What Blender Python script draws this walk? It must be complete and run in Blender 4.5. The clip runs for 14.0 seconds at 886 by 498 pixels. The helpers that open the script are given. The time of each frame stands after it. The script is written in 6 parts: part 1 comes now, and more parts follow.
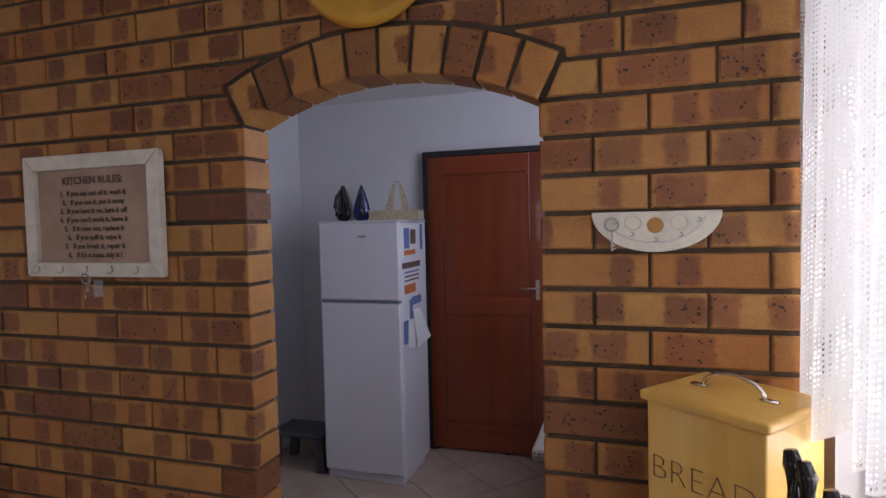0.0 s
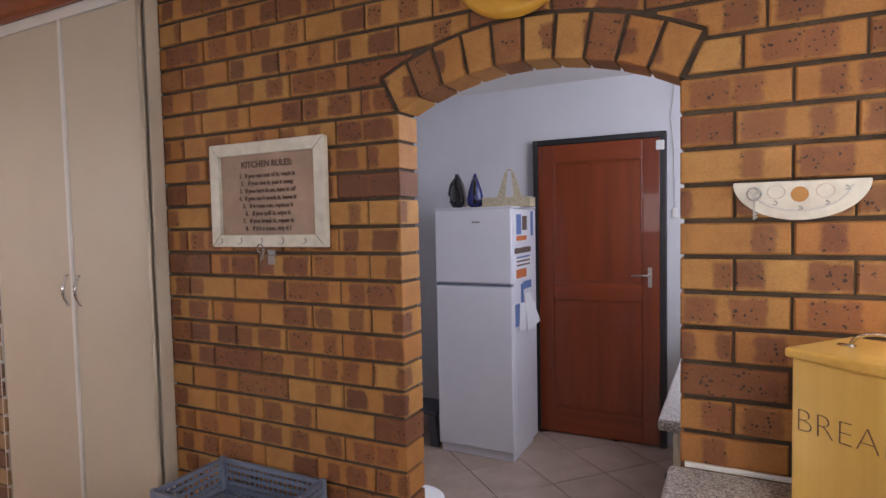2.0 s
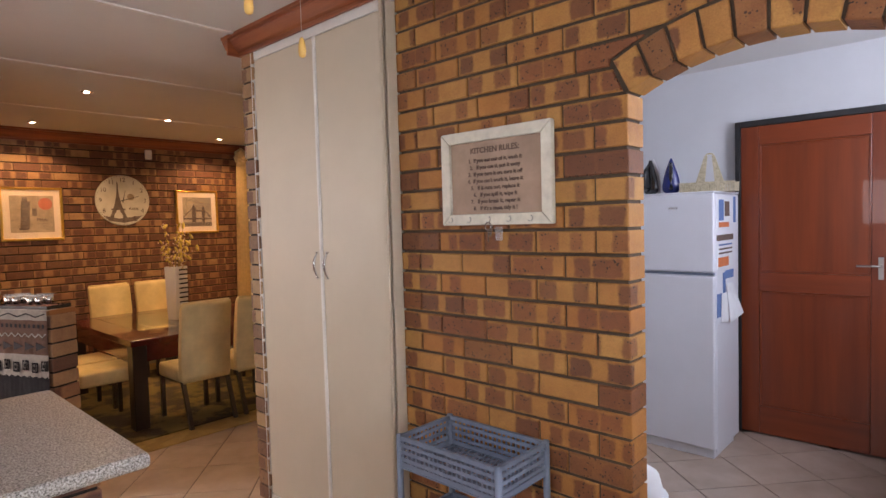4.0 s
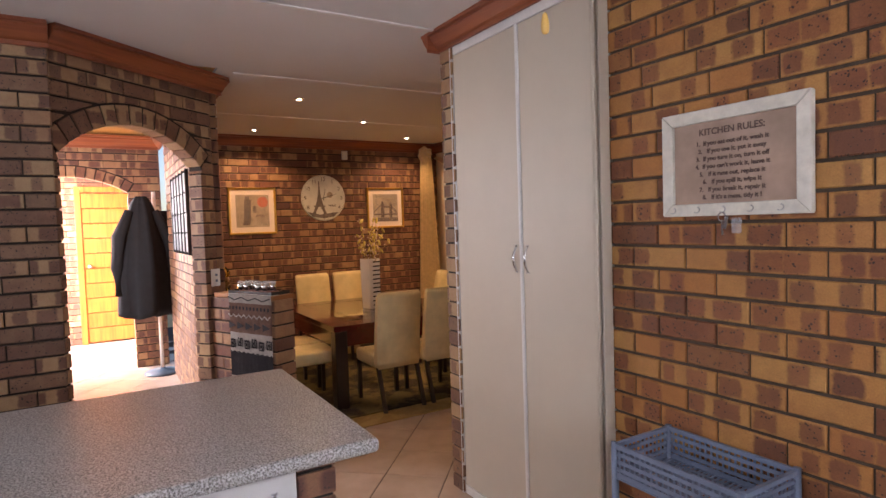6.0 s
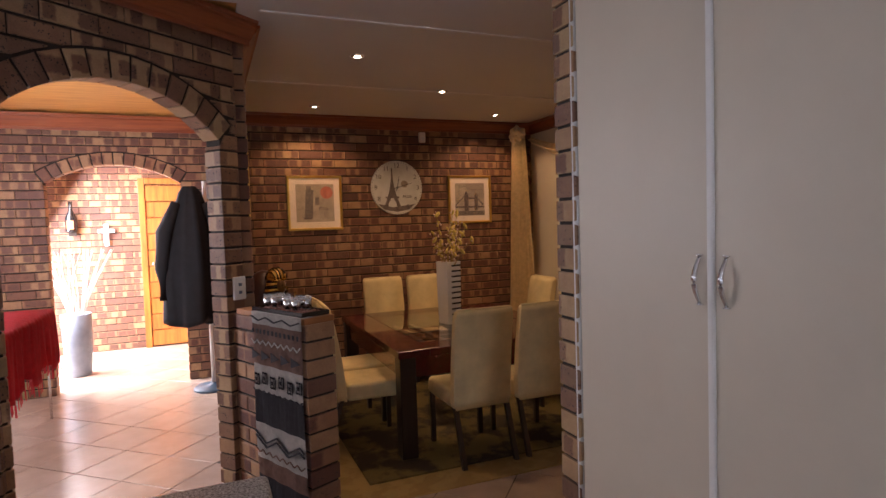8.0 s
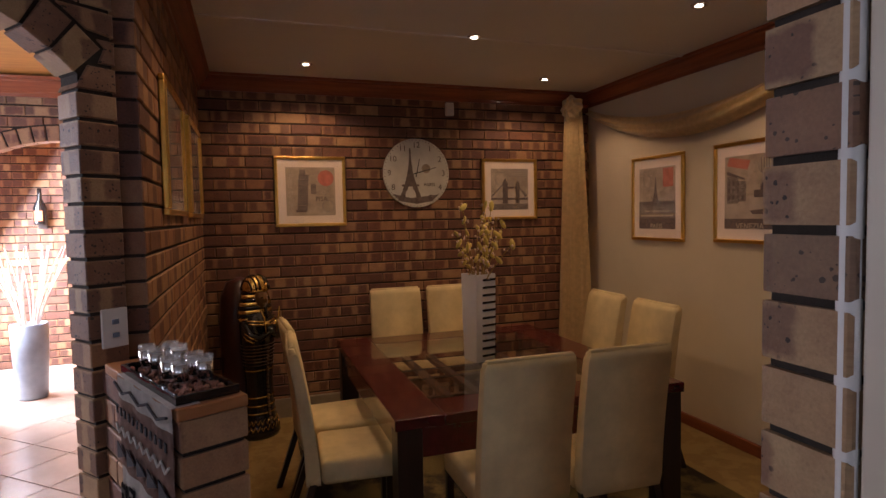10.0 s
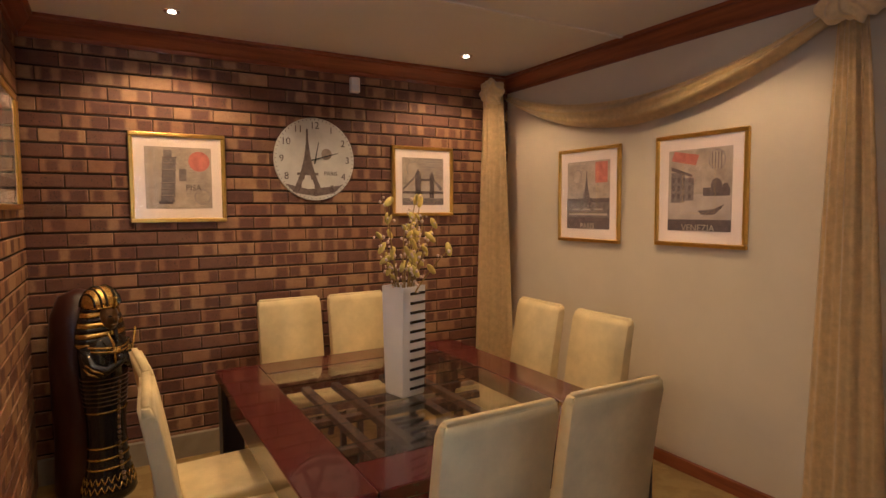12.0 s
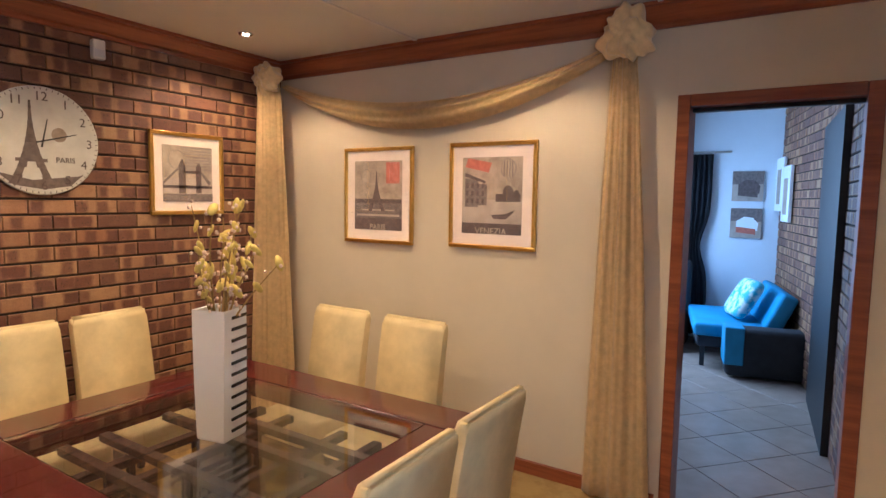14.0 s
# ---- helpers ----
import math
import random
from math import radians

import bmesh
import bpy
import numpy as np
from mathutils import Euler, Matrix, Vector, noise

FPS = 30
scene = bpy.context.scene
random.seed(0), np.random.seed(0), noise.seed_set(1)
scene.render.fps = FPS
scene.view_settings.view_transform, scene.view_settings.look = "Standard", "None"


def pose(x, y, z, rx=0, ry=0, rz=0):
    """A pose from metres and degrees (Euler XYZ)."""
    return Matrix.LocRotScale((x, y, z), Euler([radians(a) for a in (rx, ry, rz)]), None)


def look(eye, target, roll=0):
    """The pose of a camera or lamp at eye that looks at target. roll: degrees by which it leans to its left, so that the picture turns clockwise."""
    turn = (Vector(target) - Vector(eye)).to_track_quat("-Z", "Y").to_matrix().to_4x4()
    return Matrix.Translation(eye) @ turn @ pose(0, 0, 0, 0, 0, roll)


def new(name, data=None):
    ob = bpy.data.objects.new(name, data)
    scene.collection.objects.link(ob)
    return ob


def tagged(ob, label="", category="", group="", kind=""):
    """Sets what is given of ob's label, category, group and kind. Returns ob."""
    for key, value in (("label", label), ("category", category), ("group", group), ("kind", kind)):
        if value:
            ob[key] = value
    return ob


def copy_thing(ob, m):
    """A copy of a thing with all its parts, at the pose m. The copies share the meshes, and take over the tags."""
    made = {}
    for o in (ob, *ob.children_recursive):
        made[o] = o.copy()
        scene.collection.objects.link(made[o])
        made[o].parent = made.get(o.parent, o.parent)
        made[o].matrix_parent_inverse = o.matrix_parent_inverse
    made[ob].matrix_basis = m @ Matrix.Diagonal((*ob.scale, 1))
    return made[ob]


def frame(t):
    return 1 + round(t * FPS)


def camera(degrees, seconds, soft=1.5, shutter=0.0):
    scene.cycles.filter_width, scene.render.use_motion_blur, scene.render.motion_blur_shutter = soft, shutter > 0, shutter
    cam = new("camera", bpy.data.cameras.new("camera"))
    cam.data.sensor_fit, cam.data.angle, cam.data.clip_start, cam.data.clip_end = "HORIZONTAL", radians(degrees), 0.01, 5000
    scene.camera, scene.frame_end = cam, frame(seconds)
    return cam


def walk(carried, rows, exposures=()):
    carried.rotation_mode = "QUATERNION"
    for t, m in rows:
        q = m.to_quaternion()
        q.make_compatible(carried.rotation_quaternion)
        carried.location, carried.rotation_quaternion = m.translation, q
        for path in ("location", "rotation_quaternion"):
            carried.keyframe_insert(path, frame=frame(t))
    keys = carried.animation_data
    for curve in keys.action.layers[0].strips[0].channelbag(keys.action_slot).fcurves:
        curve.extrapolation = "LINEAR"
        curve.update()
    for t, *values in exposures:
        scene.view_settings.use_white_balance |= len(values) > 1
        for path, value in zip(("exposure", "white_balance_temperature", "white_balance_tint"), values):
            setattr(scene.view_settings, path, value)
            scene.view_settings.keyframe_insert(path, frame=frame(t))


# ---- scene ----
cam = camera(75.2, 14.0)
PATH = [
    (0, (0.912, -1.24, 1.564), (0.309, 0.665, 1.474), -1.3),
    (0.5, (0.885, -1.278, 1.557), (0.249, 0.616, 1.463), -1.3),
    (1, (0.863, -1.313, 1.544), (0.151, 0.554, 1.449), -1.2),
    (1.5, (0.849, -1.36, 1.528), (0.047, 0.47, 1.431), -1.2),
    (2, (0.847, -1.413, 1.511), (-0.053, 0.371, 1.412), -1.2),
    (2.3, (0.84, -1.454, 1.496), (-0.121, 0.297, 1.401), -1.2),
    (2.5, (0.832, -1.485, 1.489), (-0.167, 0.245, 1.392), -1.2),
    (3, (0.804, -1.544, 1.478), (-0.307, 0.117, 1.382), -1.4),
    (3.5, (0.775, -1.596, 1.462), (-0.454, -0.02, 1.365), -1.5),
    (4, (0.748, -1.633, 1.453), (-0.604, -0.162, 1.359), -1.6),
    (4.2, (0.744, -1.653, 1.45), (-0.655, -0.227, 1.359), -1.7),
    (6.3, (0.487, -1.695, 1.442), (-1.255, -0.716, 1.351), -1.9),
    (6.5, (0.413, -1.667, 1.435), (-1.344, -0.717, 1.345), -1.9),
    (7, (0.211, -1.553, 1.435), (-1.575, -0.659, 1.338), -1.6),
    (7.5, (-0.072, -1.359, 1.444), (-1.891, -0.534, 1.346), -1.7),
    (8, (-0.419, -1.177, 1.432), (-2.268, -0.42, 1.335), -1.8),
    (8.2, (-0.539, -1.116, 1.445), (-2.396, -0.38, 1.346), -1.8),
    (10.3, (-1.694, -0.578, 1.435), (-3.59, 0.048, 1.318), -1.2),
    (10.5, (-1.788, -0.522, 1.449), (-3.684, 0.102, 1.328), -1.3),
    (11, (-1.943, -0.463, 1.447), (-3.836, 0.171, 1.328), -1.1),
    (11.5, (-2.071, -0.497, 1.437), (-3.944, 0.196, 1.316), -0.9),
    (12, (-2.192, -0.587, 1.45), (-3.919, 0.412, 1.312), -0.3),
    (12.5, (-2.317, -0.663, 1.443), (-3.922, 0.52, 1.287), 0.1),
    (13, (-2.428, -0.704, 1.472), (-3.868, 0.674, 1.308), 0.3),
    (13.5, (-2.541, -0.749, 1.49), (-3.786, 0.807, 1.32), 0.7),
    (14, (-2.645, -0.793, 1.524), (-3.704, 0.894, 1.349), 0.9),
]
EXPOSURES = [(0.0, -0.92, 6750, 25), (1.5, -0.33, 7150, 24), (2.5, 0.07, 7100, 21), (3.5, 0.25, 7000, 19), (4.2, 0.38, 6850, 20), (6.5, 0.17, 6300, 23), (7.5, -0.13, 6200, 23),
             (8.2, -0.6, 6000, 22), (10.3, -0.9, 5700, 22), (11.0, -0.38, 5950, 19), (11.5, -0.1, 5750, 16), (12.5, 0.63, 5200, 12), (13.0, 0.82, 4980, 10), (13.5, 0.91, 4950, 10), (14.0, 0.95, 4950, 10)]
walk(cam, [(t, look(eye, target, roll)) for t, eye, target, roll in PATH], EXPOSURES)

# world, sun, large lights
world = bpy.data.worlds.new("world")
scene.world = world
world.use_nodes = True
wn = world.node_tree
sky = wn.nodes.new("ShaderNodeTexSky")
sky.sky_type, sky.sun_disc = "NISHITA", False
sky.sun_elevation, sky.sun_rotation = radians(42), radians(120)
wn.links.new(sky.outputs[0], wn.nodes["Background"].inputs[0])
wn.nodes["Background"].inputs[1].default_value = 0.12
scene.view_settings.exposure = 0.0


def lamp(name, kind, m, energy, color=(1, 1, 1), **more):
    data = bpy.data.lights.new(name, kind)
    data.energy, data.color = energy, color
    for key, value in more.items():
        if key == "size":
            data.size = value
        elif key == "size_y":
            data.shape, data.size_y = "RECTANGLE", value
        elif key == "angle":
            data.angle = value
        elif key == "spot":
            data.spot_size, data.spot_blend = radians(value), 0.45
        elif key == "radius":
            data.shadow_soft_size = value
    ob = new(name, data)
    ob.matrix_world = m
    return ob


DAY, WARM = (0.86, 0.93, 1.0), (1.0, 0.62, 0.28)
lamp("sun", "SUN", look((3, -6, 6), (0, 0, 0)), 3.0, (1, 0.95, 0.88), angle=radians(0.5))
lamp("window_light_kitchen", "AREA", look((1.5, -0.9, 1.68), (0, -0.8, 1.95)), 32, DAY, size=1.6, size_y=1.0)
# Added fill lamp for the kitchen; the south wall has no window.
lamp("window_light_kitchen_south", "AREA", look((-0.3, -3.75, 1.7), (-0.3, 0, 4.6)), 29, DAY, size=1.6, size_y=1.1)
# Bluish fill added to brighten the scullery; its east wall is closed.
lamp("window_light_scullery", "AREA", look((1.2, 1.2, 1.85), (-0.7, 1.5, 1.6)), 30, (0.72, 0.83, 1.0), size=1.0, size_y=0.9)
lamp("window_light_entry", "AREA", look((-7.3, -3.15, 1.4), (-7.0, -1.5, 0.4)), 560, (1.0, 0.97, 0.92), size=1.6, size_y=2.0)
# Extra fill for hall floor and piers, set before the solid south wall.
lamp("window_light_hall", "AREA", look((-4.7, -3.17, 1.5), (-5.4, -1.2, 0.7)), 150, (1.0, 0.98, 0.95), size=1.6, size_y=1.3)
# Blue fill lamp added in mid-room; no lounge window is modelled.
lamp("window_light_lounge", "AREA", look((-4.4, 5.0, 1.5), (-2.8, 4.6, 0.9)), 34, (0.55, 0.76, 1.0), size=1.2, size_y=1.4)

for x, y in ((-5.4, -0.28), (-5.4, 1.45), (-4.6, 0.57), (-3.85, -0.29), (-3.85, 1.45)):
    lamp("downlight_lamp", "SPOT", look((x, y, 2.425), (x, y, 0)), 27 if y > 1 else 33, WARM, spot=138, radius=0.025)


# materials
def nodes(name):
    m = bpy.data.materials.new(name)
    m.use_nodes = True
    t = m.node_tree
    b = t.nodes["Principled BSDF"]
    return m, t, b


def link(t, a, b):
    t.links.new(a, b)


def ramp(t, fac, stops):
    r = t.nodes.new("ShaderNodeValToRGB")
    while len(r.color_ramp.elements) < len(stops):
        r.color_ramp.elements.new(0.5)
    for e, (pos, c) in zip(r.color_ramp.elements, stops):
        e.position, e.color = pos, (*c, 1)
    link(t, fac, r.inputs[0])
    return r.outputs[0]


def noise_tex(t, scale, detail=4, vec=None, rough=0.6):
    n = t.nodes.new("ShaderNodeTexNoise")
    n.inputs["Scale"].default_value, n.inputs["Detail"].default_value, n.inputs["Roughness"].default_value = scale, detail, rough
    if vec is not None:
        link(t, vec, n.inputs["Vector"])
    return n.outputs[0]


def coords(t, stretch=(1, 1, 1), random_offset=True, kind="Object"):
    c = t.nodes.new("ShaderNodeTexCoord").outputs[kind]
    mp = t.nodes.new("ShaderNodeMapping")
    mp.inputs["Scale"].default_value = stretch
    if random_offset:
        info = t.nodes.new("ShaderNodeObjectInfo")
        isl = t.nodes.new("ShaderNodeNewGeometry")
        add = t.nodes.new("ShaderNodeMath")
        add.operation = "ADD"
        link(t, info.outputs["Random"], add.inputs[0])
        link(t, isl.outputs["Random Per Island"], add.inputs[1])
        sc = t.nodes.new("ShaderNodeVectorMath")
        sc.operation = "SCALE"
        comb = t.nodes.new("ShaderNodeCombineXYZ")
        for i in range(3):
            link(t, add.outputs[0], comb.inputs[i])
        link(t, comb.outputs[0], sc.inputs[0])
        sc.inputs["Scale"].default_value = 57.0
        va = t.nodes.new("ShaderNodeVectorMath")
        va.operation = "ADD"
        link(t, mp.outputs[0], va.inputs[0])
        link(t, sc.outputs[0], va.inputs[1])
        link(t, c, mp.inputs[0])
        return va.outputs[0]
    link(t, c, mp.inputs[0])
    return mp.outputs[0]


def bump(t, b, height, strength=0.3, dist=0.003):
    n = t.nodes.new("ShaderNodeBump")
    n.inputs["Strength"].default_value, n.inputs["Distance"].default_value = strength, dist
    link(t, height, n.inputs["Height"])
    link(t, n.outputs[0], b.inputs["Normal"])


def mix(t, fac, a, b_, mode="MIX"):
    m = t.nodes.new("ShaderNodeMix")
    m.data_type, m.blend_type = "RGBA", mode
    for sock, v in ((m.inputs[0], fac), (m.inputs[6], a), (m.inputs[7], b_)):
        if isinstance(v, (int, float)):
            sock.default_value = v
        elif isinstance(v, tuple):
            sock.default_value = (*v, 1)
        else:
            link(t, v, sock)
    return m.outputs[2]


def plain(name, color, rough=0.5, metal=0.0, vary=0.12, scale=12, relief=0.1, random_offset=True, coat=0.0):
    m, t, b = nodes(name)
    v = coords(t, random_offset=random_offset)
    n = noise_tex(t, scale, 5, v)
    lo = tuple(c * (1 - vary) for c in color)
    hi = tuple(min(1, c * (1 + vary)) for c in color)
    link(t, ramp(t, n, ((0.3, lo), (0.7, hi))), b.inputs["Base Color"])
    b.inputs["Roughness"].default_value, b.inputs["Metallic"].default_value = rough, metal
    b.inputs["Coat Weight"].default_value = coat
    if relief:
        bump(t, b, noise_tex(t, scale * 12, 3, v), relief, 0.002)
    return m


def calc(t, op, a, b_=0.0, c=0.0):
    n = t.nodes.new("ShaderNodeMath")
    n.operation = op
    for sock, v in zip(n.inputs, (a, b_, c)):
        if isinstance(v, (int, float)):
            sock.default_value = v
        else:
            link(t, v, sock)
    return n.outputs[0]


def chances(t, seed):
    """Three random numbers for each brick."""
    info, isl = t.nodes.new("ShaderNodeObjectInfo"), t.nodes.new("ShaderNodeNewGeometry")
    w = calc(t, "MULTIPLY_ADD", calc(t, "ADD", info.outputs["Random"], isl.outputs["Random Per Island"]), 91.7, seed)
    wn_ = t.nodes.new("ShaderNodeTexWhiteNoise")
    wn_.noise_dimensions = "1D"
    link(t, w, wn_.inputs["W"])
    sep = t.nodes.new("ShaderNodeSeparateColor")
    link(t, wn_.outputs["Color"], sep.inputs[0])
    return sep.outputs[0], sep.outputs[1], sep.outputs[2]


def brick_mat(name, light, orange, mid, dark, spot, whole=0.82, specks=1.0, soft=110.0):
    """A wire-cut brick: pale clay with rounded brown flash marks that are pitted and speckled."""
    m, t, b = nodes(name)
    v2 = coords(t, (1, 1, 1), kind="UV")
    uv = t.nodes.new("ShaderNodeTexCoord").outputs["UV"]
    sep = t.nodes.new("ShaderNodeSeparateXYZ")
    link(t, uv, sep.inputs[0])
    r1, r2, r3 = chances(t, 3.1)
    s1, s2, s3 = chances(t, 17.7)
    wob = calc(t, "MULTIPLY_ADD", noise_tex(t, 30, 3, v2), 0.022, -0.011)
    u, v = calc(t, "ADD", sep.outputs[0], wob), calc(t, "ADD", sep.outputs[1], wob)
    v_out = calc(t, "SUBTRACT", calc(t, "ABSOLUTE", v), 0.030)

    def flash(centre, half):
        d = calc(t, "SUBTRACT", calc(t, "ABSOLUTE", calc(t, "SUBTRACT", u, centre)), half)
        d = calc(t, "SMOOTH_MAX", d, v_out, 0.012)
        n = t.nodes.new("ShaderNodeClamp")
        link(t, calc(t, "MULTIPLY_ADD", d, -soft, 0.5), n.inputs[0])
        return n.outputs[0]
    fa = flash(calc(t, "MULTIPLY_ADD", r1, 0.055, -0.088), calc(t, "MULTIPLY_ADD", r2, 0.033, 0.021))
    fb = flash(calc(t, "MULTIPLY_ADD", r3, 0.060, 0.024), calc(t, "MULTIPLY_ADD", s1, 0.033, 0.021))
    fa = calc(t, "MULTIPLY", fa, calc(t, "GREATER_THAN", s2, 0.16))
    fb = calc(t, "MULTIPLY", fb, calc(t, "GREATER_THAN", s3, 0.12))
    mask = calc(t, "MAXIMUM", fa, fb)
    mask = calc(t, "MAXIMUM", mask, calc(t, "MULTIPLY", calc(t, "GREATER_THAN", r2, whole), 0.9))
    cloud = noise_tex(t, 18, 4, v2)
    base = mix(t, calc(t, "MULTIPLY", r1, 1.0), light, orange)
    base = mix(t, ramp(t, cloud, ((0.35, (0, 0, 0)), (0.75, (0.45, 0.45, 0.45)))), base, mid)
    mark = mix(t, calc(t, "MULTIPLY", calc(t, "ADD", s3, r3), 0.5), mid, dark)
    mark = mix(t, ramp(t, cloud, ((0.4, (0, 0, 0)), (0.7, (0.5, 0.5, 0.5)))), mark, dark)
    col = mix(t, calc(t, "MULTIPLY", mask, calc(t, "MULTIPLY_ADD", s1, 0.25, 0.72)), base, mark)
    vor = t.nodes.new("ShaderNodeTexVoronoi")
    vor.inputs["Scale"].default_value = 95
    link(t, v2, vor.inputs["Vector"])
    size = ramp(t, noise_tex(t, 45, 3, v2), ((0.42, (0.02, 0.02, 0.02)), (0.66, (0.42, 0.42, 0.42))))
    dots = calc(t, "LESS_THAN", vor.outputs["Distance"], size)
    dots = calc(t, "MULTIPLY", dots, calc(t, "MULTIPLY_ADD", mask, 0.85 * specks, 0.10))
    col = mix(t, dots, col, spot)
    grain = ramp(t, noise_tex(t, 210, 3, v2), ((0.3, (0.80, 0.80, 0.80)), (0.7, (1, 1, 1))))
    link(t, mix(t, 1.0, col, grain, "MULTIPLY"), b.inputs["Base Color"])
    b.inputs["Roughness"].default_value = 0.62
    height = calc(t, "SUBTRACT", noise_tex(t, 110, 6, v2), calc(t, "MULTIPLY", dots, 0.5))
    bump(t, b, height, 0.65, 0.003)
    return m


def wood(name, light, dark, axis=0, rough=0.4, coat=0.2, grain=1.0):
    m, t, b = nodes(name)
    st = [26 * grain] * 3
    st[axis] = 1.6 * grain
    v = coords(t, tuple(st))
    n = noise_tex(t, 1.0, 6, v, 0.65)
    link(t, ramp(t, n, ((0.3, dark), (0.65, light))), b.inputs["Base Color"])
    b.inputs["Roughness"].default_value, b.inputs["Coat Weight"].default_value = rough, coat
    bump(t, b, n, 0.12, 0.002)
    return m


def glass_mat(name, tint=(1, 1, 1), rough=0.0):
    m, t, b = nodes(name)
    b.inputs["Base Color"].default_value = (*tint, 1)
    b.inputs["Transmission Weight"].default_value = 1.0
    b.inputs["Roughness"].default_value = rough
    b.inputs["IOR"].default_value = 1.45
    return m


def glow(name, color, strength):
    m, t, b = nodes(name)
    b.inputs["Emission Color"].default_value = (*color, 1)
    b.inputs["Emission Strength"].default_value = strength
    b.inputs["Base Color"].default_value = (*color, 1)
    return m


M = {}
M["brick_k"] = brick_mat("brick_yellow", (0.56, 0.295, 0.082), (0.47, 0.19, 0.045), (0.31, 0.103, 0.037), (0.14, 0.048, 0.026), (0.045, 0.02, 0.014), 0.84)
# Same brick as the kitchen; the other rooms' light is toned into these colours.
M["brick_d"] = brick_mat("brick_lit_mauve", (0.46, 0.275, 0.135), (0.33, 0.155, 0.075), (0.18, 0.067, 0.042), (0.10, 0.040, 0.033), (0.03, 0.02, 0.02), 0.80, 0.5, 60.0)
M["brick_t"] = brick_mat("brick_lit_tan", (0.50, 0.34, 0.175), (0.40, 0.22, 0.11), (0.26, 0.12, 0.065), (0.13, 0.06, 0.042), (0.04, 0.025, 0.02), 0.72)
M["mortar_t"] = plain("mortar_tan", (0.035, 0.025, 0.018), 0.95, 0, 0.2, 40, 0.5)
# Both mortars below are darkened to carry the shade inside the raked joints.
M["mortar_k"] = plain("mortar_brown_shaded", (0.085, 0.06, 0.042), 0.95, 0, 0.2, 40, 0.5)
M["mortar_d"] = plain("mortar_dark_shaded", (0.028, 0.02, 0.016), 0.95, 0, 0.2, 40, 0.5)
M["plaster"] = plain("plaster_white", (0.66, 0.67, 0.70), 0.85, 0, 0.04, 3, 0.2)
M["cream"] = plain("plaster_cream", (0.66, 0.58, 0.44), 0.8, 0, 0.04, 3, 0.15)
M["ceiling"] = plain("ceiling_board", (0.72, 0.70, 0.68), 0.7, 0, 0.02, 2, 0.05)
M["cupboard"] = plain("cupboard_paint", (0.59, 0.515, 0.41), 0.45, 0, 0.03, 4, 0.05)
M["white_trim"] = plain("white_trim", (0.75, 0.73, 0.70), 0.5, 0, 0.05, 8, 0.05)
M["pine"] = wood("pine_red", (0.33, 0.095, 0.033), (0.17, 0.04, 0.017), 0)
M["pine_y"] = wood("pine_red_y", (0.33, 0.095, 0.033), (0.17, 0.04, 0.017), 1)
M["pine_light"] = wood("pine_golden", (0.72, 0.37, 0.085), (0.48, 0.21, 0.045), 1)
M["door"] = wood("door_wood", (0.235, 0.045, 0.012), (0.15, 0.026, 0.009), 2, 0.35, 0.3, 0.45)
M["door_gold"] = wood("front_door_wood", (0.50, 0.17, 0.025), (0.28, 0.075, 0.012), 2, 0.4, 0.2)
M["grey_mortar"] = plain("grout", (0.09, 0.065, 0.05), 0.9, 0, 0.2, 20, 0.3)
M["black"] = plain("black_paint", (0.02, 0.02, 0.022), 0.5, 0, 0.2, 20, 0.05)
M["chrome"] = plain("chrome", (0.75, 0.75, 0.76), 0.18, 1.0, 0.03, 10, 0)
M["suede"] = plain("cream_suede", (0.72, 0.585, 0.31), 0.9, 0, 0.14, 7, 0.25)
M["mahogany"] = wood("dark_mahogany", (0.085, 0.006, 0.008), (0.05, 0.004, 0.005), 0, 0.2, 0.5)
M["darkwood"] = wood("espresso_wood", (0.020, 0.008, 0.006), (0.009, 0.005, 0.004), 2, 0.35, 0.15)
M["glass"] = glass_mat("clear_glass", (0.95, 0.98, 0.96))
M["thin_glass"] = plain("thin_glass", (0.80, 0.84, 0.88), 0.08, 0, 0.02, 10, 0)
M["thin_glass"].node_tree.nodes["Principled BSDF"].inputs["Alpha"].default_value = 0.22


# mesh helpers
def box(bm, x0, x1, y0, y1, z0, z1, m=None):
    vs = [bm.verts.new((x, y, z)) for z in (z0, z1) for y in (y0, y1) for x in (x0, x1)]
    for f in ((0, 2, 3, 1), (4, 5, 7, 6), (0, 1, 5, 4), (2, 6, 7, 3), (0, 4, 6, 2), (1, 3, 7, 5)):
        bm.faces.new([vs[i] for i in f])
    if m is not None:
        bmesh.ops.transform(bm, matrix=m, verts=vs)
    return vs


def bevel(bm, width, seg=2):
    bmesh.ops.bevel(bm, geom=bm.edges[:], offset=width, segments=seg, affect="EDGES", profile=0.5, clamp_overlap=True)


def prism(bm, pts, lift, m=None):
    """Extrudes the polygon pts (3D) by the vector lift."""
    a = [bm.verts.new(p) for p in pts]
    b = [bm.verts.new(Vector(p) + Vector(lift)) for p in pts]
    bm.faces.new(a[::-1])
    bm.faces.new(b)
    n = len(pts)
    for i in range(n):
        bm.faces.new((a[i], a[(i + 1) % n], b[(i + 1) % n], b[i]))
    if m is not None:
        bmesh.ops.transform(bm, matrix=m, verts=a + b)


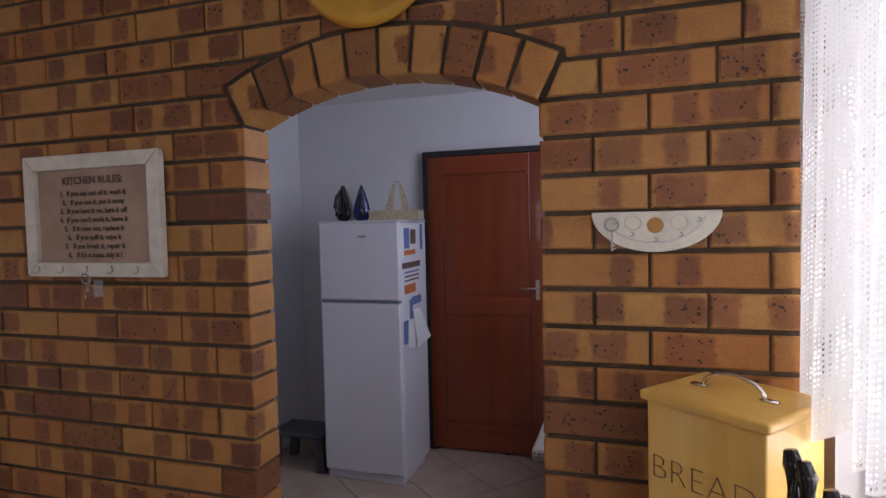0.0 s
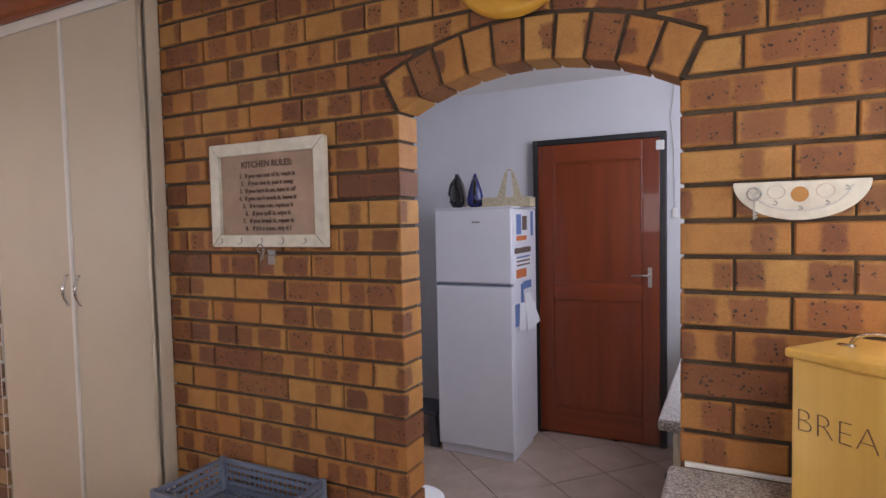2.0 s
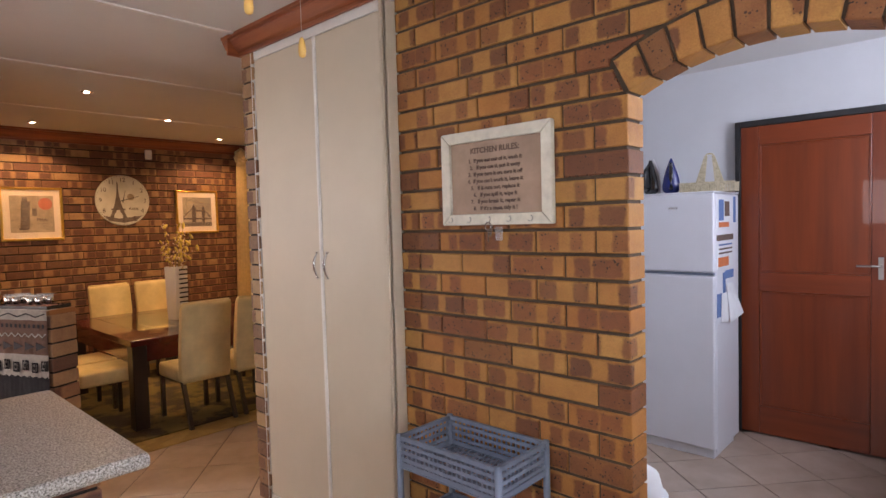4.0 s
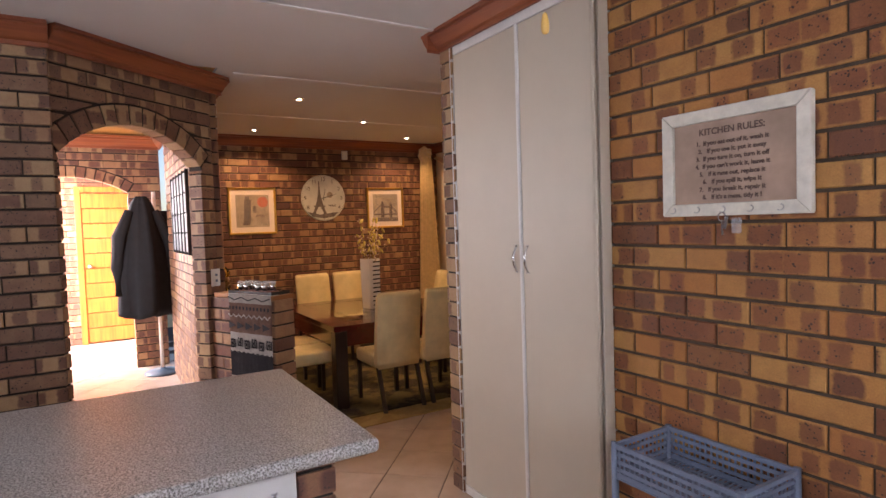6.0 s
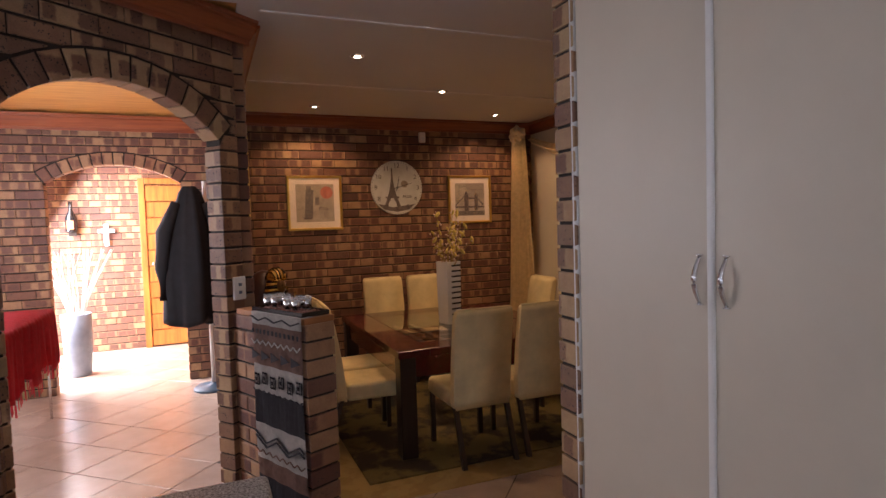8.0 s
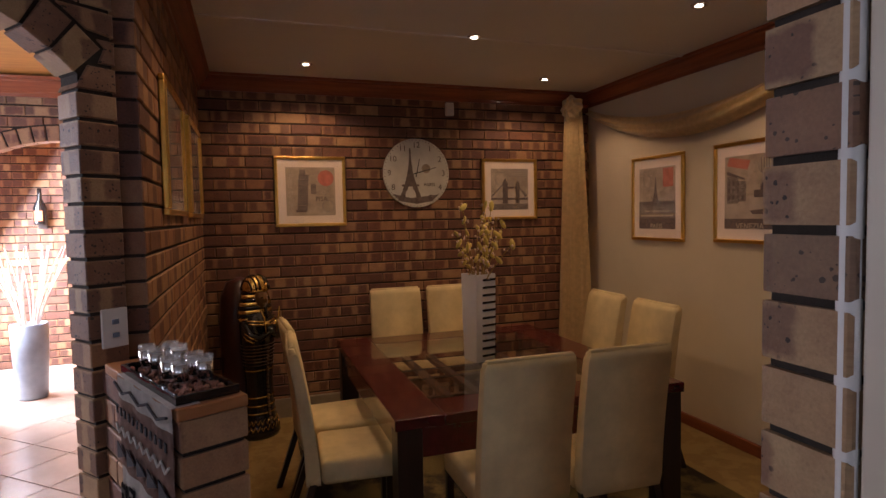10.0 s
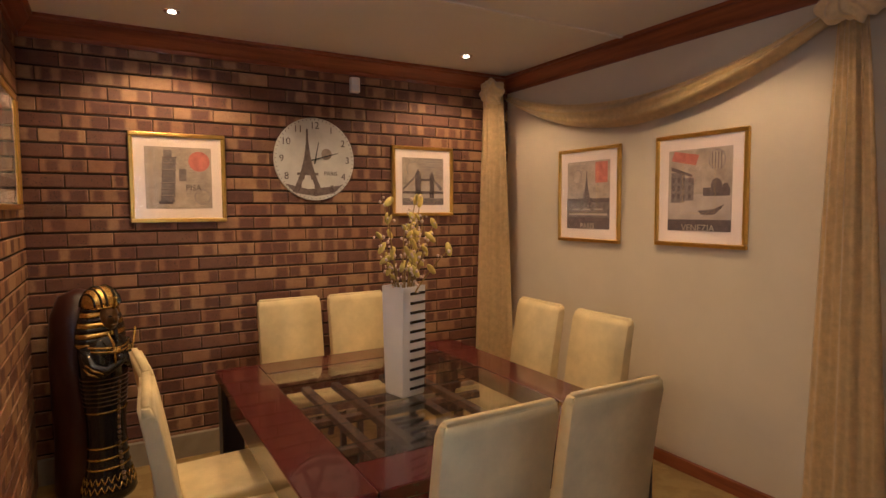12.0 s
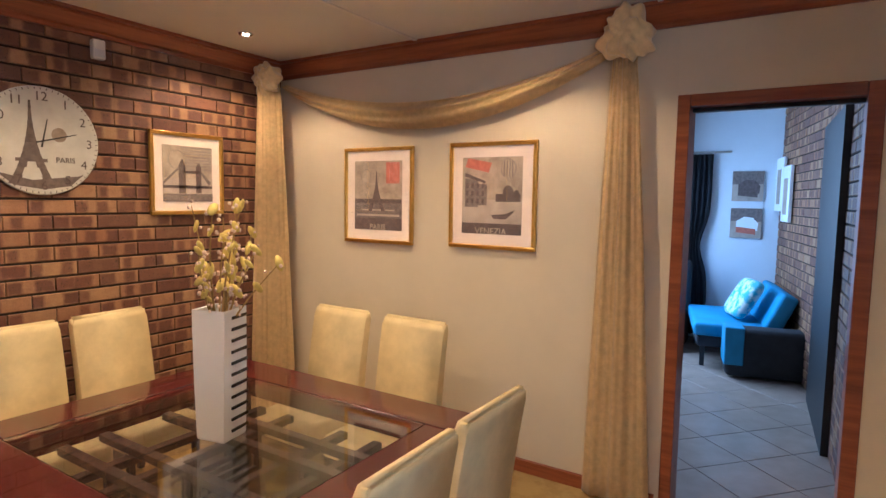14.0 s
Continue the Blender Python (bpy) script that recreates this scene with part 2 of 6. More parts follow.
def tube(bm, pts, r, n=10, cap=True):
    """A round rod along the points; r is one radius or a list."""
    rings = []
    pts = [Vector(p) for p in pts]
    for i, p in enumerate(pts):
        d = (pts[min(i + 1, len(pts) - 1)] - pts[max(i - 1, 0)]).normalized()
        side = d.cross(Vector((0, 0, 1)))
        if side.length < 1e-3:
            side = Vector((1, 0, 0))
        side.normalize()
        up = side.cross(d)
        rr = r[i] if isinstance(r, (list, tuple)) else r
        rings.append([bm.verts.new(p + (side * math.cos(a) + up * math.sin(a)) * rr) for a in [2 * math.pi * k / n for k in range(n)]])
    for a, b in zip(rings, rings[1:]):
        for k in range(n):
            bm.faces.new((a[k], a[(k + 1) % n], b[(k + 1) % n], b[k]))
    if cap:
        bm.faces.new(rings[0][::-1])
        bm.faces.new(rings[-1])


def lathe(bm, prof, n=24, sx=1.0, sy=1.0, at=(0, 0, 0)):
    """Turns the profile of (radius, height) about z."""
    rings = [[bm.verts.new((at[0] + r * sx * math.cos(2 * math.pi * k / n), at[1] + r * sy * math.sin(2 * math.pi * k / n), at[2] + z)) for k in range(n)] for r, z in prof]
    for a, b in zip(rings, rings[1:]):
        for k in range(n):
            bm.faces.new((a[k], a[(k + 1) % n], b[(k + 1) % n], b[k]))
    bm.faces.new(rings[0][::-1])
    bm.faces.new(rings[-1])


def part(name, bm, material, parent=None, label="", smooth=False, kind=""):
    bmesh.ops.recalc_face_normals(bm, faces=bm.faces[:])
    me = bpy.data.meshes.new(name)
    bm.to_mesh(me)
    bm.free()
    me.materials.append(material)
    if smooth:
        for p in me.polygons:
            p.use_smooth = True
    ob = new(name, me)
    if parent is not None:
        ob.parent = parent
    return tagged(ob, label, kind=kind)


def thing(name, label, category, at=(0, 0, 0), turn=0, group=""):
    ob = new(name)
    ob.matrix_world = pose(*at, 0, 0, turn)
    return tagged(ob, label, category, group)


def structure(name, bm, material, label=""):
    return part(name, bm, material, None, label, kind="structure")


def slab(name, x0, x1, y0, y1, z0, z1, material, label=""):
    bm = bmesh.new()
    box(bm, x0, x1, y0, y1, z0, z1)
    return structure(name, bm, material, label)


# brickwork
PITCH, LONG, JOINT = 0.0785, 0.214, 0.011
BRICKS = []


def arch_shape(u0, u1, spring, rise):
    w = (u1 - u0) / 2
    r = (w * w + rise * rise) / (2 * rise)
    return (u0 + u1) / 2, spring + rise - r, r


def brick_wall(name, p0, p1, z1, material, mortar, label, arches=(), z0=0.0, depth=0.11, back=0.0, offset=0.0, holes=(), ring=0.108, pitch=PITCH, long=LONG):
    """A wall of laid bricks from p0 to p1; it faces to the right of that way. Arches: (u0, u1, spring, rise)."""
    side_gap = 0.0018 if material is M["brick_d"] else 0.0032
    d = Vector((p1[0] - p0[0], p1[1] - p0[1], 0))
    length = d.length
    turn = math.degrees(math.atan2(d.y, d.x))
    base = pose(p0[0], p0[1], 0, 0, 0, turn)
    g = 0.008
    outline = [(g, z0)]
    for u0, u1, spring, rise in arches:
        cu, cz, r = arch_shape(u0, u1, spring, rise)
        outline += [(u0 - g, z0), (u0 - g, spring)]
        a0 = math.atan2(spring - cz, u0 - cu)
        a1 = math.atan2(spring - cz, u1 - cu)
        outline += [(cu + (r + g) * math.cos(a0 + (a1 - a0) * k / 16), cz + (r + g) * math.sin(a0 + (a1 - a0) * k / 16)) for k in range(1, 16)]
        outline += [(u1 + g, spring), (u1 + g, z0)]
    outline += [(length - g, z0), (length - g, z1), (g, z1)]
    bm = bmesh.new()
    inset = 0.008
    pts = []
    for i, p in enumerate(outline):
        pts.append((p[0], inset, p[1]))
    prism(bm, pts, (0, depth + back - 2 * inset if not back else depth + back - inset, 0))
    wall = structure(name, bm, mortar, label)
    wall.matrix_world = base
    jobs = []

    def limits(u, z):
        """Pushes u out of the arch rings at height z: returns the blocked spans."""
        spans = []
        for u0, u1, spring, rise in arches:
            cu, cz, r = arch_shape(u0, u1, spring, rise)
            if z <= spring:
                spans.append((u0, u1))
            else:
                ro = r + ring + JOINT
                lean = ((u1 - u0) / 2) / (spring - cz)
                if z < cz + ro:
                    h = math.sqrt(max(ro * ro - (z - cz) ** 2, 0))
                    if z < cz + ro * math.cos(math.atan(lean)):
                        h = min(h, (z - cz) * lean + JOINT)
                    spans.append((cu - h, cu + h))
        for h0, h1, hz0, hz1 in holes:
            if hz0 < z < hz1:
                spans.append((h0, h1))
        return spans

    rows = int(math.ceil((z1 - z0) / pitch))
    for c in range(rows):
        za, zb = z0 + c * pitch + JOINT / 2, z0 + (c + 1) * pitch - JOINT / 2
        zb = min(zb, z1)
        if zb - za < 0.01:
            continue
        lo, hi = limits(0, za + 0.004), limits(0, zb - 0.004)
        cuts = []
        crown = None
        for u0, u1, spring, rise in arches:
            cu, cz, r = arch_shape(u0, u1, spring, rise)
            ro = r + ring + JOINT
            lean = ((u1 - u0) / 2) / (spring - cz)
            hs, zs = ro * math.sin(math.atan(lean)), cz + ro * math.cos(math.atan(lean))
            if zb > zs and lo:
                crown = (cu, cz, ro, hs, zs, (lo[0][1] - lo[0][0]) / 2)
        if crown:
            cuts = [(x, x) for x in hi]
        else:
            cuts = [(a, b) for a, b in zip(lo, hi)]
        runs, last = [], ((0.0, 0.0))
        for a, b in sorted(cuts):
            runs.append((last, (a[0], b[0])))
            last = (a[1], b[1])
        runs.append((last, (length, length)))
        for n, (s, e) in enumerate(runs):
            smin, emax = min(s), max(e)
            if emax - smin < 0.03:
                continue
            # joints of the stretcher bond, measured from the jamb where there is one
            anchor = (e[0] if (cuts and n == 0) else s[0]) + offset
            sh = (c % 2) * long / 2
            edges = []
            k0 = int((smin - anchor) / long) - 2
            x = anchor + sh + k0 * long
            while x < emax + long:
                edges.append(x)
                x += long
            inner = [x for x in edges if max(s) + 0.045 < x < min(e) - 0.045]
            marks = [s] + [(x, x) for x in inner] + [e]
            for i, (a, b) in enumerate(zip(marks, marks[1:])):
                ga = side_gap if i > 0 else 0.0
                gb = side_gap if i < len(marks) - 2 else 0.0
                if (b[0] - a[0]) < 0.02 and (b[1] - a[1]) < 0.02:
                    continue
                x0, x1 = a[0] + ga, b[0] - gb
                low = [(x0, za), (x1, za)]
                square = not crown and abs(a[0] - a[1]) < 1e-4 and abs(b[0] - b[1]) < 1e-4
                if crown:
                    cu, cz, ro, hs, zs, hl = crown

                    def floor_z(x):
                        return max(za, min(cz + math.sqrt(max(ro * ro - (x - cu) ** 2, 0)), zb - 0.003)) if abs(x - cu) < hs else za
                    low = [(x0, floor_z(x0))]
                    if za < zs and x0 < cu - hs < x1:
                        low += [(min(cu - hl, x1), za), (cu - hs, zs)]
                    xs = [x0 + (x1 - x0) * q / 6 for q in range(1, 6)]
                    low += [(x, floor_z(x)) for x in xs if floor_z(x) > max(za, zs) + 0.001]
                    if za < zs and x0 < cu + hs < x1:
                        low += [(cu + hs, zs), (max(cu + hl, x0), za)]
                    low.append((x1, floor_z(x1)))
                    square = all(abs(z - za) < 1e-5 for _, z in low)
                    if min(z for _, z in low) > zb - 0.006:
                        continue
                    if square:
                        low = [(x0, za), (x1, za)]
                jobs.append(("q", low, a[1] + ga, b[1] - gb, zb, square))
    BRICKS.append((wall, base, jobs, depth, material))
    for u0, u1, spring, rise in arches:
        cu, cz, r = arch_shape(u0, u1, spring, rise)
        a0 = math.atan2(spring - cz, u0 - cu)
        a1 = math.atan2(spring - cz, u1 - cu)
        count = max(5, round((a0 - a1) * (r + ring * 0.4) / 0.083))
        BRICKS.append((wall, base, [("v", cu, cz, r, r + ring, a0 + (a1 - a0) * (k + 0.06) / count, a0 + (a1 - a0) * (k + 0.94) / count) for k in range(count)], depth, material))
    return wall


def brick_mesh(bm, quad, depth, uv):
    """One brick: quad is four (u, z) corners; it stands proud and is chamfered on the front."""
    n = len(quad)
    cx = (min(p[0] for p in quad) + max(p[0] for p in quad)) / 2
    cz = (min(p[1] for p in quad) + max(p[1] for p in quad)) / 2
    ch = 0.0035
    rings = []
    for y, s in ((0.0, 1), (ch, 0), (depth - ch, 0), (depth, 1)):
        ring_ = []
        for u, z in quad:
            du, dz = u - cx, z - cz
            ln = max(math.hypot(du, dz), 1e-6)
            ring_.append(bm.verts.new((u - (ch if du > 0 else -ch) * s, y, z - (ch if dz > 0 else -ch) * s)))
        rings.append(ring_)
    faces = [bm.faces.new(rings[0][::-1]), bm.faces.new(rings[-1])]
    for a, b in zip(rings, rings[1:]):
        for k in range(n):
            faces.append(bm.faces.new((a[k], a[(k + 1) % n], b[(k + 1) % n], b[k])))
    for f in faces:
        for l in f.loops:
            co = l.vert.co
            l[uv].uv = (co.x - cx + co.y, co.z - cz)


def lay_bricks():
    """Builds the bricks of all the walls: the nearest as parts, the rest joined."""
    shared = {}
    for wall, base, jobs, depth, material in BRICKS:
        used = wall.get("laid", 0)
        far = bmesh.new()
        far_uv = far.loops.layers.uv.new("UVMap")
        count = 0
        order = sorted(jobs, key=lambda j: 0 if j[0] == "v" else abs(j[4] - 1.55))
        for j in order:
            if j[0] == "v":
                _, cu, cz, r0, r1, a, b = j
                quad = [(cu + r1 * math.cos(a), cz + r1 * math.sin(a)), (cu + r0 * math.cos(a), cz + r0 * math.sin(a)), (cu + r0 * math.cos(b), cz + r0 * math.sin(b)), (cu + r1 * math.cos(b), cz + r1 * math.sin(b))]
                square = False
            else:
                _, low, t0, t1, zb, square = j
                quad = low + [(t1, zb), (t0, zb)]
                (b0, za), b1 = low[0], low[-1][0]
            jut = random.uniform(-0.0015, 0.0015)
            if used + count < 290:
                count += 1
                if square:
                    w, h = round(quad[1][0] - quad[0][0], 3), round(zb - za, 4)
                    key = (w, h, depth, material.name, random.randrange(4) if w > 0.2 else 0)
                    if key not in shared:
                        bm = bmesh.new()
                        uv = bm.loops.layers.uv.new("UVMap")
                        brick_mesh(bm, [(-w / 2, -h / 2), (w / 2, -h / 2), (w / 2, h / 2), (-w / 2, h / 2)], depth, uv)
                        bmesh.ops.recalc_face_normals(bm, faces=bm.faces[:])
                        me = bpy.data.meshes.new("brick")
                        bm.to_mesh(me)
                        bm.free()
                        me.materials.append(material)
                        shared[key] = me
                    me = shared[key]
                    place = ((b0 + b1) / 2, jut, (za + zb) / 2)
                else:
                    bm = bmesh.new()
                    uv = bm.loops.layers.uv.new("UVMap")
                    mx, mz = sum(q[0] for q in quad) / len(quad), sum(q[1] for q in quad) / len(quad)
                    brick_mesh(bm, [(q[0] - mx, q[1] - mz) for q in quad], depth, uv)
                    bmesh.ops.recalc_face_normals(bm, faces=bm.faces[:])
                    me = bpy.data.meshes.new("brick")
                    bm.to_mesh(me)
                    bm.free()
                    me.materials.append(material)
                    place = (mx, jut, mz)
                ob = new("brick", me)
                ob.parent = wall
                ob.location = place
            else:
                brick_mesh(far, quad, depth, far_uv)
        wall["laid"] = used + count
        if far.verts:
            part("brickwork", far, material, wall, kind="stuff")
        else:
            far.free()
    for wall, *_ in BRICKS:
        if "laid" in wall:
            del wall["laid"]


# the large structure
CEIL = 2.44
KB, DB, KM, DM = M["brick_k"], M["brick_d"], M["mortar_k"], M["mortar_d"]
brick_wall("wall_kitchen_north", (-0.985, 0), (1.27, 0), CEIL, KB, KM, "yellow and brown face brick wall with a low arched opening", arches=((0.985, 1.725, 1.82, 0.09),), z0=-0.0315, pitch=0.0805, long=0.22)
slab("wall_kitchen_east", 1.27, 1.42, -3.9, -1.75, 0, CEIL, M["plaster"], "plastered wall beside the kitchen window")
slab("wall_kitchen_east", 1.27, 1.42, -0.06, 0.11, 0, CEIL, M["plaster"], "plastered wall beside the kitchen window")
slab("wall_kitchen_east", 1.27, 1.42, -1.75, -0.06, 0, 1.05, M["plaster"], "plastered wall under the kitchen window")
slab("wall_kitchen_east", 1.27, 1.42, -1.75, -0.06, 2.1, CEIL, M["plaster"], "plastered wall over the kitchen window")
slab("wall_kitchen_south", -2.75, 1.42, -4.0, -3.9, 0, CEIL, M["plaster"], "plastered wall")
brick_wall("wall_kitchen_west", (-2.75, -3.9), (-2.75, -1.85), CEIL, M["brick_t"], M["mortar_t"], "brown face brick wall, toned for its light")
brick_wall("wall_hall_arch", (-2.77, -1.86), (-3.45, -1.015), CEIL, M["brick_t"], M["mortar_t"], "brown face brick wall with a low arched opening", arches=((0.04, 0.975, 1.85, 0.19),), depth=0.11)
brick_wall("wall_divider", (-5.83, -1.075), (-3.50, -1.075), CEIL, DB, DM, "face brick wall between hall and dining room, toned mauve for light")
brick_wall("wall_dining_west", (-5.83, -1.0), (-5.83, 2.1), CEIL, DB, DM, "face brick wall toned for light, with clock and two pictures", back=0.1)
slab("wall_dining_north", -5.95, -3.18, 2.1, 2.26, 0, CEIL, M["cream"], "cream painted plaster wall")
slab("wall_dining_north", -2.4, -1.96, 2.1, 2.26, 0, CEIL, M["cream"], "cream painted plaster wall")
slab("wall_dining_north", -3.18, -2.4, 2.1, 2.26, 2.02, CEIL, M["cream"], "cream painted plaster wall over a doorway")
slab("wall_dining_east", -2.07, -1.96, 0.62, 2.1, 0, CEIL, M["cream"], "cream painted plaster wall")
brick_wall("wall_cupboard_pier", (-2.07, 0.62), (-2.07, -0.085), CEIL, M["brick_t"], M["mortar_t"], "face brick side wall of a built-in cupboard")
slab("wall_scullery_north", -1.4, 1.42, 2.56, 2.7, 0, CEIL, M["plaster"], "white plastered wall with a wooden door")
slab("wall_scullery_west", -1.5, -1.4, 0.7, 2.7, 0, CEIL, M["plaster"], "white plastered wall")
slab("wall_scullery_east", 1.27, 1.42, 0.11, 2.56, 0, CEIL, M["plaster"], "white plastered wall")
slab("wall_scullery_south", -1.96, -0.98, 0.62, 0.7, 0, CEIL, M["plaster"], "plastered wall behind the cupboard")
slab("ceiling", -2.6, 1.42, -4.0, 0.11, CEIL, CEIL + 0.1, M["ceiling"], "white board ceiling with cover strips")
slab("ceiling", -5.95, -2.6, -1.0, 2.26, CEIL, CEIL + 0.1, M["ceiling"], "white board ceiling with downlights")
slab("ceiling", -3.2, -2.6, -4.0, -1.0, CEIL, CEIL + 0.1, M["ceiling"], "white board ceiling")
slab("ceiling", -2.6, 1.42, 0.11, 2.7, CEIL, CEIL + 0.1, M["ceiling"], "white board ceiling")
slab("ceiling", -8.5, -3.2, -3.3, -1.0, CEIL + 0.02, CEIL + 0.12, M["pine_light"], "golden pine board ceiling")
brick_wall("wall_hall_west", (-6.35, -3.2), (-6.35, -1.075), CEIL, DB, DM, "brown face brick wall with an arched opening", arches=((0.74, 1.81, 1.87, 0.16),))
brick_wall("wall_entry_west", (-8.3, -3.3), (-8.3, -0.9), CEIL, DB, DM, "sunlit face brick wall beside the front door", back=0.1)
brick_wall("wall_entry_north", (-8.3, -1.2), (-6.35, -1.2), CEIL, DB, DM, "sunlit face brick wall")
slab("wall_hall_south", -6.24, -2.64, -3.3, -3.2, 0, CEIL, M["plaster"], "plastered wall")
slab("floor", -9.0, 2.5, -4.5, 8.5, -0.1, -0.005, M["grey_mortar"], "floor bed of grey brown grout")

# more materials
def granite():
    m, t, b = nodes("speckled_laminate")
    v = coords(t, random_offset=False)
    n = noise_tex(t, 190, 3, v, 0.7)
    link(t, ramp(t, n, ((0.34, (0.06, 0.055, 0.055)), (0.45, (0.27, 0.245, 0.225)), (0.54, (0.48, 0.45, 0.42)), (0.66, (0.68, 0.67, 0.66)))), b.inputs["Base Color"])
    b.inputs["Roughness"].default_value = 0.3
    return m


def carpet(name, a, b_, scale):
    m, t, b = nodes(name)
    v = coords(t, random_offset=False)
    link(t, ramp(t, noise_tex(t, scale, 4, v), ((0.45, a), (0.55, b_))), b.inputs["Base Color"])
    b.inputs["Roughness"].default_value = 1.0
    bump(t, b, noise_tex(t, 500, 2, v), 0.6, 0.003)
    return m


def sheer(name, color, alpha):
    m, t, b = nodes(name)
    v = coords(t, random_offset=False)
    link(t, ramp(t, noise_tex(t, 30, 4, v), ((0.3, tuple(c * 0.8 for c in color)), (0.7, color))), b.inputs["Base Color"])
    b.inputs["Roughness"].default_value = 0.45
    b.inputs["Sheen Weight"].default_value = 0.5
    b.inputs["Alpha"].default_value = alpha
    return m


def lace_mat():
    m, t, b = nodes("lace_cloth")
    uv = t.nodes.new("ShaderNodeTexCoord").outputs["UV"]
    sep = t.nodes.new("ShaderNodeSeparateXYZ")
    link(t, uv, sep.inputs[0])
    waves = []
    for i in (0, 1):
        mu = t.nodes.new("ShaderNodeMath")
        mu.operation = "MULTIPLY"
        link(t, sep.outputs[i], mu.inputs[0])
        mu.inputs[1].default_value = 2 * math.pi / 0.0085
        si = t.nodes.new("ShaderNodeMath")
        si.operation = "SINE"
        link(t, mu.outputs[0], si.inputs[0])
        waves.append(si.outputs[0])
    mx = t.nodes.new("ShaderNodeMath")
    mx.operation = "MINIMUM"
    link(t, waves[0], mx.inputs[0])
    link(t, waves[1], mx.inputs[1])
    lt = t.nodes.new("ShaderNodeMath")
    lt.operation = "LESS_THAN"
    link(t, mx.outputs[0], lt.inputs[0])
    link(t, ramp(t, noise_tex(t, 14, 2, uv), ((0.42, (0.1, 0.1, 0.1)), (0.5, (0.75, 0.75, 0.75)))), lt.inputs[1])
    b.inputs["Base Color"].default_value = (0.86, 0.86, 0.85, 1)
    lucid = t.nodes.new("ShaderNodeBsdfTranslucent")
    lucid.inputs[0].default_value = (0.85, 0.85, 0.84, 1)
    hole = t.nodes.new("ShaderNodeBsdfTransparent")
    both, cut = t.nodes.new("ShaderNodeMixShader"), t.nodes.new("ShaderNodeMixShader")
    both.inputs[0].default_value = 0.3
    link(t, b.outputs[0], both.inputs[1])
    link(t, lucid.outputs[0], both.inputs[2])
    link(t, lt.outputs[0], cut.inputs[0])
    link(t, hole.outputs[0], cut.inputs[1])
    link(t, both.outputs[0], cut.inputs[2])
    out = next(n for n in t.nodes if n.type == "OUTPUT_MATERIAL")
    link(t, cut.outputs[0], out.inputs["Surface"])
    b.inputs["Roughness"].default_value = 0.9
    b.inputs["Transmission Weight"].default_value = 0.0
    return m


M["granite"] = granite()
M["tile"] = plain("floor_tile", (0.43, 0.33, 0.27), 0.22, 0, 0.12, 5, 0.05)
M["carpet"] = carpet("mustard_carpet", (0.30, 0.20, 0.07), (0.36, 0.25, 0.09), 8)
M["rug"] = carpet("dark_rug", (0.03, 0.019, 0.010), (0.13, 0.095, 0.03), 4)
M["fridge"] = plain("fridge_enamel", (0.72, 0.74, 0.80), 0.3, 0, 0.02, 6, 0.05)
M["paper"] = plain("paper", (0.75, 0.77, 0.8), 0.8, 0, 0.04, 20, 0)
M["blue_print"] = plain("blue_print", (0.12, 0.2, 0.42), 0.8, 0, 0.1, 20, 0)
M["orange_print"] = plain("orange_print", (0.6, 0.17, 0.06), 0.8, 0, 0.1, 20, 0)
M["ink"] = plain("dark_ink", (0.13, 0.085, 0.07), 0.8, 0, 0.1, 20, 0)
M["sign_face"] = plain("aged_card", (0.42, 0.295, 0.22), 0.7, 0, 0.22, 7, 0.1)
M["old_white"] = plain("worn_white_paint", (0.72, 0.69, 0.60), 0.6, 0, 0.12, 25, 0.3)
M["metal"] = plain("dull_steel", (0.5, 0.49, 0.47), 0.35, 1.0, 0.08, 20, 0)
M["bread"] = wood("varnished_pine_box", (0.80, 0.50, 0.13), (0.68, 0.38, 0.08), 2, 0.35, 0.3, 0.5)
M["plastic_grey"] = plain("grey_plastic", (0.17, 0.21, 0.29), 0.45, 0, 0.06, 8, 0.03)
M["plastic_dark"] = plain("dark_plastic", (0.05, 0.055, 0.07), 0.5, 0, 0.1, 8, 0.03)
M["gold"] = plain("gold_frame", (0.78, 0.50, 0.11), 0.32, 1.0, 0.12, 25, 0.15)
M["gold_paint"] = plain("gold_paint", (0.75, 0.50, 0.12), 0.3, 0.9, 0.15, 25, 0.15)
M["mat_board"] = plain("cream_mount", (0.70, 0.58, 0.50), 0.8, 0, 0.03, 10, 0)
M["print_bg"] = plain("sepia_print", (0.33, 0.26, 0.20), 0.7, 0, 0.25, 18, 0)
M["print_sky"] = plain("grey_print", (0.36, 0.29, 0.24), 0.7, 0, 0.2, 10, 0)
M["print_dark"] = plain("print_dark", (0.10, 0.07, 0.065), 0.7, 0, 0.3, 30, 0)
M["print_mid"] = plain("print_mid", (0.15, 0.115, 0.105), 0.7, 0, 0.3, 30, 0)
M["print_red"] = plain("print_red", (0.42, 0.12, 0.08), 0.7, 0, 0.25, 30, 0)
M["print_line"] = plain("print_line", (0.25, 0.20, 0.17), 0.7, 0, 0.25, 30, 0)
M["clock_face"] = plain("clock_face", (0.60, 0.58, 0.53), 0.6, 0, 0.12, 9, 0.05)
M["drape"] = sheer("gold_voile", (0.88, 0.66, 0.33), 0.95)
M["lace"] = lace_mat()
M["ceramic"] = plain("white_ceramic", (0.74, 0.72, 0.69), 0.2, 0, 0.02, 6, 0, coat=0.3)
M["black_gloss"] = plain("black_gloss", (0.012, 0.012, 0.014), 0.15, 0, 0.2, 10, 0, coat=0.3)
M["bud"] = plain("yellow_bud", (0.66, 0.52, 0.12), 0.6, 0, 0.25, 40, 0.1)
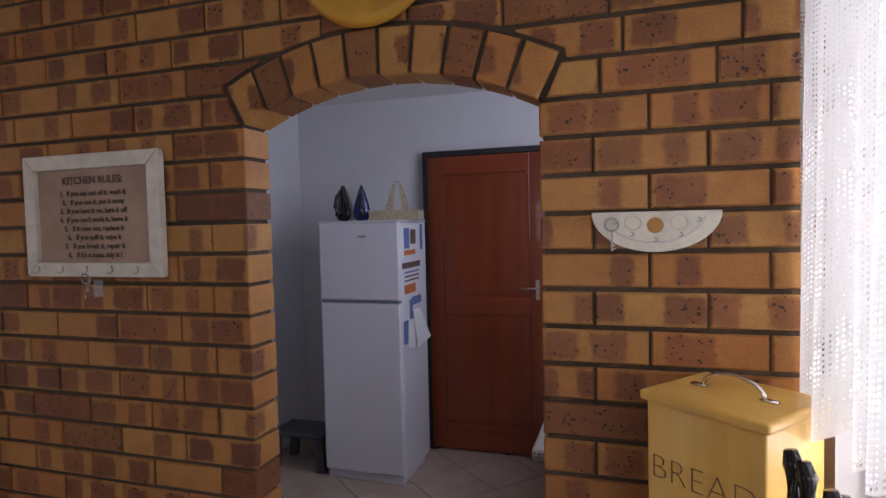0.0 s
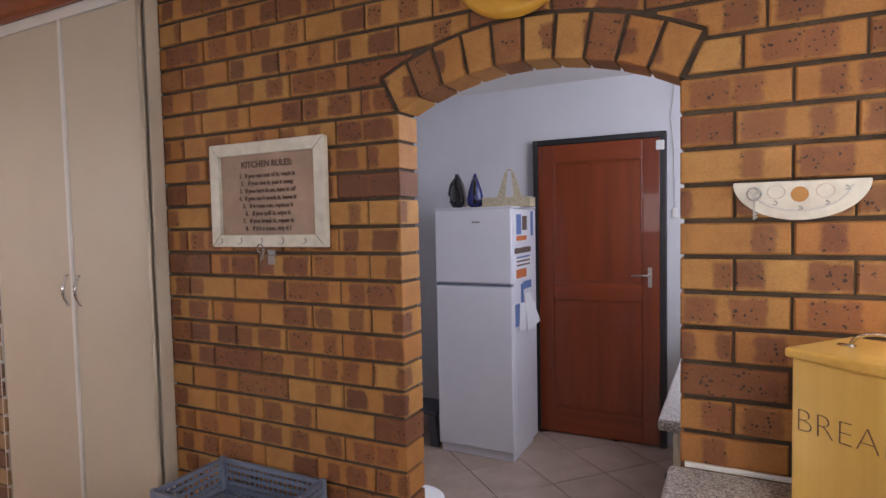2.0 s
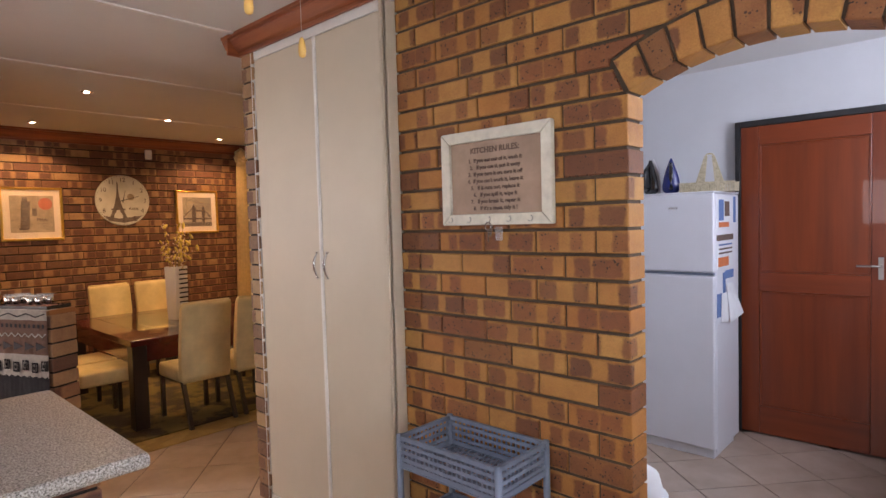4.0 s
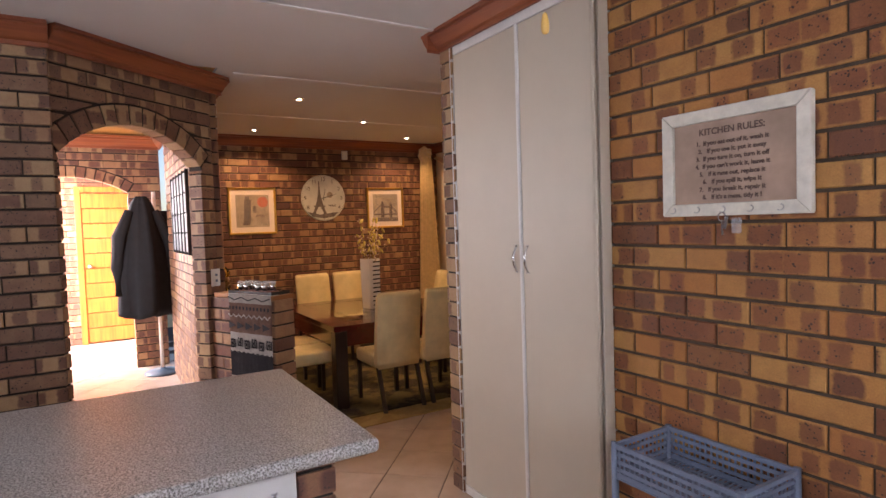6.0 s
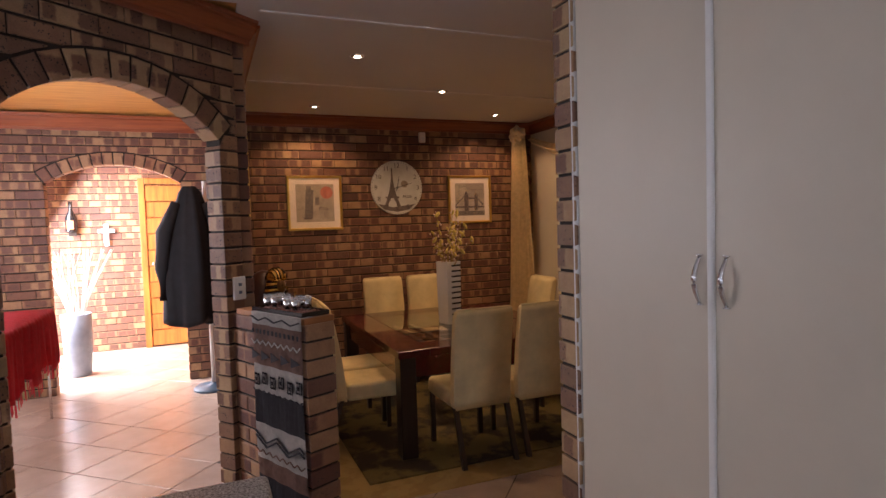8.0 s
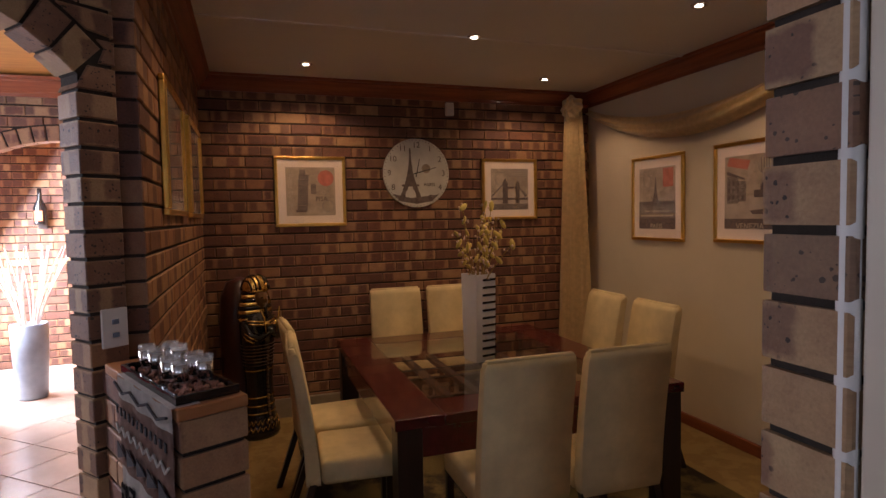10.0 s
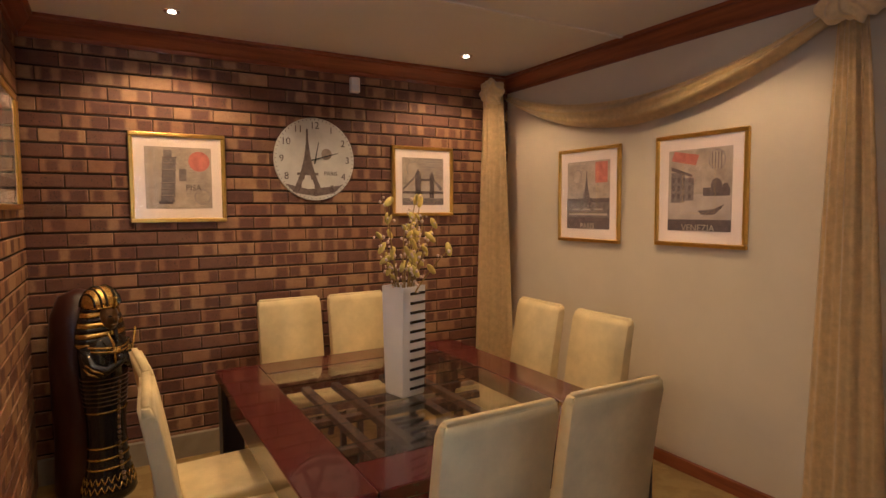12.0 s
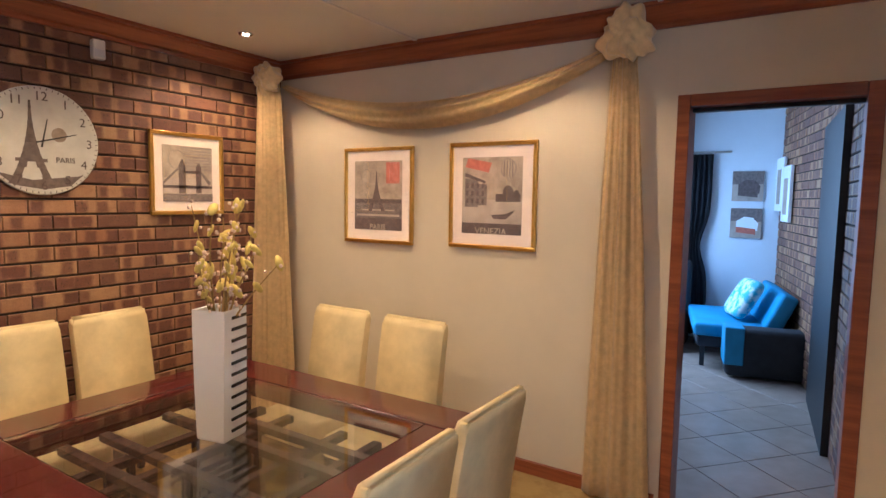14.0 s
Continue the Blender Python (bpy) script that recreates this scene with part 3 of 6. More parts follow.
M["berry"] = plain("pale_berry", (0.72, 0.55, 0.42), 0.4, 0, 0.15, 30, 0)
M["twig"] = plain("brown_twig", (0.34, 0.22, 0.07), 0.8, 0, 0.2, 40, 0.2)
M["coat"] = plain("black_cloth", (0.006, 0.006, 0.008), 0.95, 0, 0.3, 15, 0.3)
M["red_cloth"] = plain("red_wool", (0.45, 0.02, 0.03), 0.9, 0, 0.15, 30, 0.4)
M["blue_cloth"] = plain("blue_cotton", (0.06, 0.28, 0.52), 0.9, 0, 0.12, 6, 0.3)
M["cushion"] = carpet("patterned_cushion", (0.15, 0.5, 0.62), (0.7, 0.72, 0.66), 14)
M["charcoal"] = plain("charcoal_cloth", (0.03, 0.032, 0.04), 0.9, 0, 0.2, 10, 0.2)
M["lounge_wall"] = plain("pale_blue_wall", (0.62, 0.66, 0.72), 0.85, 0, 0.03, 3, 0.1)
M["straw"] = plain("woven_straw", (0.52, 0.45, 0.31), 0.7, 0, 0.3, 60, 0.5)
M["iron_blue"] = plain("navy_plastic", (0.02, 0.03, 0.16), 0.25, 0, 0.1, 8, 0)
M["runner_light"] = plain("runner_cream", (0.48, 0.44, 0.40), 0.95, 0, 0.15, 40, 0.5)
M["runner_brown"] = plain("runner_brown", (0.20, 0.11, 0.08), 0.95, 0, 0.2, 40, 0.5)
M["runner_black"] = plain("runner_black", (0.03, 0.025, 0.03), 0.95, 0, 0.2, 40, 0.5)
M["pot_grey"] = plain("blue_grey_glaze", (0.22, 0.28, 0.36), 0.35, 0, 0.15, 8, 0.05)
M["white_twig"] = plain("bleached_twig", (0.72, 0.66, 0.58), 0.7, 0, 0.1, 30, 0)
M["mosaic"] = plain("red_brown_pebbles", (0.3, 0.12, 0.08), 0.5, 0, 0.4, 60, 0.4)
M["bulb"] = glow("downlight_glow", (1.0, 0.85, 0.6), 30)
M["ring_yellow"] = plain("yellow_wood_ring", (0.62, 0.33, 0.04), 0.4, 0, 0.1, 15, 0.1)
M["dark_window"] = plain("black_lattice", (0.02, 0.025, 0.04), 0.4, 0, 0.2, 20, 0.05)
M["skirt_grey"] = plain("grey_skirting", (0.30, 0.25, 0.18), 0.6, 0, 0.1, 12, 0.1)


def flat_box(name, dims, material, parent=None, label="", r=0.003, seg=2):
    bm = bmesh.new()
    box(bm, *dims)
    if r:
        bevel(bm, r, seg)
    return part(name, bm, material, parent, label)


def trim(name, x0, x1, y0, y1, z0, z1, material, label="", r=0.004):
    bm = bmesh.new()
    box(bm, x0, x1, y0, y1, z0, z1)
    bevel(bm, r)
    return structure(name, bm, material, label)


def moulding(name, p0, p1, material, height=0.11, deep=0.085, label="red stained pine cornice"):
    """A stepped cornice under the ceiling; it projects to the right of the way p0 to p1."""
    d = Vector((p1[0] - p0[0], p1[1] - p0[1], 0))
    prof = [(a * deep / 0.085, b * height / 0.11) for a, b in ((0, 0), (0.014, 0), (0.014, 0.022), (0.028, 0.03), (0.045, 0.05), (0.067, 0.078), (0.067, 0.09), (0.085, 0.094), (0.085, 0.11), (0, 0.11))]
    bm = bmesh.new()
    prism(bm, [(0, -a, b) for a, b in prof], (d.length, 0, 0))
    ob = structure(name, bm, material, label)
    ob.matrix_world = pose(p0[0], p0[1], CEIL - height, 0, 0, math.degrees(math.atan2(d.y, d.x)))
    return ob


moulding("cornice", (-5.83, -0.965), (-5.83, 2.1), M["pine"])
moulding("cornice", (-5.83, 2.1), (-2.071, 2.1), M["pine"])
moulding("cornice", (-3.47, -0.965), (-5.83, -0.965), M["pine"])
moulding("cornice", (-2.75, -3.9), (-2.75, -1.84), M["pine"])
moulding("cornice", (-2.75, -1.86), (-3.475, -0.945), M["pine"])
moulding("cornice", (-2.07, -0.085), (-0.955, -0.085), M["pine"], 0.1, 0.07)
moulding("cornice", (-2.071, 0.70), (-2.071, -0.155), M["pine"], 0.1, 0.07)
moulding("cornice", (-2.071, 2.1), (-2.071, 0.70), M["pine"], 0.1, 0.07)
moulding("cornice", (-6.24, -3.2), (-6.24, -1.08), M["pine"], 0.13)
moulding("cornice", (-6.24, -1.075), (-3.52, -1.075), M["pine"], 0.13)
trim("baseboard", -5.825, -5.79, -0.965, 2.1, 0, 0.14, M["skirt_grey"], "grey skirting")
trim("baseboard", -5.79, -3.2, 2.075, 2.1, 0, 0.075, M["pine"], "red pine skirting")
for x in (-3.26, -4.62):
    trim("ceiling_strip", x - 0.012, x + 0.012, -0.9, 2.02, CEIL - 0.008, CEIL, M["white_trim"], "white ceiling cover strip", 0.002)
trim("ceiling_strip", -2.03, -2.005, -3.9, -0.1, CEIL - 0.008, CEIL, M["white_trim"], "white ceiling cover strip", 0.002)
trim("ceiling_strip", -0.7, -0.675, -3.9, -0.02, CEIL - 0.008, CEIL, M["white_trim"], "white ceiling cover strip", 0.002)

# floor finishes
trim("carpet", -5.83, -3.2, -0.965, 2.1, -0.004, 0.006, M["carpet"], "mustard fitted carpet", 0.002)
rug = thing("rug", "dark rug with olive leaf pattern under the dining table", "rug")
flat_box("weave", (-5.45, -3.42, -0.42, 1.62, 0.006, 0.015), M["rug"], rug, r=0.003)


def lay_tiles():
    """Square tiles laid on the diagonal, as parts of the floor."""
    side, gap = 0.36, 0.006
    bm = bmesh.new()
    box(bm, -side / 2 + gap / 2, side / 2 - gap / 2, -side / 2 + gap / 2, side / 2 - gap / 2, -0.008, 0)
    bevel(bm, 0.0015, 1)
    me = bpy.data.meshes.new("tile")
    bmesh.ops.recalc_face_normals(bm, faces=bm.faces[:])
    bm.to_mesh(me)
    bm.free()
    me.materials.append(M["tile"])
    floor = bpy.data.objects["floor"]
    house = ((-3.5, 1.4, -3.9, 0.11), (-8.3, -3.45, -3.2, -1.1), (-4.6, -2.1, 2.2, 6.2), (-3.15, -2.07, 0.0, 2.2))
    scullery = ((-1.4, 1.3, 0.11, 2.56),)
    ang = radians(48.2)
    c, s_ = math.cos(ang), math.sin(ang)
    for zones, n1, n2 in ((house, -1.86, 1.945), (scullery, 0.88, 1.555)):
        for i in range(-36, 37):
            for k in range(-36, 37):
                u, v = n1 + (i + 0.5) * side, n2 + (k + 0.5) * side
                x, y = u * c - v * s_, u * s_ + v * c
                if not any(a - 0.16 < x < b + 0.16 and e - 0.16 < y < f + 0.16 for a, b, e, f in zones):
                    continue
                if x < -3.3 and -0.95 < y < 2.1 or zones is house and x > -1.45 and y > 0.19 or zones is scullery and y < 0.09:
                    continue
                ob = new("tile", me)
                ob.parent = floor
                ob.location = (x, y, random.uniform(-0.0006, 0.0004) - (0.0012 if zones is scullery else 0))
                ob.rotation_euler = (0, 0, ang)


# ceiling lights
def downlight(x, y):
    t = thing("downlight", "small round downlight glowing warm in the white ceiling", "ceiling light", (x, y, CEIL), group="dining room downlights")
    bm = bmesh.new()
    lathe(bm, ((0.026, -0.001), (0.027, -0.006), (0.038, -0.006), (0.042, -0.002), (0.042, 0)), 24)
    part("rim", bm, M["chrome"], t, smooth=True)
    bm = bmesh.new()
    lathe(bm, ((0.0, -0.008), (0.013, -0.0085), (0.019, -0.007)), 20)
    part("bulb", bm, M["bulb"], t)
    return t


for x, y in ((-5.4, -0.28), (-5.4, 1.45), (-4.6, 0.57), (-3.85, -0.29), (-3.85, 1.45)):
    downlight(x, y)


# built-in cupboard
def bow_handle(parent, x, y, z, length=0.12, m=None):
    bm = bmesh.new()
    pts = [(x, y - 0.021 * math.sin(math.pi * k / 12) - 0.002, z - length / 2 + length * k / 12) for k in range(13)]
    tube(bm, pts, [0.004 + 0.0025 * math.sin(math.pi * k / 12) for k in range(13)], 10)
    for zz in (z - length / 2, z + length / 2):
        lathe(bm, ((0.009, 0), (0.009, 0.003)), 12, at=(x, y - 0.004, zz))
    if m:
        bmesh.ops.transform(bm, matrix=m, verts=bm.verts[:])
    return part("handle", bm, M["chrome"], parent, "chrome bow handle", smooth=True)


cup = thing("built_in_cupboard", "tall cream painted two-door built-in cupboard, closed", "cupboard", (-1.457, -0.072, 0))
flat_box("body", (-0.497, 0.458, 0.022, 0.60, 0, 2.33), M["white_trim"], cup, r=0)
for n, (a, b) in enumerate(((-0.50, 0.022), (0.028, 0.464))):
    door = flat_box("door", (a + 0.002, b - 0.002, -0.004, 0.018, 0.05, 2.30), M["cupboard"], cup, "plain cream door", 0.004)
    bow_handle(door, -0.010 if n == 0 else 0.068, -0.004, 1.27)
flat_box("centre_strip", (0.016, 0.034, -0.014, 0.0, 0.05, 2.30), M["white_trim"], cup, r=0.005)
for x, r_, mt in ((-0.514, 0.012, "white_trim"), (0.472, 0.009, "cupboard")):
    bm = bmesh.new()
    tube(bm, [(x, -0.002, 0), (x, -0.002, 2.345)], r_, 12)
    part("edge_trim", bm, M[mt], cup, "painted half-round edge strip", smooth=True)
flat_box("top_rail", (-0.50, 0.458, -0.006, 0.02, 2.302, 2.345), M["white_trim"], cup, r=0.004)
flat_box("plinth", (-0.50, 0.458, -0.004, 0.02, 0.0, 0.046), M["white_trim"], cup, r=0.003)
flat_box("side_panel", (0.466, 0.482, 0.016, 0.068, 0, 2.345), M["cupboard"], cup, "cream side edge", 0.003)

# kitchen rules sign

def words(name, body, size, m, material, parent, label="", align="CENTER", extrude=0.0004, bold=0.0):
    c = bpy.data.curves.new(name, "FONT")
    c.body, c.size, c.align_x, c.extrude, c.offset = body, size, align, extrude, bold
    c.resolution_u = 3
    tmp = new(name + "_tmp", c)
    me = bpy.data.meshes.new_from_object(tmp)
    bpy.data.objects.remove(tmp)
    bpy.data.curves.remove(c)
    me.transform(m)
    me.materials.clear()
    me.materials.append(material)
    ob = new(name, me)
    ob.parent = parent
    return tagged(ob, label)


sign = thing("kitchen_rules_sign", "white framed kitchen rules board with key hooks on brick wall", "wall sign", (-0.485, -0.002, 1.607))
sign.scale = (0.957, 1, 0.957)
W, Hh = 0.25, 0.177
flat_box("board", (-W + 0.02, W - 0.02, -0.012, -0.004, -Hh + 0.02, Hh - 0.02), M["sign_face"], sign, "aged beige card", 0)
for pts in (((-W, Hh), (W, Hh), (W - 0.042, Hh - 0.042), (-W + 0.042, Hh - 0.042)), ((-W, -Hh), (W, -Hh), (W - 0.042, -Hh + 0.042), (-W + 0.042, -Hh + 0.042)),
            ((-W, -Hh), (-W, Hh), (-W + 0.042, Hh - 0.042), (-W + 0.042, -Hh + 0.042)), ((W, -Hh), (W, Hh), (W - 0.042, Hh - 0.042), (W - 0.042, -Hh + 0.042))):
    cx, cz = sum(p[0] for p in pts) / 4, sum(p[1] for p in pts) / 4
    bm = bmesh.new()
    prism(bm, [(cx + (x - cx) * 0.996, -0.026, cz + (z - cz) * 0.99) for x, z in pts], (0, 0.024, 0))
    bevel(bm, 0.003, 2)
    part("frame_side", bm, M["old_white"], sign, "worn white painted wood")
up = pose(0, -0.0135, 0, 90)
words("heading", "KITCHEN RULES:", 0.030, up @ pose(0, 0.092, 0), M["ink"], sign, bold=0.0006)
for n, line in enumerate(("1.  If you eat out of it, wash it", "2.   If you use it, put it away", "3.  If you turn it on, turn it off", "4.  If you can't work it, leave it", "5.   If it runs out, replace it", "6.   If you spill it, wipe it", "7.   If you break it, repair it", "8.   If it's a mess, tidy it !")):
    words("rule", line, 0.0205, up @ pose(0, 0.058 - n * 0.0255, 0), M["ink"], sign, bold=0.0007)


def hook(parent, x, y, z, r=0.010):
    bm = bmesh.new()
    tube(bm, [(x, y, z + r)] + [(x + r * math.sin(a), y - 0.006 - 0.3 * r * (1 - math.cos(a)), z + r * math.cos(a) * 0.9) for a in [math.pi * k / 8 for k in range(11)]], 0.0016, 6)
    return part("hook", bm, M["metal"], parent, smooth=True)


for k in range(5):
    hook(sign, -0.2 + k * 0.092, -0.026, -Hh + 0.02)


def key(name, label, at, turn, material, size=0.055):
    t = thing(name, label, "key", at, turn)
    bm = bmesh.new()
    pts = [(0.011 * math.cos(a) * size / 0.055, 0, -0.011 + 0.011 * math.sin(a) * size / 0.055) for a in [2 * math.pi * k / 12 for k in range(13)]]
    tube(bm, pts, 0.0022, 6)
    part("bow", bm, material, t, smooth=True)
    bm = bmesh.new()
    box(bm, -0.002, 0.002, -0.001, 0.001, -size, -0.02)
    box(bm, 0.002, 0.007, -0.001, 0.001, -size + 0.003, -size + 0.007)
    box(bm, 0.002, 0.006, -0.001, 0.001, -size + 0.010, -size + 0.014)
    part("blade", bm, material, t)
    return t


key("key", "silver key on a hook of the white framed board", (-0.502, -0.036, 1.445), 0, M["chrome"], 0.068)
k2 = thing("key_tag", "silver key with a clear plastic tag under the white framed board", "key tag", (-0.455, -0.036, 1.445))
bm = bmesh.new()
box(bm, -0.035, -0.022, -0.001, 0.002, -0.055, -0.015, pose(0, 0, 0, 0, 12, 0))
part("blade", bm, M["chrome"], k2, "silver key")
bm = bmesh.new()
box(bm, -0.016, 0.016, -0.002, 0.002, -0.062, -0.014)
bevel(bm, 0.0018)
part("tag", bm, M["thin_glass"], k2, "clear plastic tag")

# half-round key rack
rack = thing("key_rack", "white half-round key rack with small hooks on the brick wall", "key rack", (0.970, -0.003, 1.578))
R = 0.123
bm = bmesh.new()
outline = [(R * math.cos(a), 0.0, R * 0.66 * math.sin(a)) for a in [-math.pi * k / 28 for k in range(29)]]
prism(bm, [(x, -0.014, z) for x, _, z in outline], (0, 0.012, 0))
bevel(bm, 0.002, 1)
part("plate", bm, M["old_white"], rack)
bm = bmesh.new()
tube(bm, [(0.094 * math.cos(a), -0.0145, 0.062 * math.sin(a)) for a in [-math.pi * (0.06 + 0.88 * k / 24) for k in range(25)]], 0.002, 6)
part("groove_bead", bm, M["white_trim"], rack, smooth=True)
bm = bmesh.new()
lathe(bm, ((0.0, 0), (0.016, 0.0005)), 20)
bmesh.ops.transform(bm, matrix=pose(0.0, -0.0145, -0.028, 90), verts=bm.verts[:])
part("hole", bm, M["brick_k"], rack, "round hole that shows the brick")
for x in (-0.042, 0.045):
    bm = bmesh.new()
    pts = [(x + 0.016 * math.cos(a), -0.0145, -0.022 + 0.014 * math.sin(a)) for a in [2 * math.pi * k / 20 for k in range(21)]]
    tube(bm, pts, 0.001, 5)
    part("ring_mark", bm, M["mat_board"], rack, smooth=True)
for x, z in ((-0.078, -0.02), (-0.045, -0.045), (0.0, -0.057), (0.047, -0.047), (0.08, -0.018)):
    hook(rack, x, -0.014, z, 0.004)
key("key", "old silver key hanging on the white half-round rack", (0.887, -0.022, 1.564), 4, M["metal"], 0.065)

# round plate clock over the arch
pc = thing("wall_clock", "round kitchen wall clock with a yellow wooden rim above the arch", "wall clock", (0.352, -0.004, 2.19))
bm = bmesh.new()
ring = [(0.135, 0), (0.172, 0.0), (0.176, 0.012), (0.165, 0.026), (0.148, 0.028), (0.135, 0.018)]
lathe(bm, ring, 48)
bmesh.ops.transform(bm, matrix=pose(0, 0, 0, 90), verts=bm.verts[:])
part("rim", bm, M["ring_yellow"], pc, "yellow wooden rim", smooth=True)
bm = bmesh.new()
lathe(bm, ((0, 0.008), (0.14, 0.008), (0.14, 0.014), (0, 0.0141)), 40)
bmesh.ops.transform(bm, matrix=pose(0, 0, 0, 90), verts=bm.verts[:])
part("face", bm, M["clock_face"], pc, "pale dial")
for k in range(12):
    a = math.pi * k / 6
    bm = bmesh.new()
    box(bm, -0.003, 0.003, -0.017, -0.0145, 0.105, 0.125, pose(0, 0, 0, 0, math.degrees(a), 0))
    part("hour_mark", bm, M["black"], pc)


# hanging cord pulls
for at, lab in (((-0.297, -0.918, 1.842), "short"), ((-0.18, -1.104, 1.856), "long")):
    p = thing("cord_pull", "honey coloured wooden cord pull hanging from the ceiling, " + lab + " one", "cord pull", at, group="cord pulls")
    bm = bmesh.new()
    lathe(bm, ((0.002, 0.008), (0.005, 0.004), (0.0075, -0.008), (0.0085, -0.022), (0.007, -0.031), (0.003, -0.034)), 16)
    part("knob", bm, M["bread"], p, smooth=True)
    bm = bmesh.new()
    tube(bm, [(0, 0, 0.018), (0, 0, CEIL - at[2])], 0.0004, 6)
    part("cord", bm, M["white_trim"], p)

# peninsula counter
top = thing("laminate_worktop", "grey speckled laminate worktop of the kitchen peninsula", "worktop")
bm = bmesh.new()
box(bm, -1.75, -0.81, -3.2, -1.075, 0.838, 0.878)
bevel(bm, 0.014, 4)
part("slab", bm, M["granite"], top)
brick_wall("wall_counter_end", (-0.93, -1.16), (-1.66, -1.16), 0.836, DB, DM, "low face brick end of the kitchen peninsula", pitch=0.0785, z0=-0.003)
base = thing("counter_base_unit", "white base unit of the kitchen peninsula", "base cabinet")
flat_box("body", (-1.6, -0.92, -3.18, -1.275, 0.1, 0.836), M["white_trim"], base, r=0.002)
flat_box("plinth", (-1.55, -0.97, -3.1, -1.275, 0.0, 0.099), M["plastic_dark"], base, r=0.002)
for k in range(4):
    d_ = flat_box("door", (-0.918, -0.90, -3.17 + k * 0.474, -2.70 + k * 0.474, 0.115, 0.825), M["white_trim"], base, r=0.004)
    bow_handle(d_, 0, 0, 0, m=pose(-0.90, -2.76 + k * 0.474, 0.7, 0, 0, 90))

# worktop by the window
top2 = thing("corner_worktop", "grey speckled laminate worktop under the kitchen window", "worktop")
bm = bmesh.new()
box(bm, 0.715, 1.265, -0.6, -0.008, 0.895, 0.935)
bevel(bm, 0.012, 4)
part("slab", bm, M["granite"], top2)
flat_box("sealing_strip", (0.75, 1.26, -0.016, -0.007, 0.936, 0.948), M["white_trim"], top2, r=0.002)
base2 = thing("corner_base_unit", "cream base unit under the window worktop", "base cabinet")
flat_box("body", (0.76, 1.262, -0.58, -0.01, 0.1, 0.893), M["cupboard"], base2, r=0.002)
flat_box("plinth", (0.8, 1.262, -0.55, -0.01, 0.0, 0.099), M["plastic_dark"], base2, r=0.002)
bow_handle(flat_box("door", (0.742, 0.759, -0.57, -0.02, 0.115, 0.88), M["cupboard"], base2, r=0.004), 0, 0, 0, m=pose(0.742, -0.5, 0.75, 0, 0, -90))

# bread bin
bb = thing("bread_bin", "varnished pine bread bin with chrome handle on the worktop", "bread bin", (1.088, -0.153, 0.938), -39.5)
flat_box("body", (-0.106, 0.106, -0.092, 0.092, 0, 0.300), M["bread"], bb, r=0.004)
bm = bmesh.new()
box(bm, -0.116, 0.116, -0.102, 0.102, 0.301, 0.320)
bevel(bm, 0.006, 3)
part("lid", bm, M["bread"], bb)
words("lettering", "BREAD", 0.064, pose(0.0, -0.0935, 0.165, 90), M["runner_brown"], bb, "thin burnt brown letters", extrude=0.0006, bold=-0.0022)
bm = bmesh.new()
tube(bm, [(0.055 * -math.cos(math.pi * k / 16), 0.012 * 0, 0.322 + 0.030 * math.sin(math.pi * k / 16)) for k in range(17)], 0.0038, 10)
for x in (-0.063, 0.063):
    box(bm, x - 0.014, x + 0.014, -0.006, 0.006, 0.3205, 0.324)
hh = part("handle", bm, M["chrome"], bb, "chrome bow handle", smooth=True)
hh.matrix_basis = pose(0, 0, 0, 0, 0, 0)

# knife block
kb = thing("knife_block", "dark knife block with black handled knives beside the bread bin", "knife block", (1.15, -0.375, 0.936), -30)
bm = bmesh.new()
box(bm, -0.05, 0.05, -0.05, 0.05, 0, 0.17)
bevel(bm, 0.004)
part("block", bm, M["darkwood"], kb)
for k, (x, y, h) in enumerate(((-0.03, 0.02, 0.30), (-0.008, 0.0, 0.295), (0.026, -0.01, 0.27), (0.03, 0.03, 0.25))):
    bm = bmesh.new()
    tube(bm, [(x, y, 0.165), (x, y, 0.19), (x + 0.002, y, 0.225), (x, y, h - 0.02), (x - 0.004, y, h)], [0.012, 0.0145, 0.011, 0.014, 0.009], 12)
    part("knife_handle", bm, M["black_gloss"], kb, "black plastic handle", smooth=True)

# kitchen window and lace curtain
win = new("window_1")
tagged(win, "white framed kitchen window", kind="structure")
for dims in ((1.33, 1.39, -1.75, -0.06, 1.05, 1.10), (1.33, 1.39, -1.75, -0.06, 2.05, 2.1), (1.33, 1.39, -1.75, -1.70, 1.10, 2.05), (1.33, 1.39, -0.11, -0.06, 1.10, 2.05), (1.34, 1.38, -0.93, -0.88, 1.10, 2.05)):
    flat_box("window_frame", dims, M["white_trim"], win, r=0.004)
pane = flat_box("pane", (1.358, 1.362, -1.70, -0.11, 1.10, 2.05), M["glass"], win, r=0)
pane.visible_shadow = False
# Plain emissive backdrop stands in for the bright outdoors behind the window.
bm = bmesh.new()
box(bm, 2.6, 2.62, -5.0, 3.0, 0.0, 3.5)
tagged(part("backdrop", bm, glow("bright_outdoors", (0.95, 0.97, 1.0), 4.5)), "glowing white backdrop standing in for the bright outdoors", kind="structure")
lc = thing("lace_curtain", "white lace curtain with a scalloped hem at the kitchen window", "curtain", (1.215, 0, 0))
bm = bmesh.new()
uvl = bm.loops.layers.uv.new("UVMap")
NU, NV = 110, 26
grid = []
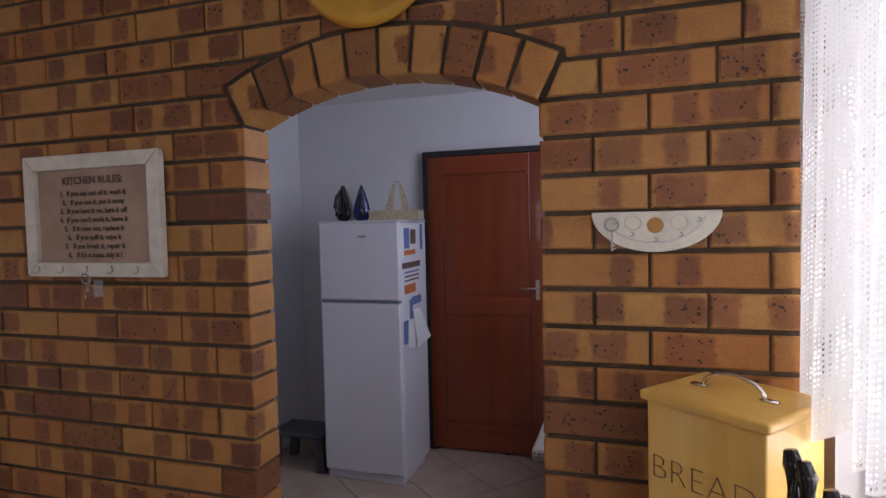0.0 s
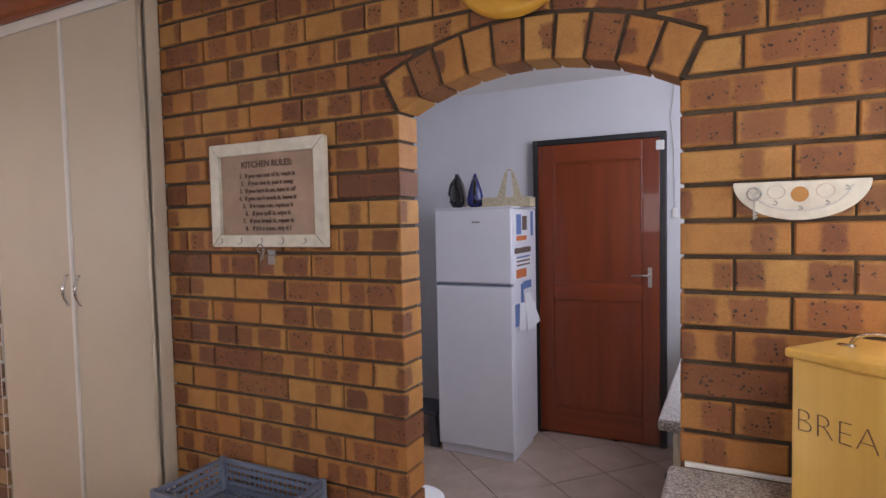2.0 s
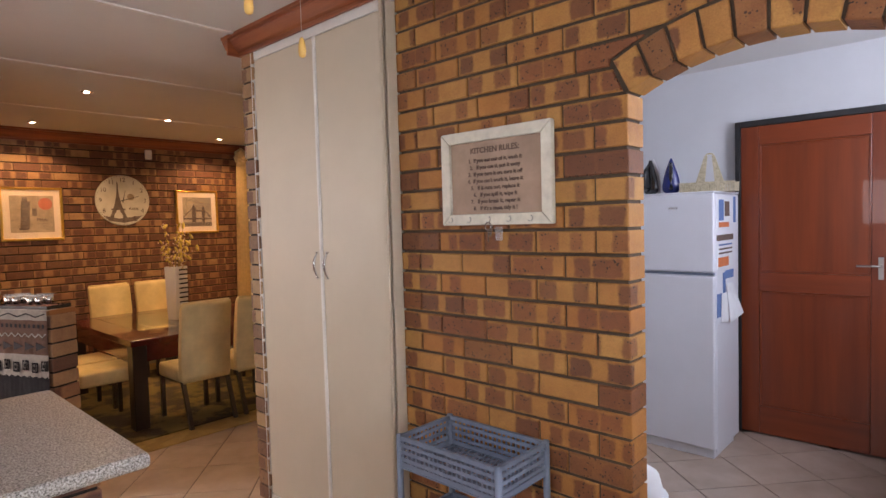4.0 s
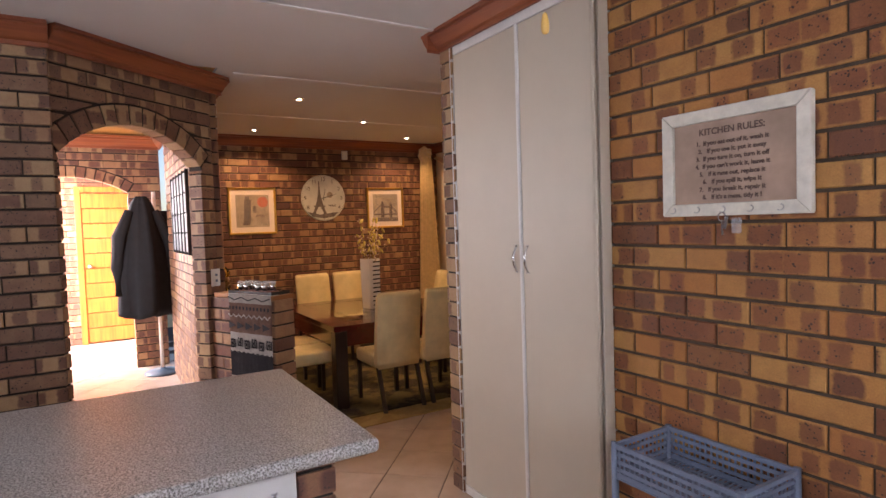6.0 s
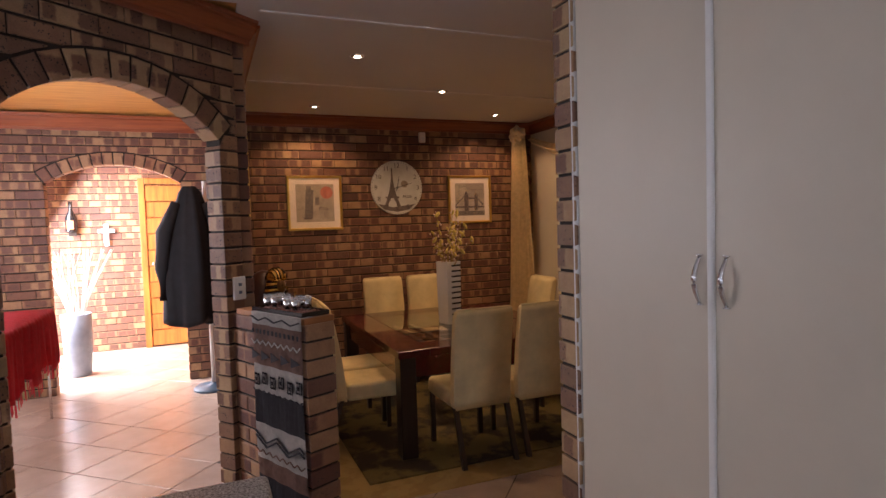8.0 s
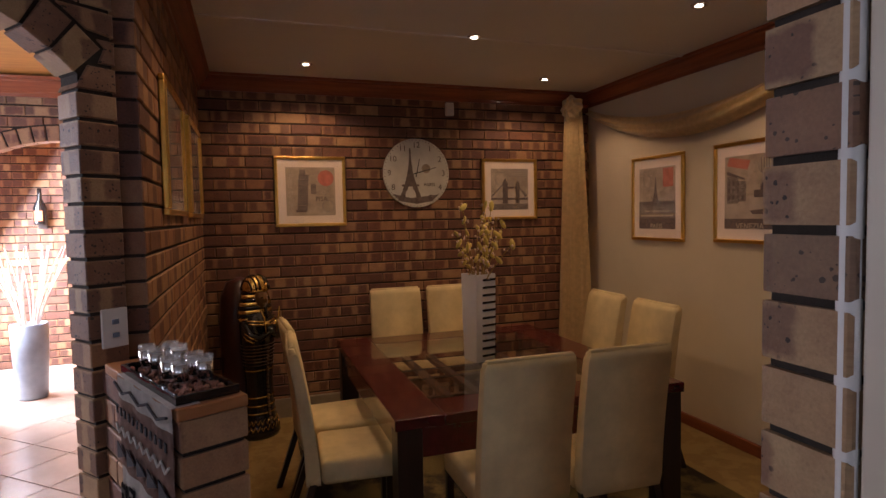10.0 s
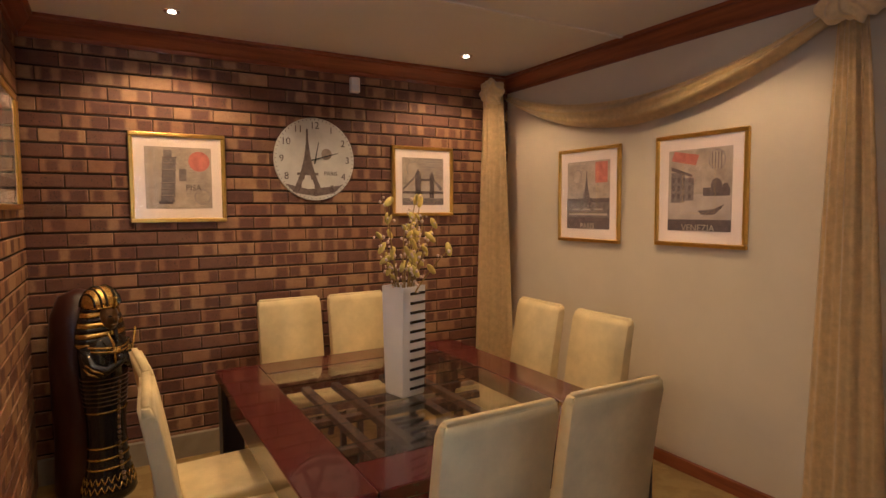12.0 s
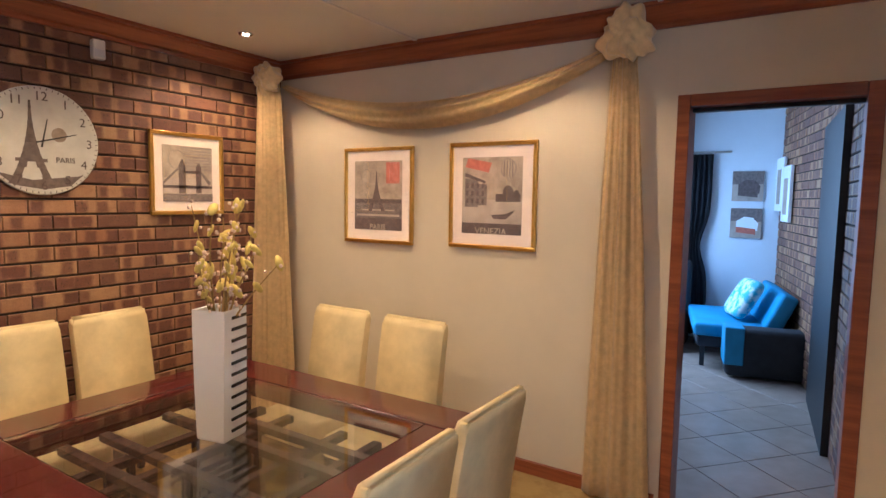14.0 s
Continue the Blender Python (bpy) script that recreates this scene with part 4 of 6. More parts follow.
for i in range(NU + 1):
    y = -0.02 - 1.75 * i / NU
    hem = 1.275 - 0.045 * abs(math.sin(i * 0.42)) - 0.03 * math.sin(i * 0.11)
    fold = 0.016 * math.sin(i * 0.9) + 0.012 * math.sin(i * 0.37 + 1)
    grid.append([bm.verts.new((fold * (0.4 + 0.6 * k / NV), y, 2.22 - (2.22 - hem) * k / NV)) for k in range(NV + 1)])
for i in range(NU):
    for k in range(NV):
        f = bm.faces.new((grid[i][k], grid[i + 1][k], grid[i + 1][k + 1], grid[i][k + 1]))
        for l, (a, b) in zip(f.loops, ((i, k), (i + 1, k), (i + 1, k + 1), (i, k + 1))):
            l[uvl].uv = (a * 0.0195, b * 0.037)
part("cloth", bm, M["lace"], lc, smooth=True)
bm = bmesh.new()
tube(bm, [(0.0, 0.0, 2.225), (0.0, -1.8, 2.225)], 0.008, 10)
part("rail", bm, M["white_trim"], lc, smooth=True)


# grey plastic rack
def vegetable_rack():
    t = thing("plastic_rack", "grey plastic tiered vegetable rack with latticed trays by brick wall", "storage rack", (-0.503, -0.158, 0))
    w, d = 0.215, 0.133
    for z in (0.60, 0.30, 0.03):
        bm = bmesh.new()
        for y in (-d, d):
            for k in range(22):
                x = -w + 2 * w * k / 21
                box(bm, x - 0.003, x + 0.003, y - 0.002, y + 0.002, z, z + 0.11)
            for zz in (0, 0.025, 0.05, 0.075):
                box(bm, -w, w, y - 0.0025, y + 0.0025, z + zz, z + zz + (0.012 if zz else 0.02))
            box(bm, -w - 0.004, w + 0.004, y - 0.006, y + 0.006, z + 0.098, z + 0.112)
        for x in (-w, w):
            for k in range(14):
                y = -d + 2 * d * k / 13
                box(bm, x - 0.002, x + 0.002, y - 0.003, y + 0.003, z, z + 0.11)
            for zz in (0, 0.025, 0.05, 0.075):
                box(bm, x - 0.0025, x + 0.0025, -d, d, z + zz, z + zz + (0.012 if zz else 0.02))
            box(bm, x - 0.006, x + 0.006, -d - 0.004, d + 0.004, z + 0.098, z + 0.112)
        part("tray_sides", bm, M["plastic_grey"], t)
        for k in range(27):
            x = -w + 2 * w * k / 26
            flat_box("floor_slat", (x - 0.004, x + 0.004, -d, d, z + 0.0, z + 0.004), M["plastic_grey"], t, r=0)
        for k in range(9):
            y = -d + 2 * d * k / 8
            flat_box("floor_rib", (-w, w, y - 0.006, y + 0.006, z - 0.001, z + 0.0035), M["plastic_grey"], t, r=0)
    for x in (-w, w):
        for y in (-d, d):
            bm = bmesh.new()
            tube(bm, [(x, y, 0), (x, y, 0.716)], [0.014, 0.011], 14)
            part("post", bm, M["plastic_grey"], t, smooth=True)
    return t


vegetable_rack()

# scullery
fr = thing("fridge_freezer", "white two-door fridge freezer with notes on its side", "fridge", (-0.611, 1.886, 0))
flat_box("body", (-0.26, 0.26, 0.045, 0.48, 0.03, 1.575), M["fridge"], fr, r=0.008)
for z0, z1 in ((0.055, 1.095), (1.11, 1.58)):
    flat_box("door", (-0.262, 0.262, -0.002, 0.042, z0, z1), M["fridge"], fr, r=0.012, seg=3)
flat_box("door_gap_strip", (-0.255, 0.255, 0.0, 0.04, 1.097, 1.108), M["plastic_grey"], fr, r=0)
flat_box("plinth", (-0.25, 0.25, 0.02, 0.4, 0.0, 0.052), M["fridge"], fr, r=0.002)
flat_box("badge", (0.0, 0.055, -0.005, -0.002, 1.49, 1.502), M["chrome"], fr, "small chrome badge", 0.001)
flat_box("top_cap", (-0.265, 0.265, -0.005, 0.48, 1.577, 1.59), M["fridge"], fr, r=0.005)
for dims, mat_, lab in (((0.26, 0.263, 0.06, 0.30, 1.36, 1.555), "paper", "white note"), ((0.262, 0.265, 0.08, 0.27, 1.375, 1.405), "orange_print", "orange print"), ((0.262, 0.265, 0.08, 0.17, 1.415, 1.54), "blue_print", "blue print"),
                        ((0.262, 0.265, 0.19, 0.28, 1.44, 1.53), "ink", "dark picture"), ((0.26, 0.263, 0.05, 0.36, 1.295, 1.33), "ink", "black lettering bar"), ((0.26, 0.263, 0.06, 0.36, 1.13, 1.28), "paper", "printed note"),
                        ((0.262, 0.265, 0.08, 0.33, 1.265, 1.275), "blue_print", "blue bar"), ((0.262, 0.265, 0.08, 0.33, 1.24, 1.25), "ink", "dark bar"), ((0.262, 0.265, 0.08, 0.33, 1.215, 1.225), "ink", "dark bar"),
                        ((0.262, 0.265, 0.07, 0.26, 1.14, 1.195), "orange_print", "orange bar"), ((0.26, 0.264, 0.16, 0.20, 0.86, 1.10), "blue_print", "blue ribbon"), ((0.26, 0.264, 0.20, 0.36, 1.06, 1.11), "blue_print", "blue card"),
                        ((0.26, 0.263, 0.05, 0.13, 0.84, 0.98), "blue_print", "pale blue sheet"), ((0.26, 0.264, 0.37, 0.41, 1.40, 1.56), "blue_print", "magnet clip")):
    flat_box("note", dims, M[mat_], fr, lab, 0)
bm = bmesh.new()
prism(bm, [(0.268, 0.20, 1.03), (0.272, 0.30, 1.03), (0.31, 0.40, 0.83), (0.285, 0.22, 0.79)], (0.002, 0, 0))
part("loose_sheet", bm, M["paper"], fr, "curling white sheet")
bm = bmesh.new()
prism(bm, [(0.266, 0.12, 0.98), (0.27, 0.21, 0.98), (0.28, 0.20, 0.80), (0.268, 0.10, 0.81)], (0.0015, 0, 0))
part("loose_sheet", bm, M["paper"], fr, "curling white sheet")


def steam_iron(at, turn, material, label):
    t = thing("steam_iron", label, "iron", at, turn, group="irons on the fridge")
    bm = bmesh.new()
    rings = []
    for z, s in ((0.0, 0.5), (0.02, 0.95), (0.05, 1.0), (0.11, 0.8), (0.17, 0.45), (0.21, 0.2), (0.225, 0.05)):
        rings.append([bm.verts.new((0.055 * s * math.cos(a), 0.03 * (0.5 + 0.5 * s) * math.sin(a), z)) for a in [2 * math.pi * k / 16 for k in range(16)]])
    for a, b in zip(rings, rings[1:]):
        for k in range(16):
            bm.faces.new((a[k], a[(k + 1) % 16], b[(k + 1) % 16], b[k]))
    bm.faces.new(rings[0][::-1])
    bm.faces.new(rings[-1])
    part("body", bm, material, t, smooth=True)
    bm = bmesh.new()
    prism(bm, [(-0.055, -0.034, 0.0), (0.055, -0.034, 0.0), (0.058, -0.034, 0.06), (0.035, -0.034, 0.16), (0.0, -0.034, 0.235), (-0.035, -0.034, 0.16), (-0.058, -0.034, 0.06)], (0, 0.007, 0))
    part("sole_plate", bm, M["paper"], t, "white rim and sole")
    bm = bmesh.new()
    tube(bm, [(0, 0.02, 0.03), (0, 0.065, 0.04), (0, 0.075, 0.09), (0, 0.06, 0.15), (0, 0.02, 0.19)], 0.012, 10)
    part("handle", bm, M["black_gloss"], t, smooth=True)
    return t


steam_iron((-0.80, 2.08, 1.591), 165, M["black_gloss"], "black steam iron standing upright on the fridge")
steam_iron((-0.66, 2.06, 1.591), 200, M["iron_blue"], "navy and white steam iron standing upright on the fridge")
bk = thing("straw_basket", "flat woven straw basket with a tall hoop handle on the fridge", "basket", (-0.45, 2.12, 1.591), 8)
bm = bmesh.new()
for k in range(9):
    x = -0.14 + 0.28 * k / 8
    box(bm, x - 0.012, x + 0.012, -0.09, 0.09, 0.0, 0.004)
for y in (-0.09, 0.09):
    for k in range(24):
        x = -0.15 + 0.3 * k / 23
        box(bm, x - 0.005, x + 0.005, y - 0.003 - 0.002 * (k % 2), y + 0.003, 0, 0.055)
for x in (-0.15, 0.15):
    for k in range(14):
        y = -0.09 + 0.18 * k / 13
        box(bm, x - 0.003 - 0.002 * (k % 2), x + 0.003, y - 0.005, y + 0.005, 0, 0.055)
box(bm, -0.155, 0.155, -0.097, -0.085, 0.05, 0.06)
box(bm, -0.155, 0.155, 0.085, 0.097, 0.05, 0.06)
part("tray", bm, M["straw"], bk)
for n, sgn in enumerate((-1, 1)):
    bm = bmesh.new()
    prism(bm, [(sgn * 0.085, 0.02, 0.05), (sgn * 0.030, 0.02, 0.05), (sgn * 0.018, 0.02, 0.17), (sgn * 0.012, 0.02, 0.225), (sgn * 0.030, 0.02, 0.225)], (0, 0.006, 0))
    part("handle", bm, M["straw"], bk, "plaited flat handle strap")
bm = bmesh.new()
tube(bm, [(0.022 * math.cos(a), 0.023, 0.222 + 0.018 * math.sin(a)) for a in [math.pi * k / 10 for k in range(11)]], 0.005, 8)
part("handle_loop", bm, M["straw"], bk, smooth=True)

st = thing("step_stool", "dark grey plastic step stool beside the fridge", "step stool", (-1.1, 2.05, 0))
bm = bmesh.new()
box(bm, -0.19, 0.19, -0.13, 0.13, 0.21, 0.24)
bevel(bm, 0.01, 3)
part("seat", bm, M["plastic_dark"], st)
for x in (-0.17, 0.17):
    for y in (-0.11, 0.11):
        bm = bmesh.new()
        prism(bm, [(x - 0.03, y - 0.02, 0.0), (x + 0.03, y - 0.02, 0.0), (x * 0.9 + 0.025, y - 0.02, 0.209), (x * 0.9 - 0.025, y - 0.02, 0.209)], (0, 0.04, 0))
        part("leg", bm, M["plastic_dark"], st)
bn = thing("waste_bin", "white plastic swing bin standing behind the brick jamb", "waste bin", (-0.17, 0.33, 0))
bm = bmesh.new()
lathe(bm, ((0.10, 0.0), (0.13, 0.42), (0.13, 0.44), (0.11, 0.52), (0.03, 0.56)), 24)
part("bucket", bm, M["paper"], bn, smooth=True)
bm = bmesh.new()
lathe(bm, ((0.135, 0.42), (0.142, 0.425), (0.142, 0.445), (0.133, 0.45)), 24)
part("rim", bm, M["paper"], bn, smooth=True)


def panel_door(name, label, width, height, material, at, turn, panels, lever=1):
    d = new(name)
    d.matrix_world = pose(*at, 0, 0, turn)
    tagged(d, label, kind="structure")
    st_, rail, th = 0.105, 0.12, 0.04
    flat_box("stile", (0, st_, -th / 2, th / 2, 0, height), material, d, r=0.003)
    flat_box("stile", (width - st_, width, -th / 2, th / 2, 0, height), material, d, r=0.003)
    zs = [0.0] + list(panels) + [height]
    for n, z in enumerate(zs):
        a = 0 if n == 0 else (height - rail if n == len(zs) - 1 else z - rail / 2)
        flat_box("rail", (st_ + 0.001, width - st_ - 0.001, -th / 2, th / 2, a, a + (0.18 if n == 0 else rail)), M["door_x"] if material is M["door"] else material, d, r=0.003)
    for n in range(len(zs) - 1):
        a = 0.18 if n == 0 else zs[n] + rail / 2
        b = zs[n + 1] - (rail / 2 if n < len(zs) - 2 else rail)
        flat_box("panel", (st_ + 0.002, width - st_ - 0.002, -0.008, 0.008, a + 0.001, b - 0.001), material, d, r=0)
        for bead in ((st_ + 0.002, st_ + 0.014, a + 0.001, b - 0.001), (width - st_ - 0.014, width - st_ - 0.002, a + 0.001, b - 0.001),
                     (st_ + 0.0145, width - st_ - 0.0145, a + 0.001, a + 0.013), (st_ + 0.0145, width - st_ - 0.0145, b - 0.013, b - 0.001)):
            flat_box("bead", (bead[0], bead[1], -0.016, -0.0085, bead[2], bead[3]), material, d, r=0.003)
    x = width - 0.06 if lever > 0 else 0.06
    bm = bmesh.new()
    box(bm, x - 0.013, x + 0.013, -th / 2 - 0.005, -th / 2, 1.04, 1.17)
    bevel(bm, 0.003)
    pl = part("handle_plate", bm, M["metal"], d, "steel handle plate")
    bm = bmesh.new()
    tube(bm, [(x, -th / 2 - 0.006, 1.12), (x, -th / 2 - 0.045, 1.12), (x - 0.01 * lever, -th / 2 - 0.052, 1.12), (x - 0.11 * lever, -th / 2 - 0.052, 1.12)], 0.006, 10)
    part("door_handle", bm, M["metal"], pl, "steel lever handle", smooth=True)
    return d


M["door_x"] = wood("door_wood_rail", (0.25, 0.048, 0.014), (0.165, 0.029, 0.010), 0, 0.35, 0.3, 0.45)
panel_door("door_1", "closed red brown wooden panel door in the scullery", 0.80, 2.0, M["door"], (-0.37, 2.515, 0.01), 0, (1.0,))
for dims in ((-0.405, -0.372, 2.49, 2.56, 0, 2.05), (0.432, 0.468, 2.49, 2.56, 0, 2.05), (-0.371, 0.431, 2.49, 2.56, 2.013, 2.05)):
    trim("door_frame", *dims, M["black"], "dark painted door frame", 0.003)
trim("door_catch", 0.41, 0.46, 2.475, 2.489, 1.93, 1.99, M["white_trim"], "small white door contact")
wt = thing("scullery_worktop", "grey laminate worktop along the scullery wall", "worktop")
bm = bmesh.new()
box(bm, 0.64, 1.265, 0.45, 2.55, 0.845, 0.88)
bevel(bm, 0.008, 3)
part("slab", bm, M["granite"], wt)
wb = thing("scullery_base_unit", "cream base unit with round knobs under the scullery worktop", "base cabinet")
flat_box("body", (0.70, 1.262, 0.48, 2.54, 0.08, 0.843), M["cupboard"], wb, r=0.002)
flat_box("plinth", (0.74, 1.262, 0.48, 2.54, 0.0, 0.079), M["plastic_dark"], wb, r=0.002)
for k in range(4):
    d_ = flat_box("door", (0.682, 0.699, 0.49 + 0.51 * k, 0.99 + 0.51 * k, 0.10, 0.83), M["cupboard"], wb, r=0.004)
    bm = bmesh.new()
    lathe(bm, ((0.008, 0), (0.007, 0.012), (0.016, 0.018), (0.014, 0.028), (0.004, 0.031)), 16)
    bmesh.ops.transform(bm, matrix=pose(0.682, 0.55 + 0.51 * k, 0.66, 0, -90, 0), verts=bm.verts[:])
    part("knob", bm, M["darkwood"], d_, "dark round knob", smooth=True)
sk = thing("wall_socket", "white square wall socket with a rotary switch on the plaster", "wall socket", (0.60, 2.556, 1.29))
flat_box("plate", (-0.042, 0.042, -0.01, 0, -0.055, 0.055), M["white_trim"], sk, r=0.003)
bm = bmesh.new()
lathe(bm, ((0.022, 0), (0.02, 0.008), (0.0, 0.009)), 20)
bmesh.ops.transform(bm, matrix=pose(0, -0.01, 0, 90), verts=bm.verts[:])
part("dial", bm, M["plaster"], sk, smooth=True)
cb = thing("wall_cable", "white cable running down the plaster wall to a clip", "cable", (0.5, 2.55, 0))
bm = bmesh.new()
tube(bm, [(0.0, 0, 2.43), (0.01, -0.004, 2.3), (-0.012, -0.004, 2.15), (0.012, -0.004, 1.95), (0.015, -0.004, 1.55)], 0.003, 6)
part("cord", bm, M["white_trim"], cb, smooth=True)
bm = bmesh.new()
box(bm, 0.0, 0.03, -0.015, 0.0, 1.5, 1.56)
bevel(bm, 0.003)
part("clip", bm, M["white_trim"], cb)

# half wall with tray and runner
hw = brick_wall("wall_half", (-3.40, -1.0787), (-2.84, -0.817), 1.014, DB, DM, "low angled face brick wall beside the archway", depth=0.15)
HWM = pose(-3.36, -1.06, 0, 0, 0, math.degrees(math.atan2(0.243, 0.52)))
bm = bmesh.new()
box(bm, 0.0, 0.574, -0.003, 0.153, 1.015, 1.042)
bevel(bm, 0.004)
cap = structure("wall_half_cap", bm, KB, "brick on edge coping")
cap.matrix_world = HWM
tr = thing("serving_tray", "black tray with glasses and brown pebbles on the low brick wall", "tray")
tr.matrix_world = HWM @ pose(0.345, 0.073, 1.043)
bm = bmesh.new()
box(bm, -0.20, 0.20, -0.065, 0.065, 0, 0.006)
for dims in ((-0.205, 0.205, -0.07, -0.062, 0, 0.02), (-0.205, 0.205, 0.062, 0.07, 0, 0.02), (-0.205, -0.197, -0.062, 0.062, 0, 0.02), (0.197, 0.205, -0.062, 0.062, 0, 0.02)):
    box(bm, *dims)
part("tray_body", bm, M["black_gloss"], tr)
bm = bmesh.new()
for _ in range(150):
    s = random.uniform(0.004, 0.008)
    x, y = random.uniform(-0.18, 0.18), random.uniform(-0.055, 0.055)
    bmesh.ops.create_icosphere(bm, subdivisions=1, radius=s, matrix=Matrix.Translation((x, y, 0.006 + s * 0.7)))
part("pebble_fill", bm, M["mosaic"], tr, "small red brown pebbles", kind="stuff")


def shot_glass():
    t = thing("shot_glass", "small clear shot glass with a chrome band in the tray", "glass", group="shot glasses in the tray")
    bm = bmesh.new()
    lathe(bm, ((0.015, 0), (0.016, 0.006), (0.021, 0.058), (0.0195, 0.058), (0.0145, 0.010), (0.001, 0.009)), 20)
    part("cup", bm, M["thin_glass"], t, smooth=True).visible_shadow = False
    bm = bmesh.new()
    lathe(bm, ((0.0163, 0.004), (0.0200, 0.044), (0.0207, 0.044), (0.0170, 0.004)), 20)
    part("band", bm, M["chrome"], t, "chrome band", smooth=True)
    return t


g0 = shot_glass()
gp = [HWM @ pose(x + 0.065, y, 1.060) for x, y in ((0.14, 0.05), (0.19, 0.058), (0.15, 0.105), (0.20, 0.11), (0.31, 0.05), (0.36, 0.058), (0.32, 0.105), (0.37, 0.11))]
g0.matrix_world = gp[0]
for m_ in gp[1:]:
    copy_thing(g0, m_)
rn = thing("table_runner", "woven cream, brown and black runner over the low brick wall", "table runner")
rn.matrix_world = HWM @ pose(0.06, 0, 0.014)


def runner_piece(name, x0, x1, z0, z1, material, out=0.0):
    bm = bmesh.new()
    n = 14
    a = [[bm.verts.new((x0 + (x1 - x0) * i / n, -0.012 - out + 0.0035 * math.sin(i * 1.3 + z * 9), z)) for z in (z0, z1)] for i in range(n + 1)]
    for i in range(n):
        bm.faces.new((a[i][0], a[i + 1][0], a[i + 1][1], a[i][1]))
    bmesh.ops.solidify(bm, geom=bm.faces[:], thickness=0.003)
    return part(name, bm, material, rn)


bands = ((1.03, 0.975, "light"), (0.975, 0.92, "brown"), (0.92, 0.79, "brown"), (0.79, 0.665, "light"), (0.665, 0.515, "black"), (0.515, 0.35, "light"), (0.35, 0.27, "brown"), (0.27, 0.17, "black"))
for z1_, z0_, c_ in bands:
    runner_piece("band", 0.10, 0.50, z0_, z1_, M["runner_" + c_])
flat_box("top_flap", (0.10, 0.50, -0.010, 0.05, 1.0285, 1.0305), M["runner_light"], rn, r=0)
for k in range(6):
    for w_, mt, o_ in ((0.025, "runner_black", 0.004), (0.017, "runner_light", 0.0055), (0.007, "runner_black", 0.007)):
        x, z = 0.132 + k * 0.068, 0.72 + 0.012 * (k % 2)
        runner_piece("motif", x - w_, x + w_, z - w_ * 1.1, z + w_ * 1.1, M[mt], o_)
for k in range(5):
    bm = bmesh.new()
    x = 0.14 + k * 0.08
    s_ = 0.022 if k % 2 else -0.022
    prism(bm, [(x - 0.034, -0.021, 0.835 - s_), (x + 0.034, -0.021, 0.835), (x - 0.034, -0.021, 0.835 + s_)], (0, 0.003, 0))
    part("motif", bm, M["runner_black"], rn)
for k in range(12):
    bm = bmesh.new()
    x = 0.12 + k * 0.033
    prism(bm, [(x - 0.006, -0.021, 0.935), (x + 0.006, -0.021, 0.935), (x + 0.006, -0.021, 0.955), (x - 0.006, -0.021, 0.955)], (0, 0.003, 0))
    part("motif", bm, M["runner_black"], rn)


def zigzag(zc, high, wave, thick, mat_):
    bm = bmesh.new()
    tube(bm, [(0.103 + 0.394 * i / 48, -0.019, zc + high * (2 * abs((i / 48 * wave) % 1 - 0.5) - 0.5) * 2) for i in range(49)], thick, 6)
    part("zigzag", bm, mat_, rn)


for args in ((0.452, 0.022, 2.2, 0.0045, "runner_black"), (0.432, 0.022, 2.2, 0.0045, "runner_black"), (0.385, 0.010, 7, 0.003, "runner_brown"), (1.003, 0.009, 3, 0.0035, "runner_black"), (0.895, 0.010, 8, 0.003, "runner_light"), (0.667, 0.006, 9, 0.003, "runner_black")):
    zigzag(*args[:4], M[args[4]])
bm = bmesh.new()
for i in range(48):
    x = 0.103 + 0.394 * i / 47
    box(bm, x - 0.0015, x + 0.0015, -0.015, -0.012, 0.12, 0.17)
part("fringe", bm, M["runner_black"], rn, kind="stuff")
sw = thing("light_switch", "white double light switch on the brick wall end", "light switch")
sw.matrix_world = pose(-3.405, -1.045, 1.135, 0, 0, 38)
flat_box("plate", (0.0, 0.012, -0.036, 0.036, -0.056, 0.056), M["white_trim"], sw, r=0.003)
for z in (-0.02, 0.018):
    flat_box("rocker", (0.011, 0.016, -0.009, 0.009, z - 0.007, z + 0.007), M["plastic_grey"], sw, "grey rocker", 0.001)


# dining table
tb = thing("dining_table", "dark mahogany dining table with glass centre over a lattice", "dining table")
TX0, TX1, TY0, TY1, TZ = -5.15, -3.62, -0.17, 1.17, 0.67
bw = 0.2
for dims, ax in (((TX0, TX1, TY0, TY0 + bw, TZ - 0.045, TZ), "mahogany"), ((TX0, TX1, TY1 - bw, TY1, TZ - 0.045, TZ), "mahogany"), ((TX0, TX0 + bw, TY0 + bw + 0.001, TY1 - bw - 0.001, TZ - 0.045, TZ), "mahogany"), ((TX1 - bw, TX1, TY0 + bw + 0.001, TY1 - bw - 0.001, TZ - 0.045, TZ), "mahogany")):
    flat_box("top_border", dims, M[ax], tb, r=0.005)
flat_box("glass_panel", (TX0 + bw + 0.001, TX1 - bw - 0.001, TY0 + bw + 0.001, TY1 - bw - 0.001, TZ - 0.012, TZ - 0.001), M["glass"], tb, "clear glass", 0).visible_shadow = False
gx0, gx1, gy0, gy1 = TX0 + bw, TX1 - bw, TY0 + bw, TY1 - bw
for f in (0.2, 0.36, 0.64, 0.8):
    x = gx0 + (gx1 - gx0) * f
    flat_box("lattice_bar", (x - 0.02, x + 0.02, gy0, gy1, TZ - 0.16, TZ - 0.13), M["darkwood"], tb, r=0.002)
    y = gy0 + (gy1 - gy0) * f
    flat_box("lattice_bar", (gx0, gx1, y - 0.02, y + 0.02, TZ - 0.129, TZ - 0.10), M["darkwood"], tb, r=0.002)
